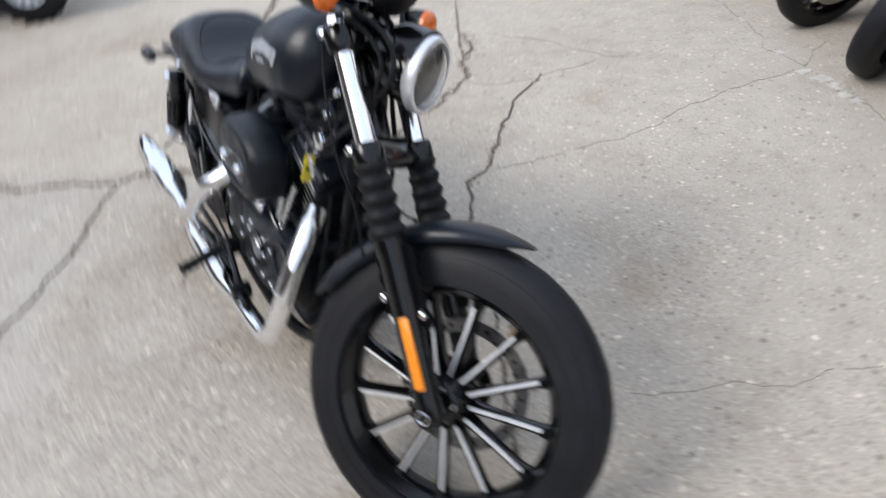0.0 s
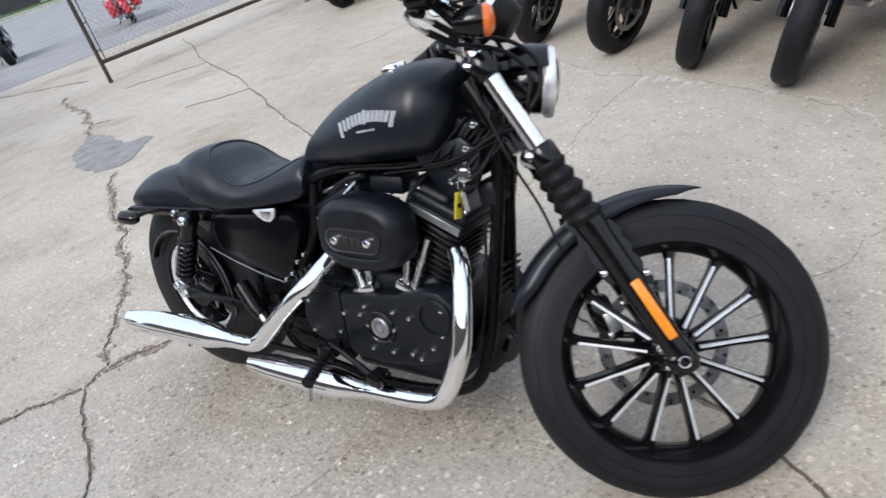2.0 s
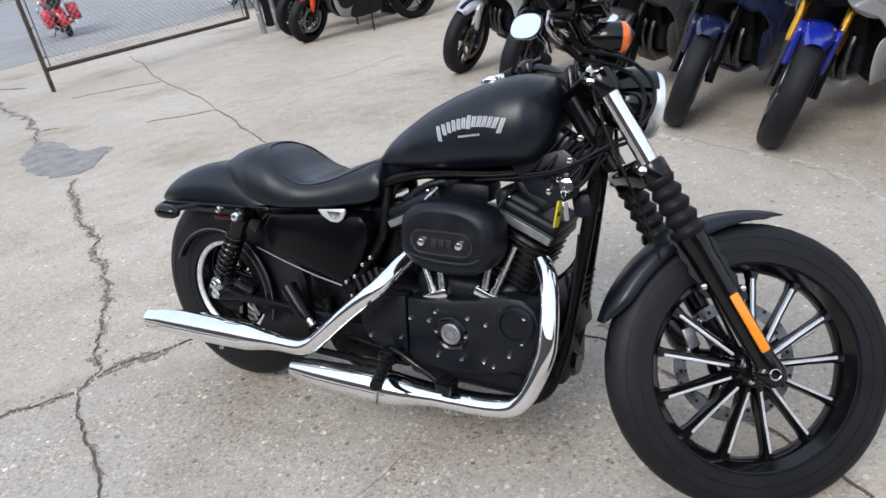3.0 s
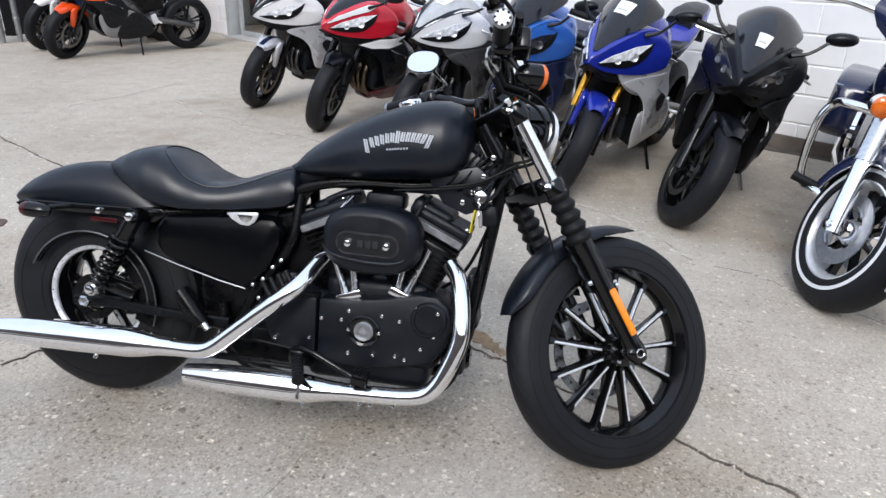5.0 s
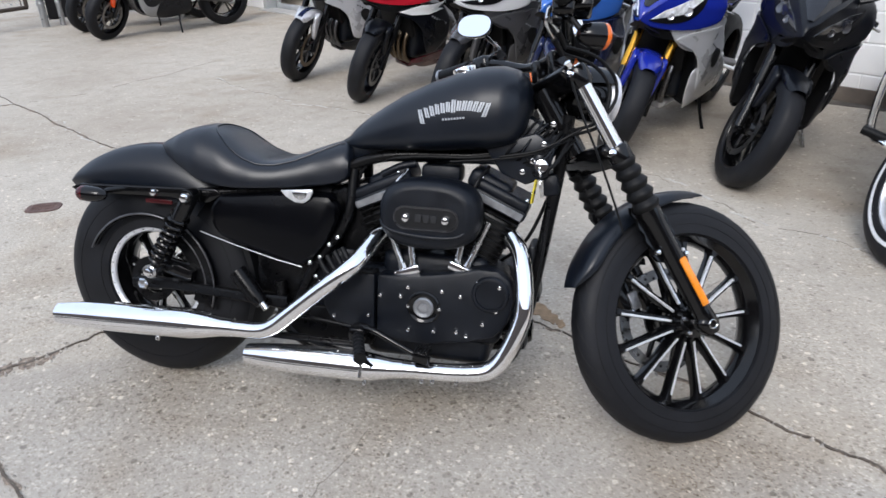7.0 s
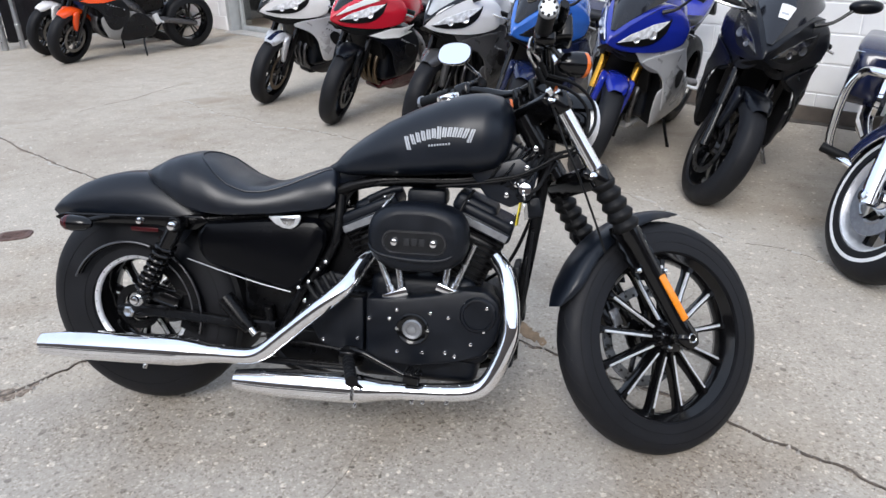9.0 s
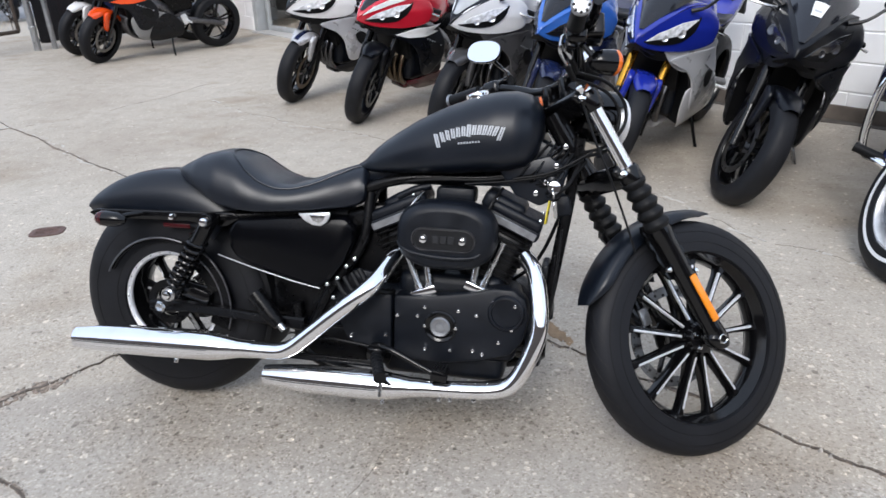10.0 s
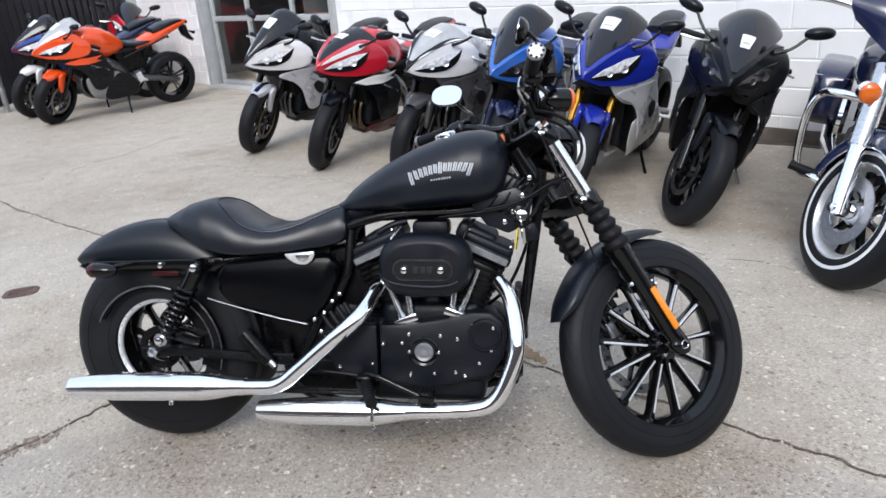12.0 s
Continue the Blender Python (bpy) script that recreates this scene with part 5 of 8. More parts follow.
bike = build_cruiser()
tag = thing("key_tag", Matrix(), "bright yellow key tag hanging from the ignition switch on a ring", "key tag")
_b = bike.matrix_world
bm = bmesh.new()
closed_lathe(bm, [(0.011, -0.0012), (0.011, 0.0012), (0.0135, 0.0012), (0.0135, -0.0012)], _b @ axis((1.138, -0.108, 0.72), (1, 0, 0.2)), 20)
part("key_ring", bm, STEEL, tag)
bm = bmesh.new()
rbox(bm, (0.024, 0.004, 0.062), _b @ pose(1.126, -0.11, 0.672, 6, 8, 82), 0.003)
part("tag_plate", bm, YELLOW, tag)
bm = bmesh.new()
rbox(bm, (0.014, 0.006, 0.01), _b @ pose(1.126, -0.11, 0.672, 6, 8, 82), 0.001, 1)
part("tag_print", bm, SOFT, tag)
bm = bmesh.new()
rbox(bm, (0.012, 0.003, 0.045), _b @ pose(1.145, -0.11, 0.68, 0, -8, 40), 0.0015, 1)
part("key", bm, STEEL, tag)

# ---- ground ----
bm = bmesh.new()
bmesh.ops.create_grid(bm, x_segments=1, y_segments=1, size=600)
ground = part("ground", bm, CONCRETE)
tagged(ground, "pale worn concrete yard with exposed aggregate and cracks", "ground", kind="structure")


def jagged(pts, rnd, rough, step=0.014):
    """A line through the points, broken up again and again by small sideways steps."""
    line = [Vector((*p, 0)) for p in pts]
    while True:
        out, done = [line[0]], True
        for p, q in zip(line, line[1:]):
            ln = (q - p).length
            if ln > step:
                done = False
                side = Vector((-(q - p).y, (q - p).x, 0)) / ln
                out.append(p.lerp(q, rnd.uniform(0.4, 0.6)) + side * max(-0.03, min(0.03, rnd.gauss(0, rough * ln))))
            out.append(q)
        line = out
        if done:
            return line


def strip(name, line, widths, mat, lift, gaps=None):
    """A thin strip along a line with its own width at each point."""
    bm = bmesh.new()
    rows = []
    n = len(line)
    for i, p in enumerate(line):
        if gaps and gaps[i]:
            if len(rows) > 1:
                skin(bm, rows)
            rows = []
            continue
        d = line[min(i + 4, n - 1)] - line[max(i - 4, 0)]
        side = Vector((-d.y, d.x, 0)).normalized()
        l, r = widths[i]
        rows.append([p - side * l + Vector((0, 0, lift)), p + side * r + Vector((0, 0, lift)), p + side * r - Vector((0, 0, 0.01)), p - side * l - Vector((0, 0, 0.01))])
    if len(rows) > 1:
        skin(bm, rows)
    return part(name, bm, mat, ground)


def drifting(rnd, n, low, high, hold=0.85):
    """Slowly changing random numbers between low and high."""
    v, out = rnd.random(), []
    for _ in range(n):
        v = min(1, max(0, v * hold + rnd.random() * (1 - hold) + rnd.gauss(0, 0.13)))
        out.append(low + (high - low) * v)
    return out


def crack(pts, w, seed):
    rnd = random.Random(seed)
    joint = w == 0.013
    line = jagged(pts, rnd, 0.02 if joint else 0.085 if w >= 0.02 else 0.055)
    n = len(line)
    k = 0.5 if joint else 0.34 if w >= 0.02 else 0.5 if w > 0.012 else 0.2
    ends = [min(1.0, 0.15 + 0.12 * min(i, n - 1 - i)) for i in range(n)]
    L, R = drifting(rnd, n, 0.05, 0.75), drifting(rnd, n, 0.05, 0.75)
    seen = drifting(rnd, n, 0, 1, 0.93)
    limit = 0.1 if w < 0.01 else 0.2 if w <= 0.012 else 0.16 if joint else 0.0
    strip("crack", line, [(l * w * k * e, r * w * k * e) for l, r, e in zip(L, R, ends)], CRACK if w > 0.012 else FAINT, 0.005 if w > 0.012 else 0.002, [v < limit for v in seen])
    if w >= 0.0125:
        reach = 1.5 if w >= 0.02 else 1.0
        L, R = drifting(rnd, n, -0.1, reach), drifting(rnd, n, -0.1, reach)
        strip("crack_sand", line, [(max(0.001, l * w * e), max(0.001, r * w * e)) for l, r, e in zip(L, R, ends)], SAND, 0.003, [v > (0.85 if w >= 0.02 else 0.6) for v in seen])
    return line


SAND = material("brown_crack_sand", (0.22, 0.178, 0.142), 0.95, var=0.7, scale=70, bump=0.6, bump_scale=150)
FAINT = material("shallow_crack_dirt", (0.22, 0.198, 0.168), 0.95, var=0.5, scale=30, bump=0.5, bump_scale=120)
CRACKS = [
    ([(-7.4, 3.51), (-6.31, 3.0), (-5.37, 2.58), (-4.61, 2.14)], 0.03), ([(-4.79, 2.52), (-5.0, 2.4)], 0.03),
    ([(-3.05, 1.4), (-2.65, 1.1), (-1.8, 0.65), (-1.36, 0.31), (-0.89, -0.06), (-0.63, -0.26), (-0.61, -0.38)], 0.022),
    ([(-0.61, -0.38), (-0.42, -0.5), (-0.27, -0.58), (-0.1, -0.68), (0.18, -0.91), (0.5, -1.15)], 0.014),
    ([(-1.6, -1.45), (-0.99, -0.82), (-0.79, -0.6), (-0.61, -0.38)], 0.02),
    ([(-0.61, -0.3), (-0.5, -0.12), (-0.41, 0.02), (-0.37, 0.08), (-0.15, 0.18)], 0.028),
    ([(-0.15, 0.18), (0.4, 0.42), (0.8, 0.47), (1.1, 0.37), (1.25, 0.28), (1.5, 0.13), (1.76, -0.035), (1.94, -0.16), (2.09, -0.265), (2.6, -0.65)], 0.0135),
    ([(-1.04, 1.68), (-0.74, 1.5), (-0.48, 1.33), (-0.38, 1.2), (-0.27, 1.01), (-0.16, 0.75), (-0.12, 0.6)], 0.021), ([(-1.02, 1.75), (-0.6, 1.91), (-0.15, 1.97), (-0.08, 2.03)], 0.007),
    ([(-0.22, 1.6), (-0.12, 1.42), (-0.01, 1.26), (0.13, 1.1), (0.27, 0.95), (0.37, 0.87), (0.42, 0.72), (0.52, 0.68), (0.7, 0.52)], 0.0165), ([(-0.42, 1.28), (-0.26, 1.38), (-0.2, 1.62), (-0.16, 1.9)], 0.007),
    ([(0.4, 0.82), (0.5, 1.2), (0.57, 1.6), (0.56, 2.2), (0.6, 2.42)], 0.007),
    ([(-2.01, 4.02), (-1.45, 3.55), (-0.7, 3.15), (-0.11, 2.85), (0.33, 2.53)], 0.01), ([(0.62, 2.44), (0.49, 2.8)], 0.012),
    ([(0.33, 2.53), (0.62, 2.46), (0.8, 2.36), (1.11, 2.22), (1.45, 2.03), (1.64, 1.9), (1.82, 1.64), (1.97, 1.4), (2.16, 1.27), (2.42, 1.05), (2.9, 0.7)], 0.012),
    ([(0.63, -0.6), (0.67, -0.42), (0.7, -0.28)], 0.003), ([(-3.16, 3.09), (-2.82, 3.45), (-2.52, 4.23), (-2.38, 4.75)], 0.012),
    ([(1.54, 0.4), (1.67, 0.6), (1.88, 0.98)], 0.0025),
    ([(-6.08, 3.58), (-5.71, 3.88), (-5.26, 4.2)], 0.02), ([(-3.77, 2.67), (-3.24, 3.03)], 0.016), ([(-7.1, 1.9), (-9.1, 2.9), (-10.2, 4.0), (-7.9, 4.2)], 0.03),
    ([(-7.9, 5.95), (-5.19, 4.18), (-3.24, 3.02), (-1.91, 2.17), (-1.17, 1.72), (-0.5, 1.33)], 0.013),
]
CRACK_LINES = [(crack(pts, w, 10 + k), w) for k, (pts, w) in enumerate(CRACKS)]
for k, (pts, w) in enumerate([([(0.4, 2.52), (0.8, 2.38), (1.2, 2.19), (1.5, 2.02)], 0.045), ([(-3.62, 2.08), (-3.45, 2.05), (-3.3, 1.93)], 0.05), ([(1.5, 2.02), (1.64, 1.9), (1.82, 1.64), (1.97, 1.4), (2.16, 1.27), (2.42, 1.05)], 0.014),
                           ([(-5.19, 4.18), (-3.24, 3.02), (-1.91, 2.17), (-1.17, 1.72), (-0.5, 1.33)], 0.012), ([(-2.01, 4.02), (-1.45, 3.55), (-0.7, 3.15), (-0.11, 2.85), (0.33, 2.53)], 0.012),
                           ([(-3.05, 1.4), (-2.65, 1.1), (-1.8, 0.65), (-1.36, 0.31), (-0.89, -0.06)], 0.014)]):
    rnd = random.Random(60 + k)
    line = jagged(pts, rnd, 0.1)
    strip("crack_filler", line, list(zip(drifting(rnd, len(line), 0.0, w), drifting(rnd, len(line), 0.0, w))), FILLER, 0.0025, [v < 0.5 for v in drifting(rnd, len(line), 0, 1, 0.8)])
bm = bmesh.new()
rnd = random.Random(5)
outline = [(-3.78, 1.48), (-4.2, 1.72), (-4.45, 2.0), (-4.61, 2.14), (-4.3, 2.13), (-4.16, 2.11), (-3.85, 1.98), (-3.66, 1.93), (-3.55, 2.06), (-3.40, 2.02), (-3.33, 1.86), (-3.2, 1.72), (-3.1, 1.5), (-3.29, 1.40), (-3.55, 1.44)]
fine = []
for (x0, y0), (x1, y1) in zip(outline, outline[1:] + outline[:1]):
    for k in range(5):
        fine.append((x0 + (x1 - x0) * k / 5 + rnd.uniform(-0.02, 0.02), y0 + (y1 - y0) * k / 5 + rnd.uniform(-0.02, 0.02)))
skin(bm, [[Vector((x, y, z)) for x, y in fine] for z in (-0.01, 0.005)])
part("asphalt_patch", bm, PATCH, ground)

RUSTSTAIN = material("rusty_stain", (0.24, 0.165, 0.1), 0.9, var=0.35, scale=25, bump=0.4, bump_scale=150)
rnd = random.Random(8)
line = jagged([(1.03, 0.47), (1.12, 0.425), (1.22, 0.345)], rnd, 0.09)
strip("rust_stain", line, list(zip(drifting(rnd, len(line), 0.002, 0.035), drifting(rnd, len(line), 0.002, 0.05))), RUSTSTAIN, 0.0022)

# crumbs of broken concrete along the wider cracks
GRIT = material("broken_concrete_crumbs", (0.4, 0.37, 0.33), 0.9, var=0.6, scale=60, bump=0.4, bump_scale=200)
rnd = random.Random(77)
verts, faces = [], []
for pts, w in CRACK_LINES:
    if w <= 0.013:
        continue
    for (x0, y0, _), (x1, y1, _) in zip(pts[::8], pts[8::8]):
        ln = math.hypot(x1 - x0, y1 - y0)
        for k in range(int(ln * (150 if w >= 0.02 else 70))):
            t = rnd.random()
            off = rnd.gauss(0, w * 0.9)
            cx, cy = x0 + (x1 - x0) * t - (y1 - y0) / ln * off, y0 + (y1 - y0) * t + (x1 - x0) / ln * off
            r = 0.0025 + (0.011 if w >= 0.02 else 0.006) * rnd.random() ** 2.5
            i = len(verts)
            verts += [(cx + r * math.cos(a) * rnd.uniform(0.7, 1.2), cy + r * math.sin(a) * rnd.uniform(0.7, 1.2), z) for z, n in ((0.0, 5),) for a in [2 * math.pi * q / n for q in range(n)]]
            verts.append((cx, cy, 0.004 + r * rnd.uniform(0.5, 1.0)))
            faces += [(i + q, i + (q + 1) % 5, i + 5) for q in range(5)]
me = bpy.data.meshes.new("crack_crumbs")
me.from_pydata(verts, [], faces)
me.materials.append(GRIT)
crumbs = new("crack_crumbs", me)
crumbs.parent = ground
crumbs["kind"] = "stuff"

# ---- parked sport motorcycles ----
def paint(name, color, rough=0.22, coat=0.6, metal=0.0):
    return material(name, color, rough, metal, var=0.08, scale=6, coat=coat, rough_var=0.05)


P_WHITE = paint("white_bike_paint", (0.84, 0.845, 0.85))
P_SILVER = paint("silver_bike_paint", (0.6, 0.61, 0.64), 0.3, 0.35, 0.35)
P_RED = paint("red_bike_paint", (0.52, 0.012, 0.03))
P_DARKRED = paint("dark_red_bike_paint", (0.06, 0.006, 0.01), 0.22, 0.3)
P_BLUE = paint("blue_bike_paint", (0.011, 0.024, 0.3))
P_MIDBLUE = paint("mid_blue_bike_paint", (0.03, 0.13, 0.48))
P_NAVY = paint("navy_bike_paint", (0.01, 0.016, 0.055))
P_ORANGE = paint("orange_bike_paint", (0.8, 0.075, 0.006))
# blue cast in this black base colour stands in for the sky's sheen
P_BLACK = material("black_bike_paint", (0.0028, 0.0036, 0.0062), 0.3, var=0.1, scale=6, rough_var=0.05, spec=0.3)
P_GREY = paint("graphite_bike_paint", (0.09, 0.09, 0.095), 0.3, 0.4, 0.3)
P_MIDGREY = paint("mid_grey_bike_paint", (0.22, 0.22, 0.22), 0.35, 0.2)
P_PLUM = paint("plum_bike_paint", (0.08, 0.012, 0.05))
GOLD = material("gold_anodised_metal", (0.62, 0.33, 0.05), 0.25, 1.0, var=0.1, scale=30)
SMOKE = material("smoked_screen", (0.011, 0.012, 0.016), 0.12, var=0.2, scale=8, coat=0.15, spec=0.4)
PALESCREEN = material("hazy_clear_screen", (0.42, 0.43, 0.44), 0.12, var=0.2, scale=10, coat=0.7)
LAMPGLASS = material("headlamp_glass", (0.78, 0.8, 0.83), 0.2, 0.0, var=0.45, scale=35, coat=0.8)
DARKLAMP = material("dark_headlamp_glass", (0.02, 0.02, 0.023), 0.1, 0.1, var=0.6, scale=35, coat=0.3)
BRONZE = material("bronze_disc", (0.17, 0.13, 0.09), 0.35, 1.0, var=0.15, scale=40)


def patch_surface(bm, rows, nu=10, nv=10, thick=0.006, u0=0.0, u1=1.0, v0=0.0, v1=1.0, lift=0.0, m=None):
    """A smooth panel through a grid of points (rows of equal length), with thickness."""
    m = m or Matrix()
    rows = [[Vector(p) for p in r] for r in rows]
    K = 8
    lines = [smooth_path(r, K) for r in rows]
    grid = [smooth_path([ln[i] for ln in lines], K) for i in range(len(lines[0]))]
    W, H = len(grid) - 1, len(grid[0]) - 1

    def at(u, v):
        x, y = min(max(u, 0), 1) * W, min(max(v, 0), 1) * H
        i, j = min(int(x), W - 1), min(int(y), H - 1)
        a, b = x - i, y - j
        return (grid[i][j] * (1 - a) + grid[i + 1][j] * a) * (1 - b) + (grid[i][j + 1] * (1 - a) + grid[i + 1][j + 1] * a) * b
    pts, nrm = [], []
    for i in range(nu + 1):
        u = u0 + (u1 - u0) * i / nu
        pr, nr = [], []
        for j in range(nv + 1):
            v = v0 + (v1 - v0) * j / nv
            p = at(u, v)
            e = 0.02
            n = (at(u + e, v) - at(u - e, v)).cross(at(u, v + e) - at(u, v - e))
            n = n.normalized() if n.length > 1e-9 else Vector((0, 1, 0))
            pr.append(p)
            nr.append(n)
        pts.append(pr)
        nrm.append(nr)
    centre = Vector((0.9, 0, 0.6))
    flip = 1 if (pts[nu // 2][nv // 2] - centre).dot(nrm[nu // 2][nv // 2]) > 0 else -1
    rings = []
    for pr, nr in zip(pts, nrm):
        o = [m @ (p + n * flip * lift) for p, n in zip(pr, nr)]
        q = [m @ (p + n * flip * (lift - thick)) for p, n in zip(pr, nr)]
        rings.append(o + q[::-1])
    return skin(bm, rings)


def settle(base, S, fc, fr, rc, rr, x, y):
    """Turns and moves a leaning machine's pose until both tyres rest on the ground, the front one at (x, y)."""
    def touch(m, c, r):
        n = (m.to_3x3() @ Vector((0, 1, 0))).normalized()
        d = Vector((0, 0, -1)) + n.z * n
        return m @ Vector(c) + r * d.normalized()
    for _ in range(4):
        f, b = touch(base @ S, fc, fr), touch(base, rc, rr)
        base = base @ Matrix.Rotation((f.z - b.z) / fc[0], 4, "Y")
        f = touch(base @ S, fc, fr)
        base = Matrix.Translation((x - f.x, y - f.y, -f.z)) @ base
    return base


def sport_wheel(parent, S, c, R, w, rim_mat, disc_mat, name, discs=True, spokes=5):
    m = S @ wheel_pose(c)
    wheel = new(name)
    wheel.parent = parent
    bm = bmesh.new()
    closed_lathe(bm, tyre_profile(R, 0.222, w, 12) + [(0.215, w * 0.75), (0.215, -w * 0.75)], m, 48)
    part("tyre", bm, RUBBER, wheel, "", 60)
    bm = bmesh.new()
    closed_lathe(bm, [(0.226, w * 0.8), (0.21, w * 0.82), (0.2, w * 0.4), (0.2, -w * 0.4), (0.21, -w * 0.82), (0.226, -w * 0.8), (0.212, 0)], m, 48)
    part("rim", bm, rim_mat, wheel)
    bm = bmesh.new()
    lathe(bm, [(0.03, -w * 0.9), (0.045, -w * 0.6), (0.045, w * 0.6), (0.03, w * 0.9)], m, 20)
    part("hub", bm, rim_mat, wheel)
    for k in range(spokes):
        sm = m @ Matrix.Rotation(2 * math.pi * k / spokes + 0.4, 4, "Z")
        bm = bmesh.new()
        for dy in (-0.017, 0.017):
            skin(bm, [[sm @ Vector((r, dy * q + a * wd, b * 0.014)) for a, b in ((-1, -1), (1, -1), (1, 1), (-1, 1))] for r, wd, q in ((0.035, 0.009, 0.6), (0.12, 0.007, 1.0), (0.205, 0.011, 1.6))])
        part("spoke", bm, rim_mat, wheel)
    for sd in (-1, 1) if discs else (1,):
        bm = bmesh.new()
        closed_lathe(bm, [(0.155, sd * 0.062), (0.155, sd * 0.067), (0.124, sd * 0.067), (0.124, sd * 0.062)] if discs else [(0.11, 0.085), (0.11, 0.09), (0.07, 0.09), (0.07, 0.085)], m, 40)
        d = part("brake_disc", bm, DISC if disc_mat is None else disc_mat, wheel)
        if discs:
            bm = bmesh.new()
            for k in range(5):
                sm = m @ Matrix.Rotation(2 * math.pi * k / 5, 4, "Z")
                skin(bm, [[sm @ Vector((r, dy + a * wd, sd * (zz + b * 0.003))) for a, b in ((-1, -1), (1, -1), (1, 1), (-1, 1))] for r, dy, wd, zz in ((0.042, -0.012, 0.009, 0.052), (0.085, 0.0, 0.008, 0.06), (0.128, 0.014, 0.008, 0.064))])
            part("disc_carrier", bm, DARKALLOY, d)
    return wheel


def cowl_width(x, z):
    """Half width of a sport bike's fairing at x, z."""
    wide = 0.264 * max(0.0, min(1.0, (1.53 - x) / 0.5)) ** 0.88
    return wide * interp([(0.2, 0.58), (0.3, 0.8), (0.45, 0.92), (0.6, 0.95), (0.7, 0.92), (0.782, 0.98), (0.86, 1.0), (0.93, 0.9), (1.0, 0.74)], z)


COWL = [(1.527, 0.80), (1.45, 0.762), (1.3, 0.742), (1.15, 0.745), (1.03, 0.785), (1.0, 0.89), (1.1, 0.98), (1.2, 0.985), (1.3, 0.952), (1.42, 0.902), (1.505, 0.838)]
LAMP_SHAPE = [(1.478, 0.803), (1.39, 0.79), (1.285, 0.797), (1.215, 0.838), (1.16, 0.912), (1.27, 0.897), (1.41, 0.848)]


def cowl_panel(parent, name, outline, mat, sd, lift=0.0, thick=0.008, label="", soft=3):
    """One fairing panel: an outline in x and z laid on the fairing's curved side, with thickness."""
    n = len(outline)
    pts = []
    for i in range(n):
        p0, p1, p2, p3 = [Vector((*outline[(i + k) % n], 0)) for k in (-1, 0, 1, 2)]
        for k in range(soft + 1):
            t = k / (soft + 1)
            pts.append(0.5 * ((2 * p1) + (p2 - p0) * t + (2 * p0 - 5 * p1 + 4 * p2 - p3) * t * t + (3 * p1 - p0 - 3 * p2 + p3) * t ** 3) if soft > 1 else p1.lerp(p2, t))
    c = sum(pts, Vector()) / len(pts)
    rings = []
    for lay, ks in ((-thick, (0.02, 0.3, 0.6, 0.85, 1.0)), (-0.002, (1.0,)), (0.0, (0.985, 0.9, 0.75, 0.55, 0.3, 0.02))):
        for k in ks:
            ring = []
            for p in pts:
                q = c + (p - c) * k
                ring.append(Vector((q.x, sd * max(0.001, cowl_width(q.x, q.y) + lift + lay), q.y)))
            rings.append(ring)
    bm = bmesh.new()
    skin(bm, rings)
    return part(name, bm, mat, parent, label, 40)


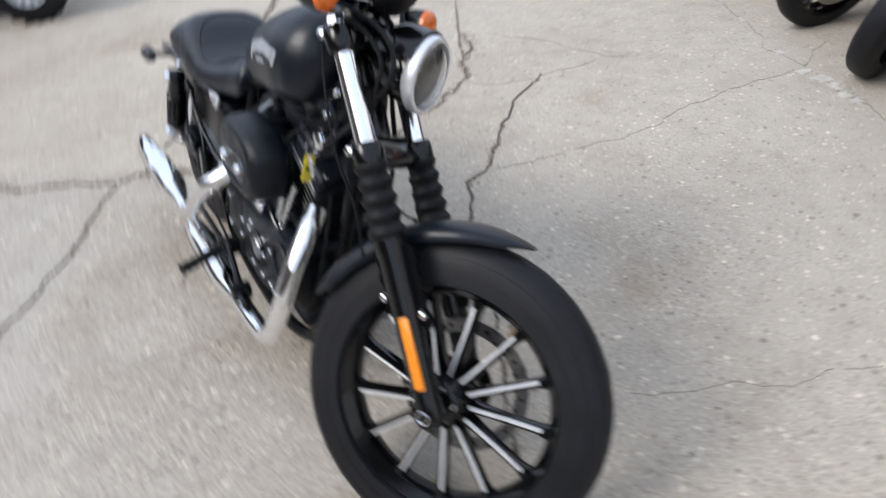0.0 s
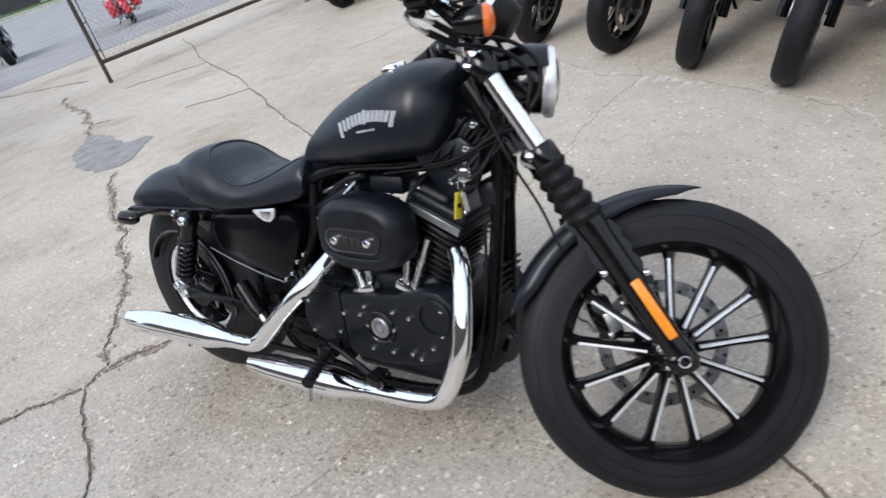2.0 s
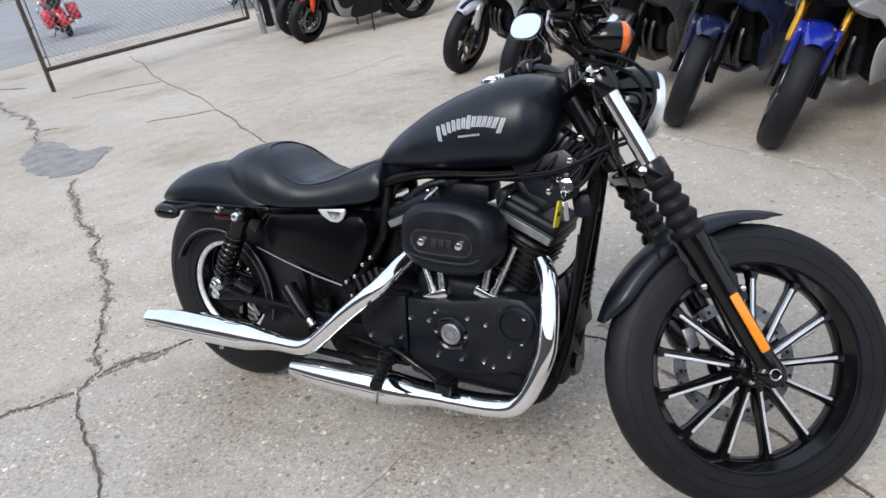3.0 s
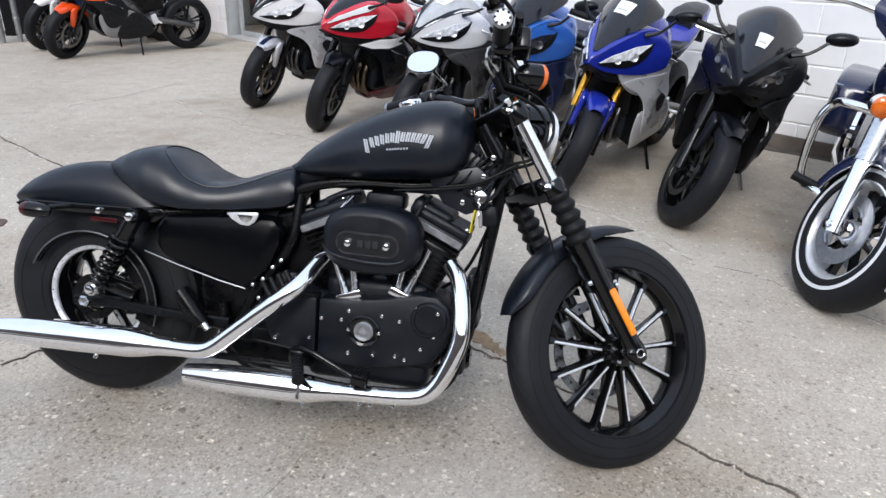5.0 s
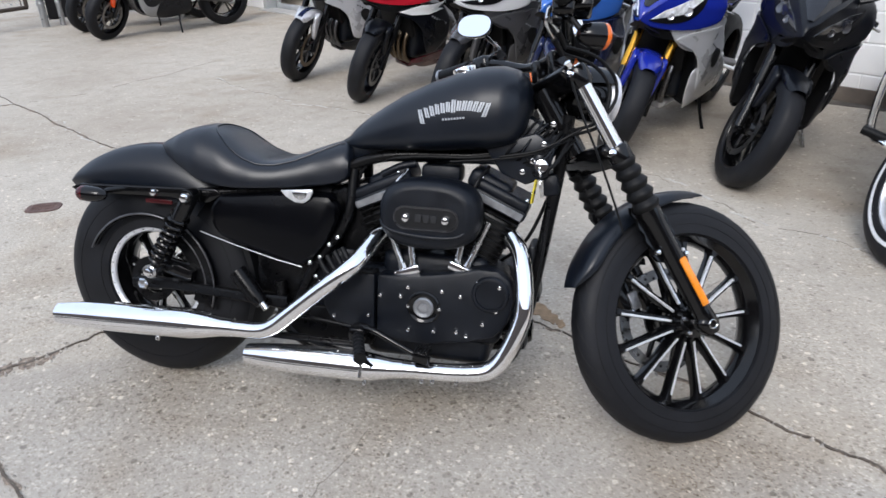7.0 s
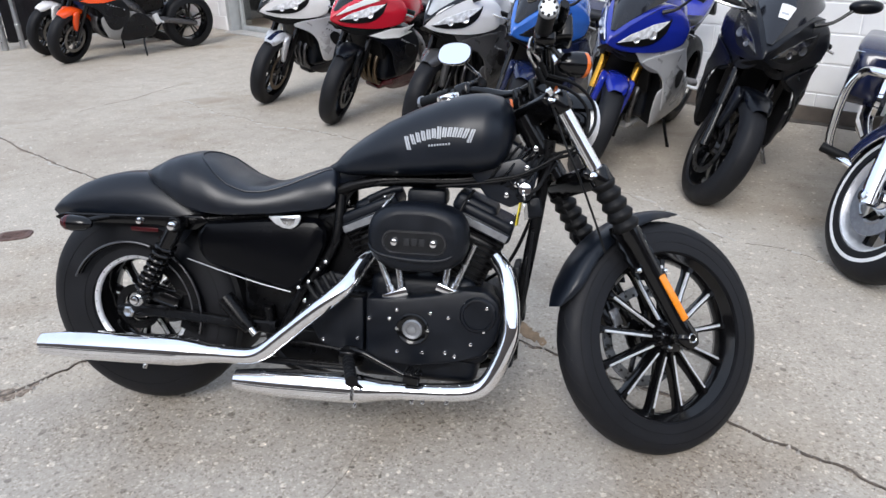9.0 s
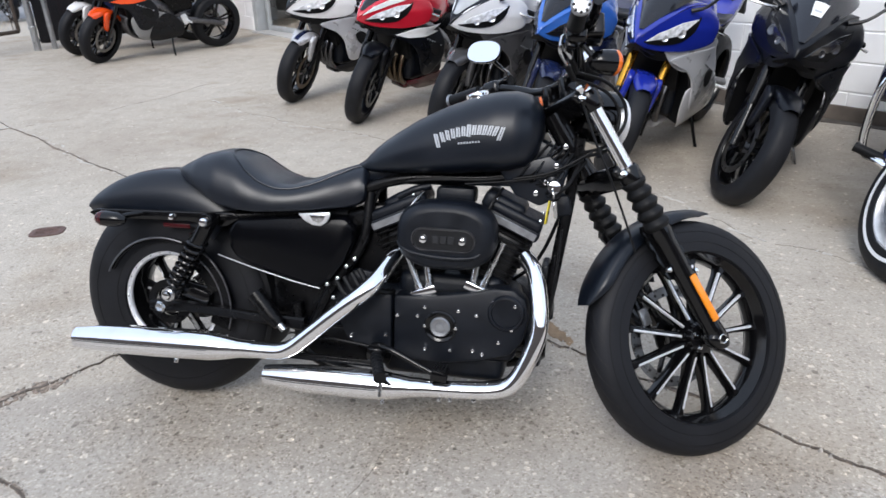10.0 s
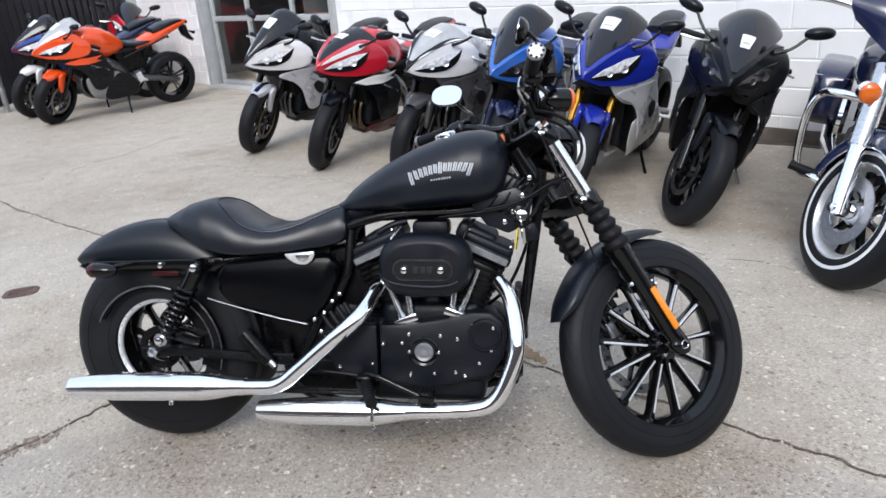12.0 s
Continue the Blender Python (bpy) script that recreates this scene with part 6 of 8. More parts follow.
def sport_bike(x, y, heading, label, nose, side, lower, tank, tail, fender, fork=GLOSS, screen=SMOKE, rim=GLOSS, disc=None, lamp=LAMPGLASS, steer=26, lean=-11, stripe=None, tagpaper=True, group="sport motorcycles in the yard", cowl=None, lower_lip=True, slash=None, full=False, tall=0.0, size=1.0, card=(0.36, 0.66, 0.44, 0.62), centre=None, headers=DARKALLOY, inset=None):
    """A faired sport motorcycle whose front tyre stands at (x, y) and that faces heading (degrees from +x)."""
    WB = 1.39
    hd = radians(heading)
    base = Matrix.Translation((x - WB * math.cos(hd), y - WB * math.sin(hd), 0.0)) @ Matrix.Rotation(hd, 4, "Z") @ Matrix.Rotation(radians(lean), 4, "X") @ Matrix.Scale(size, 4)
    piv = Vector((1.30, 0, 0.5))
    axs = Vector((-0.42, 0, 0.907))
    S = Matrix.Translation(piv) @ Matrix.Rotation(radians(steer), 4, axs) @ Matrix.Translation(-piv)
    base = settle(base, S, (WB, 0, 0.30), 0.30 * size, (0, 0, 0.315), 0.315 * size, x, y)
    bike = thing("motorcycle", base, label, "motorcycle", group)
    sport_wheel(bike, S, (WB, 0, 0.30), 0.30, 0.06, rim, disc, "front_wheel")
    sport_wheel(bike, Matrix(), (0, 0, 0.315), 0.315, 0.09, rim, None, "rear_wheel", False)
    for sd in (-1, 1):
        yy = sd * 0.1
        bm = bmesh.new()
        tube(bm, [S @ Vector((1.40, yy, 0.285)), S @ Vector((1.365, yy, 0.37)), S @ Vector((1.30, yy, 0.50))], [0.024, 0.021, 0.021], 14)
        part("fork_leg", bm, GLOSS, bike)
        bm = bmesh.new()
        tube(bm, [S @ Vector((1.31, yy, 0.48)), S @ Vector((1.30, yy, 0.50)), S @ Vector((1.12, yy, 0.90))], [0.024, 0.027, 0.027], 14)
        part("fork_tube", bm, fork, bike, "gold fork tube" if fork is GOLD else "")
        bm = bmesh.new()
        rbox(bm, (0.05, 0.035, 0.11), S @ pose(1.325, sd * 0.085, 0.36, 0, -25, 0), 0.012)
        part("brake_caliper", bm, DARKALLOY, bike)
        bm = bmesh.new()
        tube(bm, [S @ Vector((1.11, sd * 0.12, 0.905)), S @ Vector((1.08, sd * 0.2, 0.905)), S @ Vector((1.04, sd * 0.3, 0.895))], 0.012, 10)
        bar = part("clip_on_bar", bm, GLOSS, bike)
        bm = bmesh.new()
        tube(bm, [S @ Vector((1.078, sd * 0.21, 0.905)), S @ Vector((1.036, sd * 0.33, 0.892))], 0.017, 12)
        part("grip", bm, SOFT, bar)
        bm = bmesh.new()
        tube(bm, [S @ Vector((1.12, sd * 0.19, 0.9)), S @ Vector((1.12, sd * 0.26, 0.89)), S @ Vector((1.09, sd * 0.34, 0.88))], [0.008, 0.007, 0.007], 8, 3)
        part("lever", bm, STEEL, bar)
        # mirror
        mir = new("mirror")
        mir.parent = bike
        bm = bmesh.new()
        tube(bm, [(1.22, sd * 0.15, 0.955), (1.2, sd * 0.22, 0.99), (1.17, sd * 0.285, 1.06 + tall * 0.4)], [0.012, 0.008, 0.008], 8, 3)
        part("stem", bm, P_BLACK, mir)
        mm = pose(1.155, sd * 0.325, 1.08 + tall * 0.4, sd * 14, -8, sd * 10)
        bm = bmesh.new()
        skin(bm, [[mm @ Vector((h, a * k, b * k)) for a, b in superoval(0, 0, 0.145, 0.064, 2.3, 24)] for k, h in ((0.25, 0.034), (0.62, 0.03), (0.88, 0.016), (1.0, 0.0), (1.0, -0.008))])
        part("shell", bm, P_BLACK, mir, "", 60)
        bm = bmesh.new()
        skin(bm, [[mm @ Vector((h, a, b)) for a, b in superoval(0, 0, 0.133, 0.054, 2.3, 24)] for h in (-0.007, -0.0095)])
        part("glass", bm, MIRROR, mir)
        # panels
        cowl_panel(bike, "nose_fairing", COWL, nose, sd)
        lampob = cowl_panel(bike, "headlamp", LAMP_SHAPE, lamp, sd, 0.004, 0.008, "slanted headlamp behind a clear cover", 1)
        cowl_panel(lampob, "lamp_edge", [(1.478, 0.805), (1.39, 0.793), (1.288, 0.801), (1.222, 0.84), (1.168, 0.908), (1.155, 0.915), (1.207, 0.834), (1.28, 0.79), (1.39, 0.782), (1.474, 0.795)], SOFT, sd, 0.006, 0.006)
        for px, pz, rr in ((1.375, 0.82, 0.019), (1.28, 0.843, 0.025)):
            bm = bmesh.new()
            lathe(bm, [(rr, -0.004), (rr, 0.006), (rr * 0.85, 0.007), (rr * 0.55, 0.003), (0.0005, 0.004)], axis((px, sd * (cowl_width(px, pz) + 0.004), pz), (1, sd * 0.9, 0.25)), 16)
            part("lamp_bowl", bm, REFLECTOR if lamp is LAMPGLASS else DARKALLOY, lampob)
        cowl_panel(bike, "chin_panel", [(1.5, 0.785), (1.42, 0.745), (1.3, 0.73), (1.16, 0.735), (1.18, 0.70), (1.32, 0.69), (1.44, 0.725)], SOFT, sd, -0.01)
        cowl_panel(bike, "side_fairing", [(1.28, 0.69), (1.13, 0.735), (0.96, 0.75), (0.87, 0.70), (0.80, 0.60), (0.80, 0.49), (0.86, 0.41), (0.94, 0.365), (1.02, 0.385), (1.06, 0.46), (1.09, 0.555), (1.16, 0.63)], side, sd, 0.006)
        cowl_panel(bike, "air_vent", [(0.985, 0.60), (0.93, 0.62), (0.86, 0.585), (0.85, 0.52), (0.9, 0.5), (0.96, 0.545)], SOFT, sd, 0.011, 0.004)
        if not full:
            cowl_panel(bike, "lower_fairing", [(1.13, 0.315), (1.0, 0.35), (0.85, 0.36), (0.62, 0.36), (0.5, 0.32), (0.55, 0.26), (0.8, 0.235), (1.0, 0.25)], lower, sd, 0.004)
        if full:
            cowl_panel(bike, "lower_fairing", [(1.10, 0.50), (1.0, 0.54), (0.8, 0.56), (0.66, 0.50), (0.54, 0.37), (0.56, 0.27), (0.8, 0.235), (1.0, 0.255), (1.08, 0.36)], lower, sd, 0.001)
            bm = bmesh.new()
            patch_surface(bm, [[(px, sd * (cowl_width(px, pz) - 0.008), pz), (px - 0.03, sd * (cowl_width(px, pz) * 0.5 + 0.05), pz), (px - 0.07, sd * 0.1, pz)] for px, pz in ((1.05, 0.29), (1.075, 0.4), (1.09, 0.52), (1.14, 0.62), (1.24, 0.69))], 6, 10, 0.004)
            part("fairing_liner", bm, SOFT, bike)
            cowl_panel(bike, "side_fairing", [(1.33, 0.76), (1.2, 0.77), (1.0, 0.80), (0.88, 0.76), (0.86, 0.66), (1.0, 0.62), (1.16, 0.62), (1.26, 0.67)], side, sd, -0.008)
        if inset is not None:
            cowl_panel(bike, "side_inset", [(0.8, 0.49), (0.72, 0.53), (0.62, 0.5), (0.52, 0.38), (0.53, 0.25), (0.75, 0.215), (0.87, 0.225), (0.92, 0.28), (0.88, 0.39)], inset, sd, 0.008)
        if slash is not None:
            cowl_panel(bike, "side_slash", [(1.27, 0.692), (1.12, 0.738), (0.9, 0.755), (0.97, 0.715), (0.9, 0.70), (1.05, 0.672), (1.18, 0.668)], slash, sd, 0.012, 0.005, "", 1)
        if stripe is not None:
            cowl_panel(bike, "nose_stripe", [(1.5, 0.835), (1.44, 0.86), (1.33, 0.902), (1.22, 0.932), (1.14, 0.972), (1.22, 0.975), (1.32, 0.938), (1.43, 0.893)], stripe, sd, 0.006, 0.006, "", 1)
        bm = bmesh.new()
        for q in range(7):
            px, pz = 1.02 - 0.028 * q, 0.655 - 0.012 * q
            rbox(bm, (0.013, 0.002, 0.012), Matrix.Translation((px, sd * (cowl_width(px, pz) + 0.008), pz)), 0.0006, 1)
        part("side_lettering", bm, LETTER if side in (P_BLACK, P_NAVY, P_GREY) else P_BLACK, bike)
        # frame spar, swingarm, rear set
        bm = bmesh.new()
        tube(bm, [(1.12, sd * 0.08, 0.82), (0.95, sd * 0.17, 0.72), (0.7, sd * 0.17, 0.58), (0.58, sd * 0.15, 0.42)], [0.03, 0.04, 0.04, 0.03], 10, 4, 1.4)
        part("frame_spar", bm, DARKALLOY, bike)
        bm = bmesh.new()
        tube(bm, [(0.56, sd * 0.13, 0.42), (0.3, sd * 0.13, 0.38), (0.0, sd * 0.13, 0.315), (-0.05, sd * 0.13, 0.31)], [0.04, 0.036, 0.03, 0.022], 10, 3)
        part("swingarm", bm, DARKALLOY, bike)
        bm = bmesh.new()
        tube(bm, [(0.6, sd * 0.12, 0.66), (0.35, sd * 0.12, 0.74), (0.05, sd * 0.1, 0.82)], 0.014, 8)
        part("subframe_tube", bm, ALLOY if cowl else GLOSS, bike)
        bm = bmesh.new()
        rbox(bm, (0.07, 0.02, 0.12), pose(0.46, sd * 0.17, 0.42, 0, 20, 0), 0.008)
        tube(bm, [(0.43, sd * 0.18, 0.40), (0.43, sd * 0.27, 0.40)], 0.012, 8)
        part("foot_rest", bm, ALLOY, bike)
    # fender
    bm = bmesh.new()
    arch(bm, (WB, 0.30), 0.325, 150, 62, lambda u: 0.068 - 0.03 * max(0, (u - 0.75) / 0.25) ** 2, lambda u: 0.045, S=S, na=20, ns=10)
    part("front_fender", bm, fender, bike, "", 50)
    for sd in (-1, 1):
        bm = bmesh.new()
        plate(bm, [(1.32, 0.605), (1.37, 0.61), (1.41, 0.58), (1.418, 0.5), (1.408, 0.41), (1.385, 0.385), (1.362, 0.41), (1.345, 0.5), (1.325, 0.56)], sd * 0.064, sd * 0.098, 0.014, S)
        part("fender_leg", bm, fender, bike)
    # nose centre and screen
    def bow(px, pz, w, drop, back):
        return [(px - back * u * u, w * u, pz - drop * u * u) for u in (-1, -0.75, -0.5, -0.25, 0, 0.25, 0.5, 0.75, 1)]
    ridge = [(1.1, 0.98), (1.2, 0.985), (1.3, 0.952), (1.42, 0.902), (1.505, 0.838), (1.527, 0.80)]
    rows = []
    for px, pz, back in ((1.534, 0.802, 0.008), (1.52, 0.834, 0.016), (1.49, 0.86, 0.024), (1.42, 0.91, 0.05), (1.32, 0.957, 0.07), (1.22, 0.992, 0.08), (1.15, 0.998, 0.07)):
        pe = interp(ridge, px - back)
        rows.append(bow(px, pz, cowl_width(px - back, pe) + 0.003, pz - pe, back))
    bm = bmesh.new()
    patch_surface(bm, rows, 16, 18, 0.008)
    part("nose_centre", bm, centre or nose, bike)
    bm = bmesh.new()
    skin(bm, [[Vector((px, w * u, pz)) for u in (-1, -0.5, 0, 0.5, 1)] + [Vector((px - 0.02, w * u, pz - 0.01)) for u in (1, 0.5, 0, -0.5, -1)] for px, w, pz in ((1.525, 0.022, 0.79), (1.49, 0.055, 0.765), (1.44, 0.085, 0.742))])
    part("air_intake", bm, SOFT, bike)
    bm = bmesh.new()
    rows = [bow(1.497, 0.866, 0.014, 0.003, 0.008), bow(1.41, 0.942 + tall * 0.15, 0.064, 0.018, 0.03), bow(1.31, 1.008 + tall * 0.45, 0.115, 0.045, 0.05),
            bow(1.21, 1.06 + tall * 0.75, 0.152, 0.07, 0.06), bow(1.12, 1.095 + tall, 0.164, 0.085, 0.06), bow(1.06, 1.105 + tall, 0.145, 0.07, 0.05)]
    patch_surface(bm, rows, 16, 14, 0.004)
    part("windscreen", bm, screen, bike, "curved windscreen", 60)
    if tagpaper:
        bm = bmesh.new()
        patch_surface(bm, rows, 4, 4, 0.002, *card, 0.004)
        pap = part("price_card", bm, WHITE, bike, "white card behind the windscreen")
        bm = bmesh.new()
        patch_surface(bm, rows, 3, 2, 0.001, card[0] + 0.05, card[1] - 0.06, card[2] + 0.04, card[2] + 0.06, 0.0055)
        part("card_print", bm, LETTER, pap)
    # dash, tank, seat, tail
    bm = bmesh.new()
    rbox(bm, (0.1, 0.2, 0.06), pose(1.16, 0, 0.93, 0, -35, 0), 0.015)
    part("instrument_panel", bm, SOFT, bike)
    bm = bmesh.new()
    tt = [(0.55, 0.82, 0.76, 0.07), (0.58, 0.865, 0.74, 0.10), (0.66, 0.94, 0.70, 0.13), (0.78, 1.01, 0.67, 0.168), (0.90, 1.035, 0.68, 0.178), (1.0, 1.02, 0.72, 0.158), (1.06, 0.975, 0.76, 0.115), (1.08, 0.93, 0.82, 0.06)]
    skin(bm, [[Vector((px, w * math.copysign(abs(math.cos(a)) ** 0.75, math.cos(a)), (zt + zb) / 2 + (zt - zb) / 2 * math.copysign(abs(math.sin(a)) ** 0.8, math.sin(a)))) for a in [2 * math.pi * k / 28 for k in range(28)]] for px, zt, zb, w in tt])
    part("fuel_tank", bm, tank, bike, "", 60)
    bm = bmesh.new()
    lathe(bm, [(0.042, -0.01), (0.042, 0.004), (0.036, 0.008), (0.0005, 0.008)], axis((0.87, 0, 1.033), (-0.1, 0, 1)), 20)
    part("fuel_cap", bm, DARKALLOY, bike)
    bm = bmesh.new()
    ss = [(0.2, 0.845, 0.80, 0.10), (0.26, 0.825, 0.78, 0.13), (0.4, 0.81, 0.76, 0.135), (0.52, 0.825, 0.76, 0.10), (0.6, 0.86, 0.78, 0.07)]
    skin(bm, [[Vector((px, w * math.copysign(abs(math.cos(a)) ** 0.6, math.cos(a)), (zt + zb) / 2 + (zt - zb) / 2 * math.copysign(abs(math.sin(a)) ** 0.6, math.sin(a)))) for a in [2 * math.pi * k / 20 for k in range(20)]] for px, zt, zb, w in ss])
    part("rider_seat", bm, VINYL, bike, "", 60)
    bm = bmesh.new()
    qq = [(-0.30, 0.985, 0.955, 0.03), (-0.24, 0.99, 0.93, 0.07), (-0.1, 0.965, 0.87, 0.10), (0.1, 0.91, 0.79, 0.125), (0.25, 0.86, 0.73, 0.13), (0.42, 0.79, 0.68, 0.11)]
    skin(bm, [[Vector((px, w * math.copysign(abs(math.cos(a)) ** 0.7, math.cos(a)), (zt + zb) / 2 + (zt - zb) / 2 * math.copysign(abs(math.sin(a)) ** 0.8, math.sin(a)))) for a in [2 * math.pi * k / 20 for k in range(20)]] for px, zt, zb, w in qq])
    part("tail_cowl", bm, tail, bike, "", 60)
    bm = bmesh.new()
    rr = [(-0.22, 1.0, 0.965, 0.06), (-0.1, 1.0, 0.945, 0.085), (0.06, 0.975, 0.90, 0.10), (0.18, 0.93, 0.86, 0.09)]
    skin(bm, [[Vector((px, w * math.copysign(abs(math.cos(a)) ** 0.6, math.cos(a)), (zt + zb) / 2 + (zt - zb) / 2 * math.copysign(abs(math.sin(a)) ** 0.7, math.sin(a)))) for a in [2 * math.pi * k / 20 for k in range(20)]] for px, zt, zb, w in rr])
    part("pillion_seat", bm, cowl or VINYL, bike, "", 60)
    bm = bmesh.new()
    rbox(bm, (0.03, 0.09, 0.035), pose(-0.29, 0, 0.955, 0, 20, 0), 0.01)
    part("tail_lamp", bm, REDLENS, bike, "red tail lamp")
    bm = bmesh.new()
    plate(bm, [(-0.27, 0.93), (-0.2, 0.92), (-0.24, 0.80), (-0.34, 0.72), (-0.36, 0.74), (-0.3, 0.82)], -0.06, 0.06, 0.008)
    part("rear_mudguard", bm, SOFT, bike)
    for sd in (-1, 1):
        bm = bmesh.new()
        tube(bm, [(-0.3, sd * 0.05, 0.85), (-0.3, sd * 0.13, 0.85), (-0.3, sd * 0.17, 0.85)], [0.008, 0.014, 0.02], 10)
        part("rear_signal", bm, SOFT, bike)
    # dark middle between the engine and the rear wheel
    bm = bmesh.new()
    rbox(bm, (0.36, 0.2, 0.3), pose(0.5, 0, 0.62, 0, 12, 0), 0.04, 3)
    rbox(bm, (0.2, 0.16, 0.16), pose(0.3, 0, 0.7, 0, 14, 0), 0.04, 3)
    part("subframe_cover", bm, FRAME, bike)
    if fender is P_SILVER:
        bm = bmesh.new()
        arch(bm, (WB, 0.30), 0.329, 149, 66, lambda u: 0.02, lambda u: 0.003, S=S, na=20, ns=6)
        part("fender_stripe", bm, P_NAVY, bike)
    # engine, radiator, exhaust, stand
    bm = bmesh.new()
    rbox(bm, (0.42, 0.30, 0.30), pose(0.85, 0, 0.45), 0.05, 3)
    rbox(bm, (0.3, 0.28, 0.2), pose(0.95, 0, 0.6, 0, 25, 0), 0.04, 3)
    part("engine_block", bm, WRINKLE, bike)
    bm = bmesh.new()
    rbox(bm, (0.04, 0.3, 0.24), pose(1.12, 0, 0.6, 0, 20, 0), 0.008)
    part("radiator", bm, SOFT, bike)
    bm = bmesh.new()
    for yy in (-0.09, -0.03, 0.03, 0.09):
        tube(bm, [(1.08, yy, 0.52), (1.12, yy, 0.42), (1.05, yy * 0.7, 0.28), (0.85, yy * 0.4, 0.22)], 0.018, 10, 4)
    part("exhaust_header", bm, headers, bike)
    bm = bmesh.new()
    tube(bm, [(0.55, -0.1, 0.25), (0.4, -0.17, 0.34), (0.25, -0.2, 0.42), (-0.05, -0.21, 0.52)], [0.025, 0.03, 0.05, 0.05], 16, 4)
    part("silencer", bm, DARKALLOY, bike)
    bm = bmesh.new()
    t10 = math.tan(radians(-lean))
    tube(bm, [(0.62, 0.13, 0.3), (0.66, 0.2, 0.16), (0.67, 0.26, 0.26 * t10 - 0.01)], 0.014 if nose is P_BLACK else 0.011, 8)
    rbox(bm, (0.06, 0.04, 0.01), pose(0.68, 0.265, 0.265 * t10 - 0.012, lean, 0, 0), 0.003)
    part("side_stand", bm, STEEL if nose is P_BLACK else GLOSS, bike)
    if lower_lip:
        bm = bmesh.new()
        rbox(bm, (0.5, 0.16, 0.07), pose(0.78, 0, 0.245), 0.03, 3)
        part("belly_pan", bm, lower, bike)
    return bike


sport_bike(-1.24, 4.02, -119, "white and silver sport motorcycle by the white wall", P_WHITE, P_SILVER, P_BLACK, P_BLACK, P_BLACK, P_SILVER, disc=BRONZE, steer=22, centre=P_BLACK, tall=0.1)
sport_bike(-0.46, 3.35, -117, "red and white sport motorcycle beside a white one", P_RED, P_BLACK, P_DARKRED, P_RED, P_RED, P_BLACK, slash=P_WHITE, stripe=P_WHITE, rim=P_BLACK, headers=BRONZE, steer=24, tall=-0.05, card=(0.3, 0.62, 0.46, 0.6))
sport_bike(0.29, 2.97, -116, "silver and white sport motorcycle with a clear screen", P_WHITE, P_GREY, P_GREY, P_SILVER, P_SILVER, P_GREY, screen=PALESCREEN, centre=P_BLACK, steer=12, full=True, cowl=P_SILVER, tall=-0.045)
sport_bike(0.83, 2.58, -114, "mid-blue sport motorcycle with a tall smoked screen", P_MIDBLUE, P_NAVY, P_NAVY, P_MIDBLUE, P_NAVY, P_NAVY, steer=28, lamp=DARKLAMP, tagpaper=False, full=True, tall=0.07)
sport_bike(1.355, 2.24, -116, "bright blue and silver sport motorcycle with gold forks", P_BLUE, P_SILVER, P_SILVER, P_BLUE, P_BLUE, P_BLUE, fork=GOLD, steer=28, full=True, tall=0.04)
sport_bike(1.957, 1.834, -108, "all-black sport motorcycle with a white card in its screen", P_BLACK, P_BLACK, P_BLACK, P_BLACK, P_BLACK, P_BLACK, lamp=DARKLAMP, steer=24, lean=-15.5, full=True, tall=0.02, card=(0.4, 0.68, 0.26, 0.41))
sport_bike(-4.45, 5.98, -127, "orange, black and grey sport motorcycle standing by the fence", P_ORANGE, P_BLACK, P_MIDGREY, P_ORANGE, P_ORANGE, P_ORANGE, slash=P_ORANGE, screen=PALESCREEN, steer=30, lean=-8, full=True, tall=0.04, size=1.05, inset=P_BLACK, lower_lip=False)
sport_bike(-5.1, 6.55, -127, "dark plum sport motorcycle with a white front fender", P_PLUM, P_NAVY, P_BLACK, P_NAVY, P_NAVY, P_WHITE, steer=26, lean=-8, stripe=P_MIDBLUE, tall=0.06, size=1.07)
sport_bike(-4.52, 7.97, -62, "red sport motorcycle behind the orange one by the fence", P_RED, P_RED, P_BLACK, P_RED, P_RED, P_RED, steer=5, lean=-8, tagpaper=False, tall=0.05, size=1.12)
sport_bike(-16.1, 7.3, 152, "blue and white sport motorcycle at the road's edge", P_WHITE, P_BLUE, P_BLUE, P_BLUE, P_BLUE, P_WHITE, steer=10, lean=-9, tagpaper=False)


sport_bike(-1.35, 7.35, -128, "black sport motorcycle inside the workshop door", P_BLACK, P_BLACK, P_BLACK, P_BLACK, P_BLACK, P_BLACK, lamp=DARKLAMP, tagpaper=False, steer=5, lean=-8, tall=0.12)


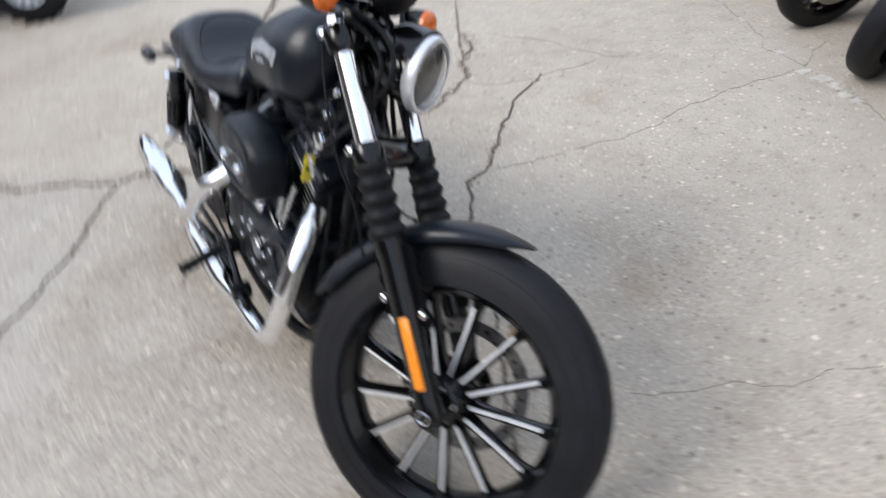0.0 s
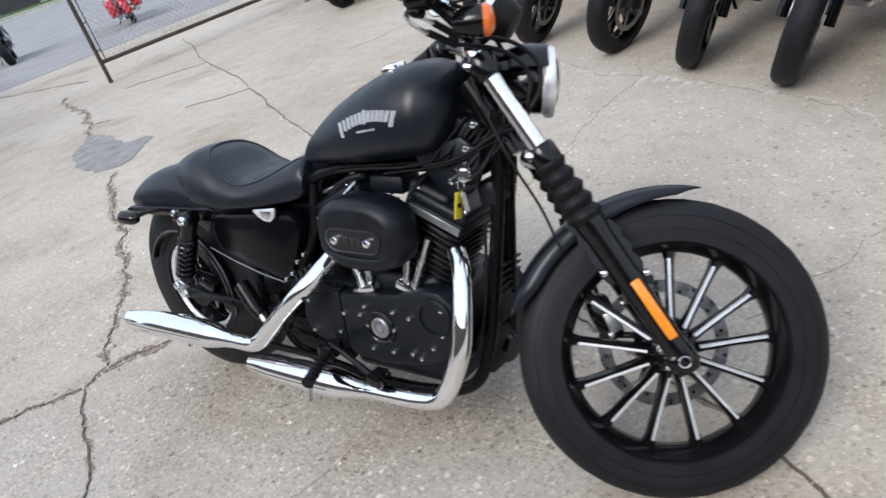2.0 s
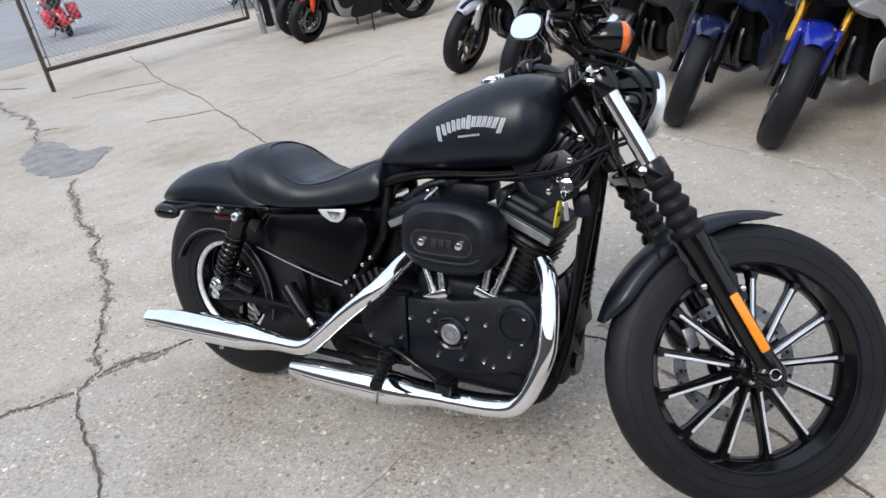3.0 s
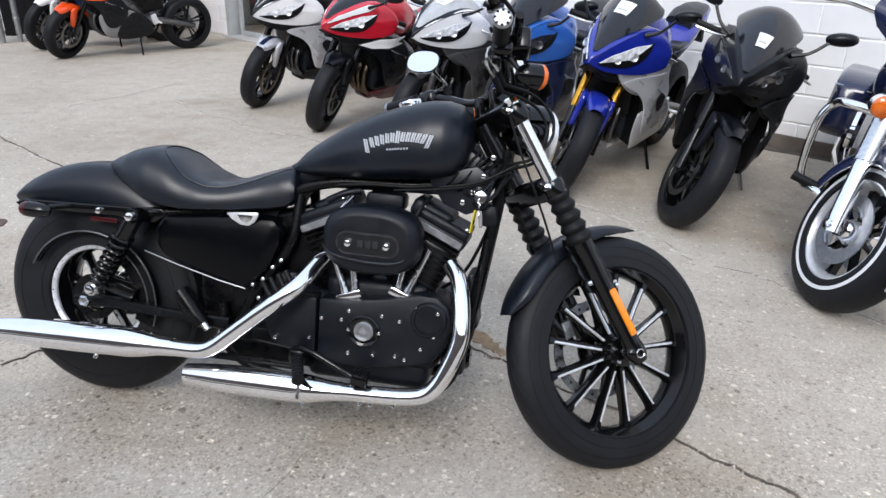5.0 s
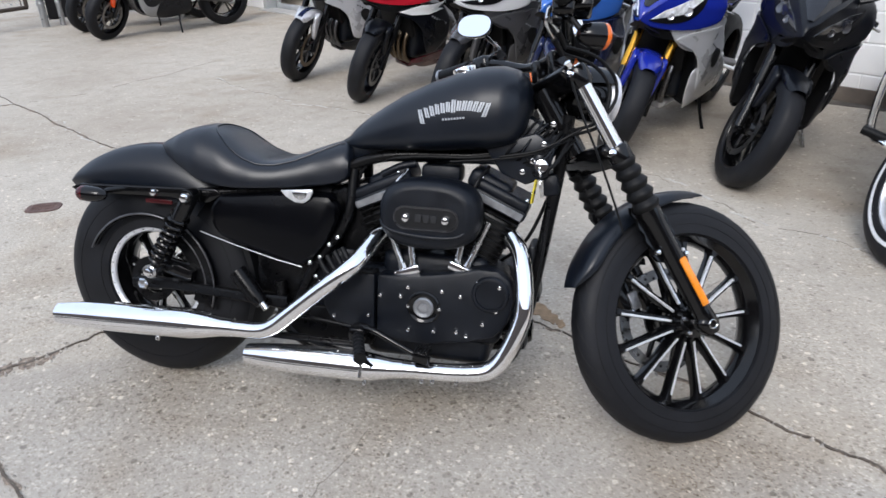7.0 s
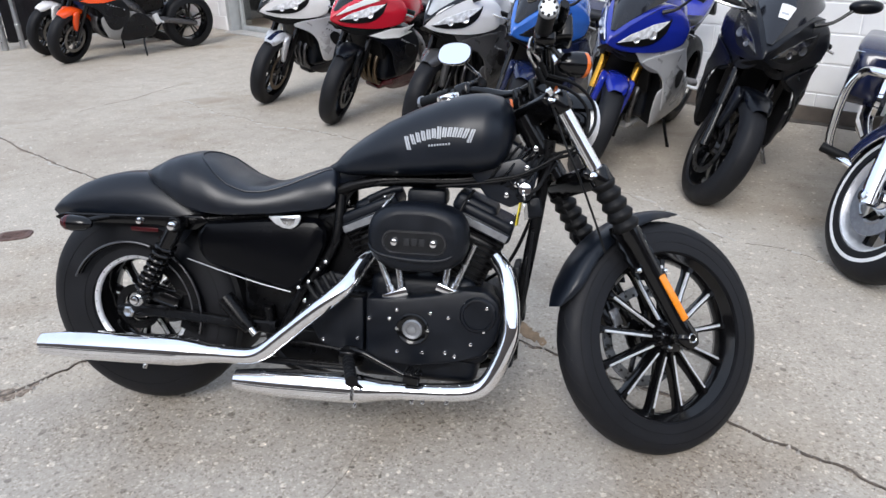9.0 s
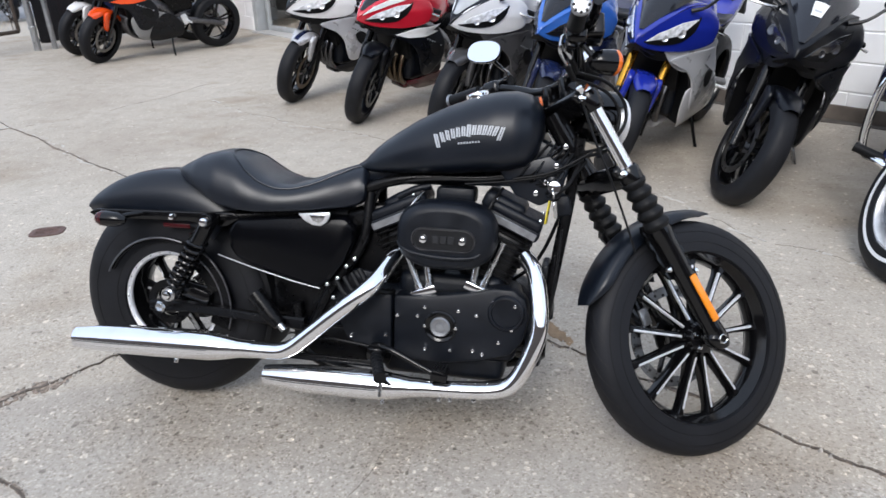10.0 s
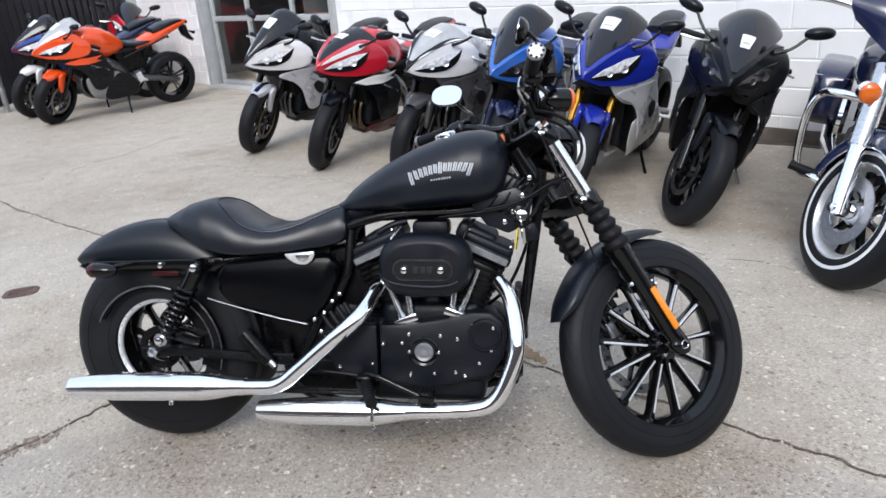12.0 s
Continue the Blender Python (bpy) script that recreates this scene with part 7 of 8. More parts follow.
# ---- dark blue touring motorcycle with whitewall tyres ----
def touring_bike(x, y, heading, label, body, bags_only=False, steer=30, lean=-9, group=""):
    WB = 1.62
    hd = radians(heading)
    base = Matrix.Translation((x - WB * math.cos(hd), y - WB * math.sin(hd), 0.0)) @ Matrix.Rotation(hd, 4, "Z") @ Matrix.Rotation(radians(lean), 4, "X") @ Matrix.Translation((0, 0, 0.012))
    piv = Vector((1.52, 0, 0.5))
    S = Matrix.Translation(piv) @ Matrix.Rotation(radians(steer), 4, Vector((-0.45, 0, 0.893))) @ Matrix.Translation(-piv)
    base = settle(base, S, (WB, 0, 0.325), 0.325, (0, 0, 0.325), 0.325, x, y)
    bike = thing("touring_motorcycle", base, label, "motorcycle", group)
    for c, SS, nm in (((WB, 0, 0.325), S, "front_wheel"), ((0, 0, 0.325), Matrix(), "rear_wheel")):
        m = SS @ wheel_pose(c)
        wheel = new(nm)
        wheel.parent = bike
        bm = bmesh.new()
        closed_lathe(bm, tyre_profile(0.325, 0.215, 0.068, 14) + [(0.208, 0.05), (0.208, -0.05)], m, 56)
        tyre = part("tyre", bm, RUBBER, wheel, "black tyre with a thin white wall stripe", 60)
        for sd in (-1, 1):
            bm = bmesh.new()
            closed_lathe(bm, [(0.243, sd * 0.0655), (0.243, sd * 0.069), (0.258, sd * 0.0685), (0.258, sd * 0.064)], m, 56)
            part("white_wall", bm, P_WHITE, tyre, "white sidewall stripe")
        bm = bmesh.new()
        closed_lathe(bm, [(0.218, 0.06), (0.205, 0.062), (0.185, 0.03), (0.18, -0.03), (0.205, -0.062), (0.218, -0.06), (0.205, 0)], m, 48)
        part("rim", bm, ALLOY, wheel, "polished alloy rim")
        for k in range(9):
            sm = m @ Matrix.Rotation(2 * math.pi * k / 9, 4, "Z")
            bm = bmesh.new()
            skin(bm, [[sm @ Vector((r, a * wd, b * 0.015)) for a, b in ((-1, -1), (1, -1), (1, 1), (-1, 1))] for r, wd in ((0.04, 0.016), (0.12, 0.009), (0.19, 0.014))])
            part("spoke", bm, GLOSS, wheel)
        bm = bmesh.new()
        lathe(bm, [(0.035, -0.075), (0.055, -0.04), (0.055, 0.04), (0.035, 0.075)], m, 24)
        part("hub", bm, CHROME, wheel)
        for sd in (-1, 1):
            bm = bmesh.new()
            closed_lathe(bm, [(0.148, sd * 0.062), (0.148, sd * 0.068), (0.095, sd * 0.068), (0.095, sd * 0.062)], m, 40)
            d = part("brake_disc", bm, COVERGREY, wheel, "bright brake disc")
            for k in range(5):
                sm = m @ Matrix.Rotation(2 * math.pi * k / 5 + 0.2, 4, "Z")
                bm = bmesh.new()
                closed_pts = [sm @ Vector((0.075 * math.cos(a) + 0.02, 0.075 * math.sin(a), sd * 0.066)) for a in np.linspace(-0.5, 0.6, 7)]
                tube(bm, closed_pts, 0.008, 8)
                part("disc_arm", bm, COVERGREY, d)
        bm = bmesh.new()
        if nm == "front_wheel":
            arch(bm, (c[0], c[2]), 0.366, 172, 5, lambda u: 0.09, lambda u: 0.1 - 0.07 * max(0, (u - 0.55) / 0.45), flare=0.06, S=SS, na=36, ns=14)
        else:
            arch(bm, (c[0], c[2]), 0.38, 190, 40, lambda u: 0.1, lambda u: 0.1, S=SS, na=36, ns=14)
        fen = part("fender", bm, body, bike, "", 50)
        bm = bmesh.new()
        rows = []
        for u in np.linspace(0, 1, 30):
            a = radians(172 + (75 - 172) * u)
            rows.append(SS @ Vector((c[0] + 0.268 * math.cos(a), -0.09, c[2] + 0.268 * math.sin(a))))
        tube(bm, rows, 0.004, 8)
        part("fender_trim", bm, CHROME, fen, "chrome fender edge")
        if nm == "front_wheel":
            bm = bmesh.new()
            rbox(bm, (0.012, 0.19, 0.06), SS @ pose(c[0] + 0.426, 0, c[2] + 0.02, 0, -8, 0), 0.005)
            part("fender_tip", bm, STEEL, fen, "bright steel fender tip")
    for sd in (-1, 1):
        bm = bmesh.new()
        tube(bm, [S @ Vector((1.645, sd * 0.115, 0.30)), S @ Vector((1.61, sd * 0.115, 0.36)), S @ Vector((1.5, sd * 0.115, 0.6))], [0.03, 0.035, 0.034], 18)
        part("fork_slider", bm, CHROME, bike, "polished fork slider")
        bm = bmesh.new()
        tube(bm, [S @ Vector((1.515, sd * 0.115, 0.57)), S @ Vector((1.38, sd * 0.115, 0.88))], 0.043, 18)
        part("fork_cover", bm, STEEL if body is P_NAVY else body, bike, "smooth fork cover")
        bm = bmesh.new()
        lathe(bm, [(0.014, 0), (0.022, 0.004), (0.022, 0.02), (0.0005, 0.024)], S @ axis((1.63, sd * 0.13, 0.325), (0, sd, 0)), 16)
        part("axle_cap", bm, CHROME, bike)
        bm = bmesh.new()
        tube(bm, [(1.24, sd * 0.06, 0.72), (1.19, sd * 0.22, 0.72), (1.11, sd * 0.28, 0.69), (1.1, sd * 0.318, 0.6), (1.1, sd * 0.312, 0.38), (1.11, sd * 0.275, 0.3), (1.17, sd * 0.2, 0.3), (1.2, sd * 0.1, 0.25)], 0.0185, 16, 6)
        part("engine_guard", bm, CHROME, bike, "chrome engine guard bar")
        bm = bmesh.new()
        tube(bm, [(1.12, sd * 0.33, 0.33), (1.14, sd * 0.19, 0.31)], 0.022, 12)
        part("highway_peg", bm, SOFT, bike)
        sig = new("turn_signal")
        sig.parent = bike
        bm = bmesh.new()
        lathe(bm, [(0.02, -0.05), (0.04, -0.035), (0.044, 0.0)], S @ axis((1.47, sd * 0.175, 0.77), (1, 0, 0)), 20)
        part("housing", bm, CHROME, sig)
        bm = bmesh.new()
        lathe(bm, [(0.043, 0.0), (0.042, 0.012), (0.03, 0.024), (0.0005, 0.028)], S @ axis((1.47, sd * 0.175, 0.77), (1, 0, 0)), 20)
        part("lens", bm, AMBER, sig, "amber lens")
        bm = bmesh.new()
        rr = [(-0.42, 0.62, 0.34, 0.07), (-0.36, 0.66, 0.3, 0.1), (-0.1, 0.66, 0.29, 0.11), (0.12, 0.64, 0.32, 0.1), (0.18, 0.6, 0.38, 0.07)]
        skin(bm, [[Vector((px, sd * 0.27 + w * math.copysign(abs(math.cos(a)) ** 0.3, math.cos(a)), (zt + zb) / 2 + (zt - zb) / 2 * math.copysign(abs(math.sin(a)) ** 0.3, math.sin(a)))) for a in [2 * math.pi * k / 24 for k in range(24)]] for px, zt, zb, w in rr])
        bag = part("saddlebag", bm, body, bike, "hard saddlebag", 60)
        bm = bmesh.new()
        rbox(bm, (0.52, 0.2, 0.006), pose(-0.1, sd * 0.27, 0.6, 0, -2, 0), 0.002, 1)
        part("bag_trim", bm, CHROME, bag)
        bm = bmesh.new()
        tube(bm, [(0.5, sd * 0.16, 0.24), (0.2, sd * 0.2, 0.24), (-0.4, sd * 0.22, 0.27)], [0.03, 0.045, 0.045], 16)
        part("exhaust_pipe", bm, CHROME, bike)
        bm = bmesh.new()
        tube(bm, [(1.25, sd * 0.05, 0.85), (1.28, sd * 0.06, 0.6), (1.24, sd * 0.1, 0.24), (1.1, sd * 0.12, 0.18), (0.6, sd * 0.12, 0.2)], 0.018, 10, 4)
        part("frame_tube", bm, GLOSS, bike)
        bm = bmesh.new()
        tube(bm, [S @ Vector((1.33, 0, 1.0)), S @ Vector((1.28, sd * 0.15, 1.04)), S @ Vector((1.15, sd * 0.35, 1.03)), S @ Vector((1.05, sd * 0.42, 1.0))], 0.014, 10, 4)
        part("handlebar", bm, CHROME, bike)
    bm = bmesh.new()
    rows = [[(1.40, -0.36, 1.0), (1.52, -0.2, 0.92), (1.58, 0, 0.88), (1.52, 0.2, 0.92), (1.40, 0.36, 1.0)], [(1.38, -0.40, 1.06), (1.50, -0.24, 1.06), (1.58, 0, 1.04), (1.50, 0.24, 1.06), (1.38, 0.40, 1.06)],
            [(1.33, -0.33, 1.16), (1.42, -0.2, 1.2), (1.48, 0, 1.22), (1.42, 0.2, 1.2), (1.33, 0.33, 1.16)]]
    patch_surface(bm, rows, 20, 12, 0.02, m=S)
    part("batwing_fairing", bm, body, bike, "broad handlebar fairing")
    bm = bmesh.new()
    patch_surface(bm, [[(1.34, -0.3, 1.17), (1.45, 0, 1.22), (1.34, 0.3, 1.17)], [(1.27, -0.28, 1.3), (1.37, 0, 1.33), (1.27, 0.28, 1.3)], [(1.2, -0.2, 1.42), (1.29, 0, 1.45), (1.2, 0.2, 1.42)]], 14, 8, 0.004, m=S)
    part("windshield", bm, SMOKE, bike)
    bm = bmesh.new()
    lathe(bm, [(0.05, -0.06), (0.095, -0.02), (0.1, 0.0), (0.092, 0.01), (0.085, 0.004), (0.06, 0.02), (0.0005, 0.028)], S @ axis((1.57, 0, 0.97), (1, 0, 0)), 28)
    part("headlamp", bm, REFLECTOR, bike)
    bm = bmesh.new()
    tt = [(0.62, 0.80, 0.74, 0.05), (0.7, 0.86, 0.70, 0.13), (0.9, 0.94, 0.68, 0.18), (1.1, 0.97, 0.72, 0.17), (1.22, 0.95, 0.8, 0.1)]
    skin(bm, [[Vector((px, w * math.copysign(abs(math.cos(a)) ** 0.75, math.cos(a)), (zt + zb) / 2 + (zt - zb) / 2 * math.copysign(abs(math.sin(a)) ** 0.8, math.sin(a)))) for a in [2 * math.pi * k / 28 for k in range(28)]] for px, zt, zb, w in tt])
    part("fuel_tank", bm, body, bike, "", 60)
    bm = bmesh.new()
    tt = [(-0.3, 0.86, 0.70, 0.13), (-0.1, 0.86, 0.68, 0.16), (0.2, 0.80, 0.66, 0.17), (0.45, 0.76, 0.66, 0.17), (0.62, 0.80, 0.68, 0.11)]
    skin(bm, [[Vector((px, w * math.copysign(abs(math.cos(a)) ** 0.6, math.cos(a)), (zt + zb) / 2 + (zt - zb) / 2 * math.copysign(abs(math.sin(a)) ** 0.6, math.sin(a)))) for a in [2 * math.pi * k / 24 for k in range(24)]] for px, zt, zb, w in tt])
    part("seat", bm, VINYL, bike, "", 60)
    bm = bmesh.new()
    rbox(bm, (0.5, 0.26, 0.26), pose(0.88, 0, 0.35), 0.05, 3)
    part("crankcase", bm, WRINKLE, bike)
    for px, an in ((0.78, -22), (1.0, 22)):
        bm = bmesh.new()
        for k in range(9):
            rbox(bm, (0.15, 0.17, 0.008), pose(px, 0, 0.45, 0, an, 0) @ pose(0, 0, 0.03 + 0.022 * k), 0.002, 1)
        rbox(bm, (0.11, 0.12, 0.24), pose(px, 0, 0.45, 0, an, 0) @ pose(0, 0, 0.12), 0.02)
        part("cylinder", bm, DARKALLOY, bike)
    bm = bmesh.new()
    lathe(bm, [(0.08, 0), (0.09, 0.02), (0.085, 0.04), (0.0005, 0.045)], axis((0.88, -0.15, 0.55), (0, -1, 0)), 28)
    part("air_cleaner", bm, CHROME, bike)
    bm = bmesh.new()
    tube(bm, [(0.7, 0.13, 0.25), (0.72, 0.25, 0.1), (0.73, 0.3, 0.3 * math.tan(radians(-lean)) - 0.01)], 0.012, 10)
    part("side_stand", bm, GLOSS, bike)
    if bags_only:
        bm = bmesh.new()
        rbox(bm, (0.36, 0.5, 0.28), pose(-0.38, 0, 1.0), 0.06, 3)
        part("top_case", bm, body, bike, "hard top case")
        bm = bmesh.new()
        rbox(bm, (0.02, 0.3, 0.06), pose(-0.565, 0, 0.95), 0.008)
        part("tail_lamp", bm, REDLENS, bike)
    return bike


touring_bike(2.435, 0.995, -114.5, "dark blue touring motorcycle with whitewall tyres and chrome guard", P_NAVY, steer=34)
touring_bike(-14.6, 9.6, 150, "red touring motorcycle with saddlebags outside the fence", P_RED, True, 5)
touring_bike(-10.6, 11.2, 150, "dark touring motorcycle parked outside the fence", P_BLACK, False, 5)

# ---- white painted block building along the row of motorcycles ----
BLOCKPAINT = material("white_painted_block", (0.9, 0.9, 0.9), 0.6, var=0.07, scale=3, bump=0.35, bump_scale=140, rough_var=0.08)
MORTAR = material("white_painted_mortar", (0.86, 0.865, 0.87), 0.7, var=0.1, scale=6, bump=0.3, bump_scale=120)
GREYTRIM = material("grey_painted_steel", (0.42, 0.44, 0.45), 0.4, var=0.1, scale=8, bump=0.05)
DARKROOM = material("dark_interior", (0.06, 0.06, 0.065), 0.7, var=0.3, scale=3)
GALV = material("galvanised_steel", (0.42, 0.43, 0.44), 0.38, 0.85, var=0.2, scale=12, rough_var=0.12)
RUSTY = material("rusty_painted_steel", (0.06, 0.045, 0.035), 0.65, 0.2, var=0.4, scale=14, bump=0.3, bump_scale=120)
WOOD = material("grey_weathered_timber", (0.22, 0.19, 0.16), 0.8, var=0.3, scale=10, bump=0.5, bump_scale=80)
GRASS = material("lawn_grass", (0.075, 0.13, 0.03), 0.9, var=0.5, scale=1.5, bump=0.8, bump_scale=20)
ASPHALT = material("pale_worn_asphalt", (0.26, 0.258, 0.258), 0.9, var=0.15, scale=1.2, bump=0.4, bump_scale=60)
FOOTING = material("stained_footing", (0.16, 0.135, 0.115), 0.9, var=0.5, scale=4, bump=0.5, bump_scale=60)
DARKMESH = material("dark_brown_coated_wire", (0.022, 0.013, 0.011), 0.6, var=0.3, scale=12)
STREAK = material("rust_stained_concrete", (0.36, 0.25, 0.16), 0.9, var=0.3, scale=9)
KERB = material("kerb_concrete", (0.45, 0.44, 0.42), 0.85, var=0.15, scale=3)
SIDING = material("cream_siding", (0.55, 0.52, 0.46), 0.7, var=0.1, scale=2)
ROOFING = material("brown_shingle_roof", (0.1, 0.085, 0.08), 0.9, var=0.3, scale=2)
LEAF = material("tree_leaves", (0.05, 0.09, 0.022), 0.6, var=0.5, scale=4)
BARK = material("tree_bark", (0.1, 0.08, 0.06), 0.9, var=0.4, scale=8, bump=0.6, bump_scale=40)
WIN = material("dark_window_glass", (0.03, 0.035, 0.04), 0.06, coat=0.5)
SLAT = material("dark_privacy_slat", (0.011, 0.011, 0.014), 0.55, var=0.4, scale=9, bump=0.3, bump_scale=40)
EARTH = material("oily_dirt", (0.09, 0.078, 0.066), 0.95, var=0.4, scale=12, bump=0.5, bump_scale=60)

CLOSING = material("dark_closing_wall", (0.11, 0.085, 0.07), 0.85, var=0.3, scale=4, bump=0.4, bump_scale=30)
WA = Vector((3.2, 3.35, 0))
WD = Vector((-0.793, 0.609, 0)).normalized()
WN = Vector((-0.609, -0.793, 0)).normalized()


def wall_pose(s, out=0.0, z=0.0):
    """A pose on the wall's face: x along it, y away from the yard, z up."""
    m = Matrix([[WD.x, -WN.x, 0, 0], [WD.y, -WN.y, 0, 0], [0, 0, 1, 0], [0, 0, 0, 1]])
    return Matrix.Translation(WA + WD * s + WN * out + Vector((0, 0, z))) @ m


OPEN0, OPEN1, WEND, WBEG, WTOP, OTOP = 5.3, 8.5, 10.5, -6.0, 3.2, 2.6
bm = bmesh.new()
for s0, s1, z0, z1 in ((WBEG, OPEN0, 0, WTOP), (OPEN1, WEND, 0, WTOP), (OPEN0, OPEN1, OTOP, WTOP)):
    rbox(bm, (s1 - s0, 0.19, z1 - z0), wall_pose((s0 + s1) / 2, -0.105, (z0 + z1) / 2), 0)
wall = part("wall_north", bm, MORTAR)
tagged(wall, "white painted concrete block wall", "wall", kind="structure")
bm = bmesh.new()
rbox(bm, (WEND - WBEG, 8.0, 0.2), wall_pose((WEND + WBEG) / 2, -4.1, WTOP + 0.1), 0)
tagged(part("roof_slab", bm, GREYTRIM), "flat grey roof of the block building", "roof", kind="structure")
bm = bmesh.new()
for s, o, sx, sy in ((WEND - 0.1, -4.2, 0.2, 8.0), (WBEG + 0.1, -4.2, 0.2, 8.0), ((WEND + WBEG) / 2, -8.1, WEND - WBEG, 0.2)):
    rbox(bm, (sx, sy, WTOP), wall_pose(s, o, WTOP / 2), 0)
tagged(part("wall_rear", bm, MORTAR), "white painted block walls of the building", "wall", kind="structure")

# open workshop bay: frame, glazing bars, floor and shelves inside
bay = thing("bay_door", wall_pose(0), "glazed grey steel bay door in the white wall, dark inside", "door", kind="structure")
for s in (OPEN0 + 0.05, OPEN1 - 0.05):
    bm = bmesh.new()
    rbox(bm, (0.1, 0.24, OTOP), Matrix.Translation((s, 0.09, OTOP / 2)), 0.006)
    part("jamb", bm, GREYTRIM, bay)
bm = bmesh.new()
rbox(bm, (OPEN1 - OPEN0 - 0.2, 0.22, 0.1), Matrix.Translation(((OPEN0 + OPEN1) / 2, 0.09, OTOP - 0.05)), 0.006)
part("lintel", bm, GREYTRIM, bay)
for s in (OPEN0 + 0.16, 6.35, 7.4, OPEN1 - 0.16):
    bm = bmesh.new()
    rbox(bm, (0.06, 0.05, OTOP - 0.1), Matrix.Translation((s, 0.14, OTOP / 2 - 0.05)), 0.004)
    part("mullion", bm, GREYTRIM, bay)
for z in (0.05, 0.95, 1.75):
    bm = bmesh.new()
    rbox(bm, (OPEN1 - OPEN0 - 0.3, 0.045, 0.07), Matrix.Translation(((OPEN0 + OPEN1) / 2, 0.14, z)), 0.004)
    part("rail", bm, GREYTRIM, bay)
for s in (5.93, 6.87, 7.87):
    bm = bmesh.new()
    rbox(bm, (0.9, 0.006, OTOP - 0.2), Matrix.Translation((s, 0.145, OTOP / 2)), 0)
    pane = part("pane", bm, CLEAR, bay, "clear glass pane")
    pane.visible_shadow = False
bm = bmesh.new()
rbox(bm, (OPEN1 - OPEN0, 0.45, 0.03), Matrix.Translation(((OPEN0 + OPEN1) / 2, 0.1, 0.0)), 0.008)
part("sill", bm, KERB, bay)
bm = bmesh.new()
rbox(bm, (6.0, 0.1, 3.0), wall_pose(7.0, -3.2, 1.5), 0)
rbox(bm, (0.1, 3.0, 3.0), wall_pose(9.6, -1.75, 1.5), 0)
rbox(bm, (0.1, 3.0, 3.0), wall_pose(4.4, -1.75, 1.5), 0)
tagged(part("inner_wall", bm, DARKROOM), "dark walls inside the workshop bay", "wall", kind="structure")
bench = thing("workbench", wall_pose(7.6, -2.2), "grey workbench with shelves seen through the bay door", "workbench")
for z in (0.85, 1.35):
    bm = bmesh.new()
    rbox(bm, (2.0, 0.6, 0.05), Matrix.Translation((0, 0, z)), 0.005)
    part("shelf", bm, GREYTRIM, bench)
for s in (-0.95, 0.95):
    bm = bmesh.new()
    rbox(bm, (0.06, 0.55, 1.4), Matrix.Translation((s, 0, 0.7)), 0.005)
    part("upright", bm, GREYTRIM, bench)
bm = bmesh.new()
rbox(bm, (0.9, 0.5, 0.7), Matrix.Translation((0.2, 0, 0.42)), 0.03)
part("drawer_unit", bm, DARKALLOY, bench)


# ---- chain-link gates and the dark slatted fence ----
def chain_panel(name, a, b, z0, z1, label, frame_mat, wire_mat, pitch=0.075, wire=0.0023, parent_kind="gate", legs=(), r=0.026, middle=None):
    """A framed chain-link panel between two points on the ground."""
    a, b = Vector((*a, 0)), Vector((*b, 0))
    ln = (b - a).length
    ang = math.atan2((b - a).y, (b - a).x)
    g = thing(name, Matrix.Translation(a) @ Matrix.Rotation(ang, 4, "Z"), label, parent_kind)
    for s in (0.0, ln):
        bm = bmesh.new()
        tube(bm, [(s, 0, z0 if s not in legs else 0.0), (s, 0, z1)], r, 12)
        part("upright_tube", bm, frame_mat, g)
    for z in (z0, z1) if middle is None else (z0, middle, z1):
        bm = bmesh.new()
        tube(bm, [(0, 0, z), (ln, 0, z)], r, 12)
        part("rail_tube", bm, frame_mat, g)
    for s in (0.07, ln - 0.07):
        bm = bmesh.new()
        tube(bm, [(s, 0, z0 + 0.03), (s, 0, z1 - 0.03)], 0.007, 8)
        part("tension_bar", bm, frame_mat, g)
        for z in np.arange(z0 + 0.15, z1, 0.35):
            bm = bmesh.new()
            tube(bm, [(0.0 if s < 1 else ln, -0.026, z), (s, -0.012, z)], 0.006, 6)
            part("tie_band", bm, frame_mat, g)
    bm = bmesh.new()
    h = z1 - z0
    n = int((ln + h) / pitch)
    for k in range(n):
        for sgn in (1, -1):
            s0 = k * pitch - h
            pts = []
            for q in range(2):
                ss, zz = s0 + q * h, q * h
                pts.append((ss, zz))
            (sa, za), (sb, zb) = pts
            if sa < 0:
                za, sa = za - sa, 0.0
            if sb > ln:
                zb, sb = zb - (sb - ln), ln
            if zb <= za:
                continue
            if sgn < 0:
                sa, sb = ln - sa, ln - sb
            tube(bm, [(sa, sgn * 0.002, z0 + za), (sb, sgn * 0.002, z0 + zb)], wire, 4)
    ob = part("wire_mesh", bm, wire_mat, g, "diamond wire mesh")
    ob["kind"] = "stuff"
    return g


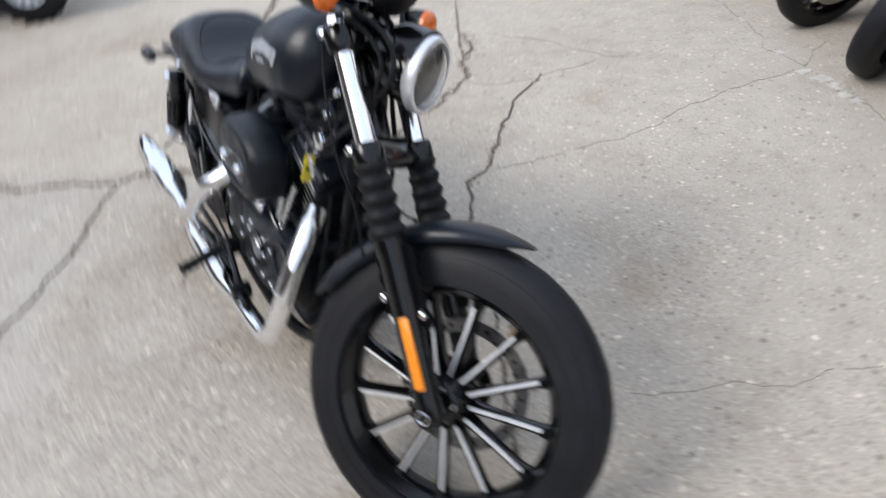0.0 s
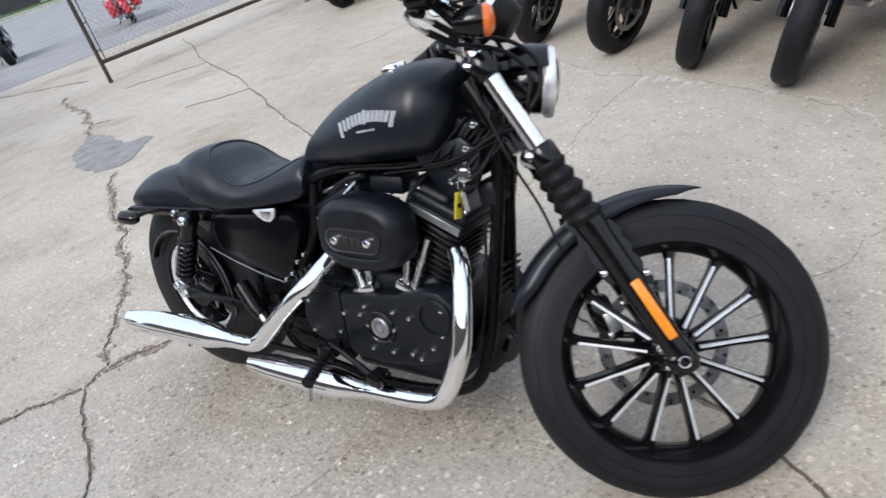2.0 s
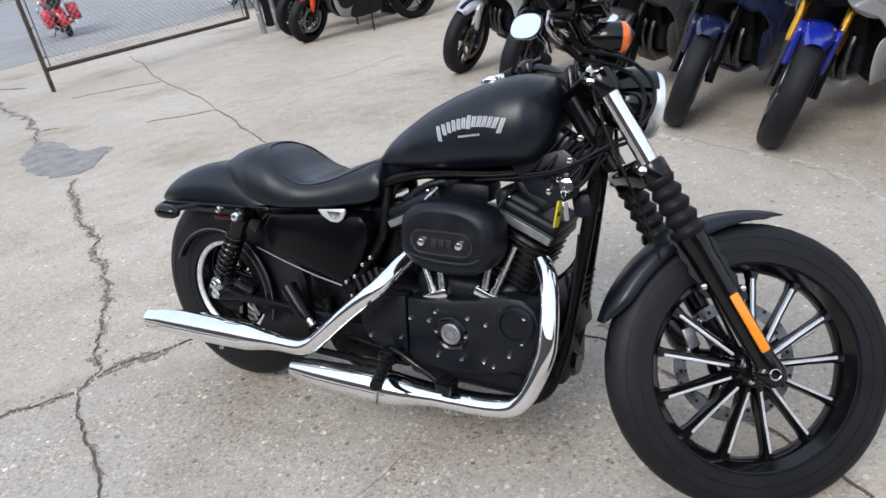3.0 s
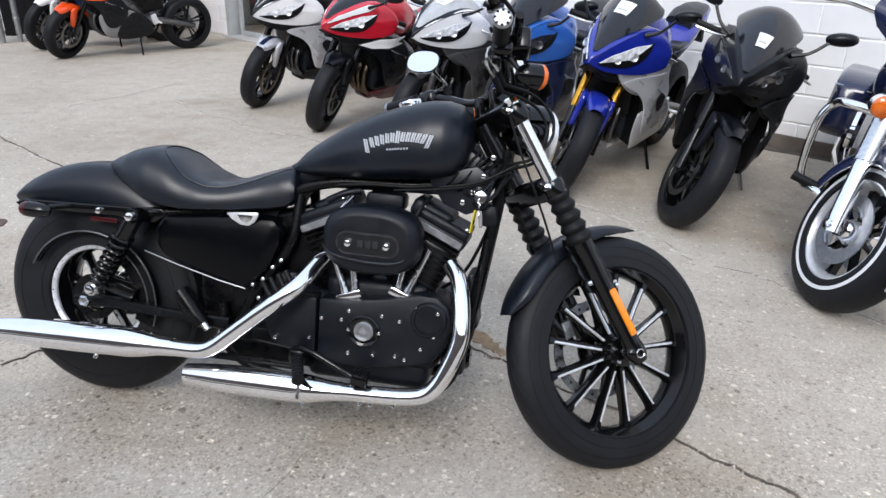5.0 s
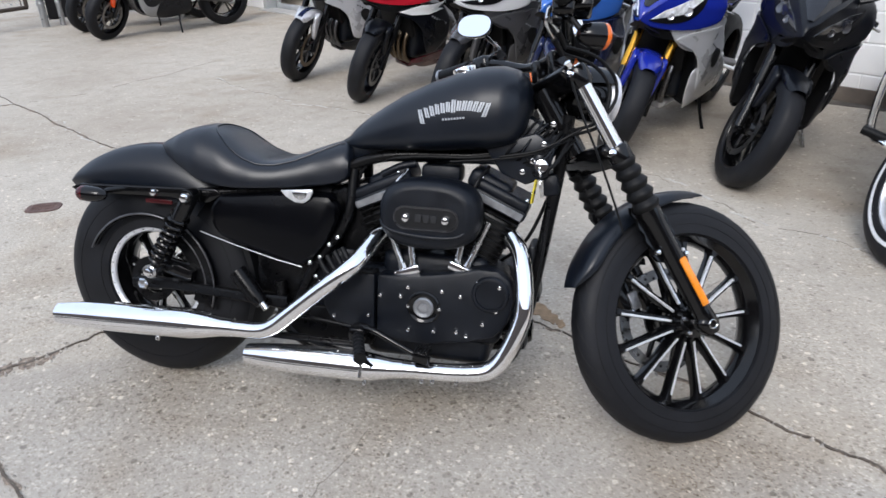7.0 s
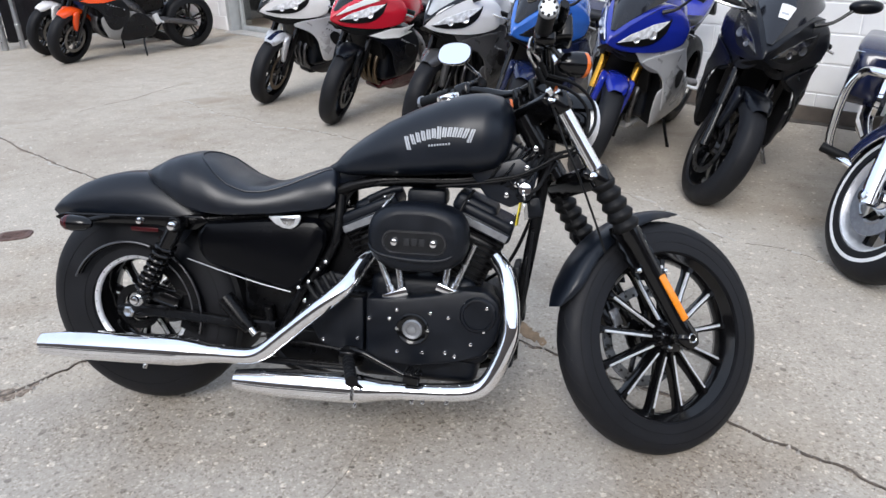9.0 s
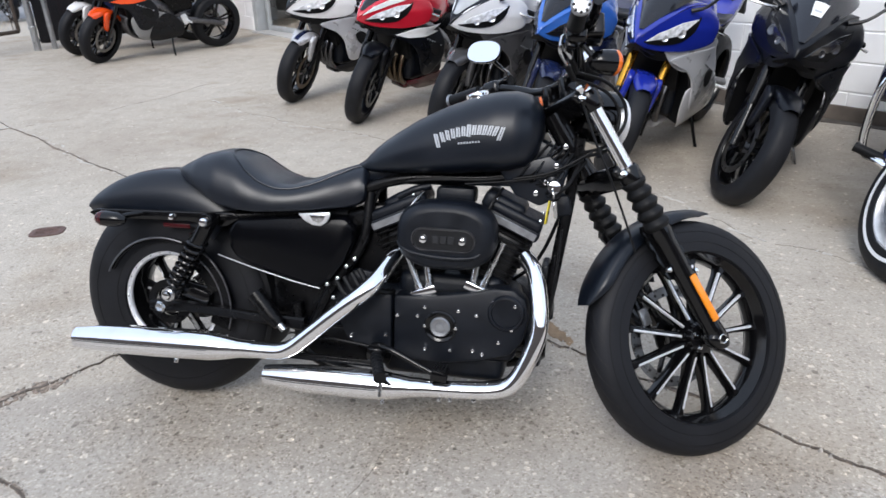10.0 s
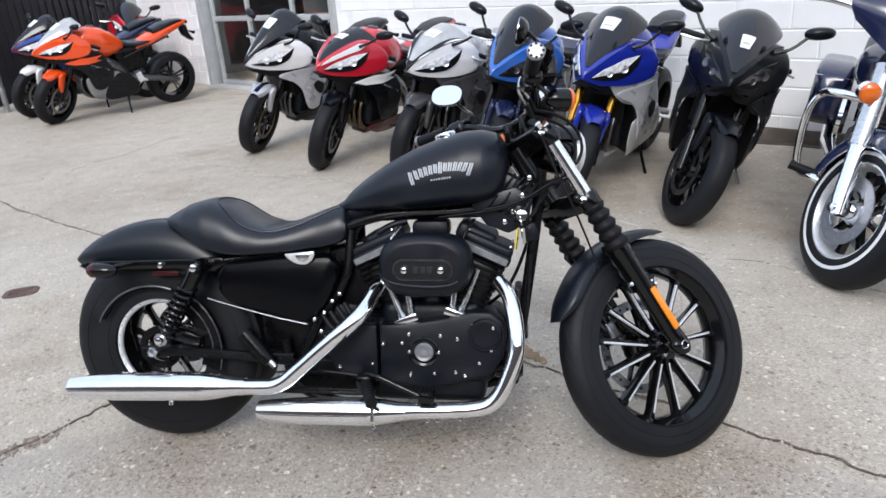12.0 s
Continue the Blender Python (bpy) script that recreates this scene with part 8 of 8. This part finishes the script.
chain_panel("chain_link_gate", (-6.92, 3.94), (-6.12, 6.78), 0.27, 2.0, "open chain-link gate in a rusty tube frame on one leg", RUSTY, GALV, legs=(0.0,))
chain_panel("chain_link_gate", (-8.25, 1.45), (-5.8, 0.52), 0.12, 2.0, "brown weathered chain-link gate leaf with timber props", WOOD, DARKMESH, pitch=0.1, wire=0.004, legs=(0.0,), r=0.034, middle=1.15)
for px, py, r in ((-6.0, 6.9, 0.045), (-5.85, 7.05, 0.035), (-8.45, 1.55, 0.05)):
    bm = bmesh.new()
    tube(bm, [(0, 0, 0), (0, 0, 2.15)], r, 16)
    p = thing("fence_post", Matrix.Translation((px, py, 0)), "galvanised steel fence post set in the concrete", "post", "fence posts")
    part("pipe", bm, GALV, p)
    bm = bmesh.new()
    lathe(bm, [(r * 1.05, 0), (r * 1.1, 0.03), (r * 0.6, 0.06), (0.0005, 0.065)], Matrix.Translation((0, 0, 2.15)), 16)
    part("cap", bm, GALV, p)
    for z in (0.3, 1.0, 1.7):
        bm = bmesh.new()
        lathe(bm, [(r * 1.1, -0.02), (r * 1.18, -0.015), (r * 1.18, 0.015), (r * 1.1, 0.02)], Matrix.Translation((0, 0, z)), 16)
        part("band", bm, GALV, p)
# dark slats between the gate post and the building's corner
fa, fb = Vector((-6.0, 7.0, 0)), Vector((-5.22, 9.62, 0))
fence = thing("slatted_fence", Matrix.Translation(fa) @ Matrix.Rotation(math.atan2((fb - fa).y, (fb - fa).x), 4, "Z"), "tall dark slatted chain-link fence beside the building", "fence")
fl = (fb - fa).length
for k in range(int(fl / 0.062)):
    bm = bmesh.new()
    rbox(bm, (0.078, 0.008, 2.1 + 0.02 * math.sin(k * 7.3)), Matrix.Translation((0.03 + 0.062 * k, 0.012 * math.sin(k * 3.1), 1.13)) @ Matrix.Rotation(radians(0.7 * math.sin(k * 5.7)), 4, "Y"), 0.002, 1)
    part("slat", bm, SLAT, fence)
for z in (0.12, 1.1, 2.12):
    bm = bmesh.new()
    tube(bm, [(0, 0.035, z), (fl, 0.035, z)], 0.018, 10)
    part("rail_tube", bm, SLAT, fence)


# ---- side-by-side utility vehicle and quad by the road ----
def fat_wheel(parent, c, R, w, spoke_n, rim_mat, name="wheel", axis_dir=(0, -1, 0)):
    m = axis(c, axis_dir)
    wheel = new(name)
    wheel.parent = parent
    bm = bmesh.new()
    closed_lathe(bm, tyre_profile(R, R * 0.56, w, 12) + [(R * 0.54, w * 0.7), (R * 0.54, -w * 0.7)], m, 40)
    tyre = part("tyre", bm, RUBBER, wheel, "", 60)
    for k in range(20):
        sm = m @ Matrix.Rotation(2 * math.pi * k / 20, 4, "Z")
        bm = bmesh.new()
        for sd in (-1, 1):
            rbox(bm, (0.016, 0.03, w * 0.75), sm @ Matrix.Translation((R * 0.985, 0.012 * sd, sd * w * 0.42)) @ Matrix.Rotation(sd * 0.4, 4, "X"), 0.003, 1)
        part("tread_lug", bm, RUBBER, tyre)
    bm = bmesh.new()
    closed_lathe(bm, [(R * 0.57, w * 0.8), (R * 0.53, w * 0.82), (R * 0.5, w * 0.4), (R * 0.5, -w * 0.6), (R * 0.57, -w * 0.8), (R * 0.54, 0)], m, 36)
    part("rim", bm, rim_mat, wheel)
    bm = bmesh.new()
    lathe(bm, [(R * 0.2, w * 0.2), (R * 0.2, w * 0.62), (R * 0.14, w * 0.68), (0.0005, w * 0.68)], m, 20)
    part("hub_cap", bm, rim_mat, wheel)
    for k in range(spoke_n):
        sm = m @ Matrix.Rotation(2 * math.pi * k / spoke_n, 4, "Z")
        bm = bmesh.new()
        skin(bm, [[sm @ Vector((r, a * wd, w * 0.45 + b * 0.012)) for a, b in ((-1, -1), (1, -1), (1, 1), (-1, 1))] for r, wd in ((R * 0.15, R * 0.03), (R * 0.52, R * 0.055))])
        part("spoke", bm, rim_mat, wheel)
    return wheel


DULLNAVY = material("dull_navy_plastic", (0.006, 0.009, 0.024), 0.4, var=0.2, scale=6, spec=0.3)


def utility_vehicle(x, y, heading, label):
    v = thing("utility_vehicle", Matrix.Translation((x, y, 0)) @ Matrix.Rotation(radians(heading), 4, "Z") @ Matrix.Scale(1.18, 4), label, "utility vehicle")
    for px in (0.0, 2.1):
        for sd in (-1, 1):
            fat_wheel(v, (px, sd * 0.66, 0.36), 0.36, 0.14, 8, P_WHITE, "wheel", (0, sd, 0))
    bm = bmesh.new()
    rbox(bm, (2.5, 1.0, 0.2), pose(1.05, 0, 0.5), 0.05)
    part("chassis", bm, WRINKLE, v)
    bm = bmesh.new()
    rbox(bm, (0.95, 1.35, 0.4), pose(-0.1, 0, 0.92), 0.08, 3)
    part("cargo_bed", bm, DULLNAVY, v)
    bm = bmesh.new()
    rbox(bm, (0.85, 1.25, 0.06), pose(-0.1, 0, 1.12), 0.02)
    part("bed_liner", bm, SOFT, v)
    bm = bmesh.new()
    skin(bm, [[Vector((px, yy, zz)) for yy, zz in ((-w, z0), (w, z0), (w, z1 - 0.08), (w * 0.8, z1), (-w * 0.8, z1), (-w, z1 - 0.08))] for px, w, z0, z1 in ((1.45, 0.62, 0.55, 1.05), (1.8, 0.62, 0.6, 1.05), (2.2, 0.58, 0.62, 0.98), (2.55, 0.48, 0.6, 0.85))])
    part("bonnet", bm, DULLNAVY, v)
    for sd in (-1, 1):
        bm = bmesh.new()
        rbox(bm, (1.2, 0.14, 0.46), pose(1.02, sd * 0.62, 0.62), 0.06, 3)
        part("side_panel", bm, DULLNAVY, v)
        bm = bmesh.new()
        rbox(bm, (1.15, 0.1, 0.05), pose(1.03, sd * 0.72, 0.4), 0.02)
        part("side_step", bm, ALLOY, v)
        bm = bmesh.new()
        rbox(bm, (0.5, 0.1, 0.34), pose(0.62, sd * 0.63, 0.95, 0, 12, 0), 0.05, 3)
        part("seat_side", bm, P_BLACK, v)
        bm = bmesh.new()
        tube(bm, [(0.35, sd * 0.6, 0.9), (0.4, sd * 0.58, 1.5), (0.5, sd * 0.56, 1.85), (1.2, sd * 0.56, 1.85), (1.65, sd * 0.6, 1.05)], 0.026, 12, 5)
        part("cage_tube", bm, GLOSS, v)
        bm = bmesh.new()
        rbox(bm, (0.04, 0.14, 0.14), pose(-0.6, sd * 0.5, 0.9), 0.015)
        part("tail_lamp", bm, REDLENS, v, "red tail lamp")
        for px in (0.0, 2.1):
            bm = bmesh.new()
            arch(bm, (0, 0), 0.46, 160, 20, lambda u: 0.17, lambda u: 0.03, S=Matrix.Translation((px, sd * 0.62, 0.38)), na=16, ns=8)
            part("wheel_arch", bm, P_BLACK, v)
        bm = bmesh.new()
        rbox(bm, (0.5, 0.5, 0.16), pose(0.8, sd * 0.3, 0.75), 0.05, 3)
        rbox(bm, (0.14, 0.5, 0.6), pose(0.55, sd * 0.3, 1.05, 0, -10, 0), 0.05, 3)
        part("seat", bm, VINYL, v)
    for px in (0.5, 1.2):
        bm = bmesh.new()
        tube(bm, [(px, -0.56, 1.85), (px, 0.56, 1.85)], 0.026, 12)
        part("cage_crossbar", bm, GLOSS, v)
    bm = bmesh.new()
    closed_lathe(bm, [(0.16, -0.014), (0.16, 0.014), (0.188, 0.014), (0.188, -0.014)], axis((1.3, 0.3, 1.1), (-0.8, 0, 0.6)), 24)
    part("steering_wheel", bm, SOFT, v)
    return v


utility_vehicle(-10.3, 1.65, 149, "dark blue side-by-side utility vehicle with white wheels")


def quad(x, y, heading, label, body, rim):
    v = thing("quad_bike", Matrix.Translation((x, y, 0)) @ Matrix.Rotation(radians(heading), 4, "Z"), label, "quad bike")
    for px in (0.0, 1.25):
        for sd in (-1, 1):
            fat_wheel(v, (px, sd * 0.42, 0.29), 0.29, 0.12, 14, rim, "wheel", (0, sd, 0))
            bm = bmesh.new()
            arch(bm, (0, 0), 0.37, 165, 15, lambda u: 0.16, lambda u: 0.03, S=Matrix.Translation((px, sd * 0.4, 0.33)), na=16, ns=8)
            part("fender", bm, body, v)
    bm = bmesh.new()
    rbox(bm, (1.3, 0.36, 0.25), pose(0.62, 0, 0.42), 0.06)
    part("frame_body", bm, WRINKLE, v)
    bm = bmesh.new()
    rbox(bm, (0.7, 0.28, 0.16), pose(0.35, 0, 0.74), 0.06, 3)
    part("seat", bm, VINYL, v)
    bm = bmesh.new()
    rbox(bm, (0.45, 0.34, 0.24), pose(0.9, 0, 0.72, 0, 8, 0), 0.08, 3)
    part("tank_cover", bm, body, v)
    bm = bmesh.new()
    tube(bm, [(0.85, -0.38, 1.0), (0.98, -0.15, 0.98), (0.98, 0.15, 0.98), (0.85, 0.38, 1.0)], 0.013, 10, 4)
    part("handlebar", bm, GLOSS, v)
    for px in (-0.15, 1.35):
        bm = bmesh.new()
        for k in range(5):
            tube(bm, [(px - 0.2 + 0.1 * k, -0.35, 0.8), (px - 0.2 + 0.1 * k, 0.35, 0.8)], 0.009, 8)
        tube(bm, [(px - 0.22, -0.35, 0.8), (px + 0.22, -0.35, 0.8)], 0.01, 8)
        tube(bm, [(px - 0.22, 0.35, 0.8), (px + 0.22, 0.35, 0.8)], 0.01, 8)
        part("cargo_rack", bm, GLOSS, v)
    return v


quad(-4.36, -0.22, 258, "black quad bike with bright many-spoked wheels", P_BLACK, ALLOY)
quad(-9.6, 0.35, 200, "dark red quad bike behind the brown gate leaf", P_DARKRED, ALLOY)
sport_bike(-5.74, -1.11, 258, "blue and white motorcycle with white rims by the gate leaf", P_WHITE, P_BLUE, P_NAVY, P_BLUE, P_WHITE, P_NAVY, rim=P_WHITE, tagpaper=False, steer=5, lean=-8)

# ---- iron drain lid, road, lawn and houses ----
RUSTPLATE = material("rusty_iron_plate", (0.115, 0.072, 0.062), 0.8, 0.1, var=0.4, scale=30, bump=0.5, bump_scale=160)
drain = thing("drain_lid", Matrix.Translation((-1.44, 1.09, 0)) @ Matrix.Rotation(radians(22), 4, "Z"), "small rusty oval iron lid set in the concrete", "drain lid")
bm = bmesh.new()
skin(bm, [[Vector((x * k, y * k, z)) for x, y in superoval(0, 0, 0.17, 0.12, 3.4, 32)] for k, z in ((1.0, -0.01), (1.0, 0.004), (0.96, 0.007))])
part("plate", bm, RUSTPLATE, drain)
for k in range(4):
    bm = bmesh.new()
    rbox(bm, (0.11, 0.006, 0.004), pose(0, -0.03 + 0.02 * k, 0.008), 0.001, 1)
    part("rib", bm, RUSTPLATE, drain)


def ground_sheet(name, pts, mat, label, lift=0.006):
    bm = bmesh.new()
    skin(bm, [[Vector((x, y, z)) for x, y in pts] for z in (-0.02, lift)])
    return tagged(part(name, bm, mat), label, name, kind="structure")


ground_sheet("road", [(-11.5, 2.0), (-28, -35), (-62, -8), (-24, 62), (4, 50), (-9.8, 9.5)], ASPHALT, "pale worn asphalt street")
far = Matrix.Translation((-43, 22, 0)) @ Matrix.Rotation(math.atan2(0.9, 0.43), 4, "Z")
kerb = thing("kerb", far, "pale concrete kerb along the far side of the street", "kerb", kind="structure")
for k in range(40):
    bm = bmesh.new()
    rbox(bm, (1.98, 0.25, 0.22), Matrix.Translation((-40 + 2 * k, 0, 0.04)), 0.02, 1)
    part("kerb_stone", bm, KERB, kerb)
bm = bmesh.new()
rbox(bm, (110, 24, 0.2), far @ Matrix.Translation((0, 12.2, 0.05)), 0)
tagged(part("lawn", bm, GRASS), "green mown lawn beyond the street", "lawn", kind="structure")
bm = bmesh.new()
rbox(bm, (110, 1.5, 0.02), far @ Matrix.Translation((0, 3.0, 0.16)), 0)
rbox(bm, (5, 12, 0.02), far @ Matrix.Translation((7, 6.0, 0.165)), 0)
tagged(part("footpath", bm, KERB), "pale concrete footpath and drive across the lawn", "path", kind="structure")


def house(s, label, width=13, depth=8, height=3.2):
    h = thing("house", far @ Matrix.Translation((s, 14.5, 0.15)), label, "house", "houses across the street")
    bm = bmesh.new()
    rbox(bm, (width, depth, height), Matrix.Translation((0, depth / 2, height / 2)), 0)
    part("wall", bm, SIDING, h)
    bm = bmesh.new()
    skin(bm, [[Vector((x, y, z)) for y, z in ((-0.6, height), (depth + 0.6, height), (depth / 2, height + 2.4))] for x in (-width / 2 - 0.4, width / 2 + 0.4)])
    part("roof", bm, ROOFING, h)
    for k, (x, w, hh, z) in enumerate(((-width * 0.3, 3.0, 2.2, 1.1), (width * 0.05, 1.0, 2.1, 1.05), (width * 0.3, 2.0, 1.3, 1.6))):
        bm = bmesh.new()
        rbox(bm, (w + 0.2, 0.1, hh + 0.2), Matrix.Translation((x, -0.03, z)), 0.01, 1)
        fr = part("window" if k != 1 else "door", bm, KERB, h)
        bm = bmesh.new()
        rbox(bm, (w, 0.06, hh), Matrix.Translation((x, -0.08, z)), 0.01, 1)
        part("pane", bm, WIN if k else DARKROOM, fr)
    return h


for s in (-34, -15, 4, 23, 42):
    house(s, "low cream house with a brown shingle roof and dark windows")


def tree(x, y, height, seed, label="leafy street tree with a broad green crown"):
    rnd = random.Random(seed)
    t = thing("tree", Matrix.Translation((x, y, 0)), label, "tree", "trees")
    bm = bmesh.new()
    tube(bm, [(0, 0, -0.1), (0.05, 0, height * 0.2), (0.1, 0.05, height * 0.45), (0.05, 0.1, height * 0.75)], [0.28, 0.2, 0.15, 0.05], 10, 3)
    for k in range(6):
        a = k * 1.05
        tube(bm, [(0.08, 0.03, height * (0.3 + 0.05 * k)), (math.cos(a) * height * 0.15, math.sin(a) * height * 0.15, height * (0.48 + 0.05 * k)), (math.cos(a) * height * 0.26, math.sin(a) * height * 0.26, height * (0.58 + 0.05 * k))], [0.09, 0.06, 0.02], 7)
    part("trunk", bm, BARK, t)
    verts, faces = [], []
    for k in range(1500):
        a, b = rnd.uniform(0, 2 * math.pi), math.acos(rnd.uniform(-0.7, 1))
        r = height * 0.33 * (0.55 + 0.45 * rnd.random()) * (1 + 0.25 * math.sin(3 * a + seed) * math.sin(2 * b))
        c = Vector((r * math.sin(b) * math.cos(a), r * math.sin(b) * math.sin(a), height * 0.66 + r * 0.85 * math.cos(b)))
        q = Euler((rnd.uniform(0, 6), rnd.uniform(0, 6), rnd.uniform(0, 6))).to_matrix()
        sz = height * 0.035 * rnd.uniform(0.6, 1.3)
        i = len(verts)
        verts += [c + q @ Vector(p) * sz for p in ((-1, 0, 0), (0, -0.6, 0.1), (1, 0, 0), (0, 0.6, 0.1))]
        faces.append((i, i + 1, i + 2, i + 3))
    me = bpy.data.meshes.new("crown")
    me.from_pydata(verts, [], faces)
    me.materials.append(LEAF)
    ob = new("crown", me)
    ob.parent = t
    return t


for k, (s, o) in enumerate(((-26, 9), (-6, 8), (13, 9), (33, 8), (-42, 10))):
    p = far @ Vector((s, o, 0))
    tree(p.x, p.y, 8.5 + (k % 3), 30 + k)

# unseen dark walls added behind the walk for chrome and black paint to reflect
bm = bmesh.new()
rbox(bm, (60, 0.3, 6.0), pose(8, -13, 3.0, 0, 0, -6), 0)
tagged(part("unseen_wall_south", bm, CLOSING), "unseen dark wall added across the yard for reflections", "wall", kind="structure")
bm = bmesh.new()
rbox(bm, (0.3, 40, 4.5), pose(20, -2, 2.25, 0, 0, 8), 0)
tagged(part("unseen_wall_east", bm, CLOSING), "unseen dark wall added to close the yard for reflections", "wall", kind="structure")

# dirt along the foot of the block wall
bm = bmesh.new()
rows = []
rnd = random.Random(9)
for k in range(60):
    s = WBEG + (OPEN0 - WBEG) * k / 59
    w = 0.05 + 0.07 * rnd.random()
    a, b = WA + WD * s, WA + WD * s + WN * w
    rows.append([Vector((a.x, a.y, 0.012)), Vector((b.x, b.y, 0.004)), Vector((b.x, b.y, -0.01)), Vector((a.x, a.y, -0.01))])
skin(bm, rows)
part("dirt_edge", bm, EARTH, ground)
bm = bmesh.new()
rbox(bm, (OPEN0 - WBEG - 0.1, 0.02, 0.11), wall_pose((OPEN0 + WBEG) / 2, 0.006, 0.055), 0.003, 1)
part("wall_foot", bm, FOOTING, wall, "stained bare concrete at the wall's foot")
rnd = random.Random(31)
line = jagged([(-7.85, 1.44), (-7.71, 1.69), (-7.62, 1.96)], rnd, 0.03)
strip("rust_streak", line, [(0.035 * a, 0.035 * b) for a, b in zip(drifting(rnd, len(line), 0.2, 1.0), drifting(rnd, len(line), 0.2, 1.0))], STREAK, 0.003, [False] * len(line))

# blocks of the wall, each with its own edges
BW, BH = 0.40, 0.203
bmb = bmesh.new()
rbox(bmb, (BW - 0.011, 0.012, BH - 0.011), Matrix.Translation((0, 0, 0)), 0.004, 1)
bmesh.ops.recalc_face_normals(bmb, faces=bmb.faces)
block_mesh = bpy.data.meshes.new("block")
bmb.to_mesh(block_mesh)
bmb.free()
block_mesh.materials.append(BLOCKPAINT)
made = 0
bmr = bmesh.new()
for row in range(15):
    z = BH * (row + 0.5)
    s = WBEG + (BW / 2 if row % 2 else BW)
    while s < WEND - BW / 2:
        inside = OPEN0 - BW / 2 < s < OPEN1 + BW / 2 and z < OTOP + BH / 2
        if not inside:
            if -1.5 < s and row < 11 and made < 295:
                ob = new("block", block_mesh)
                ob.parent = wall
                ob.matrix_world = wall_pose(s, -0.008 + 0.0015 * math.sin(s * 40 + row * 3), z)
                made += 1
            else:
                rbox(bmr, (BW - 0.011, 0.012, BH - 0.011), wall_pose(s, -0.008, z), 0)
        s += BW
rest = part("far_blocks", bmr, BLOCKPAINT, wall)
rest["kind"] = "stuff"
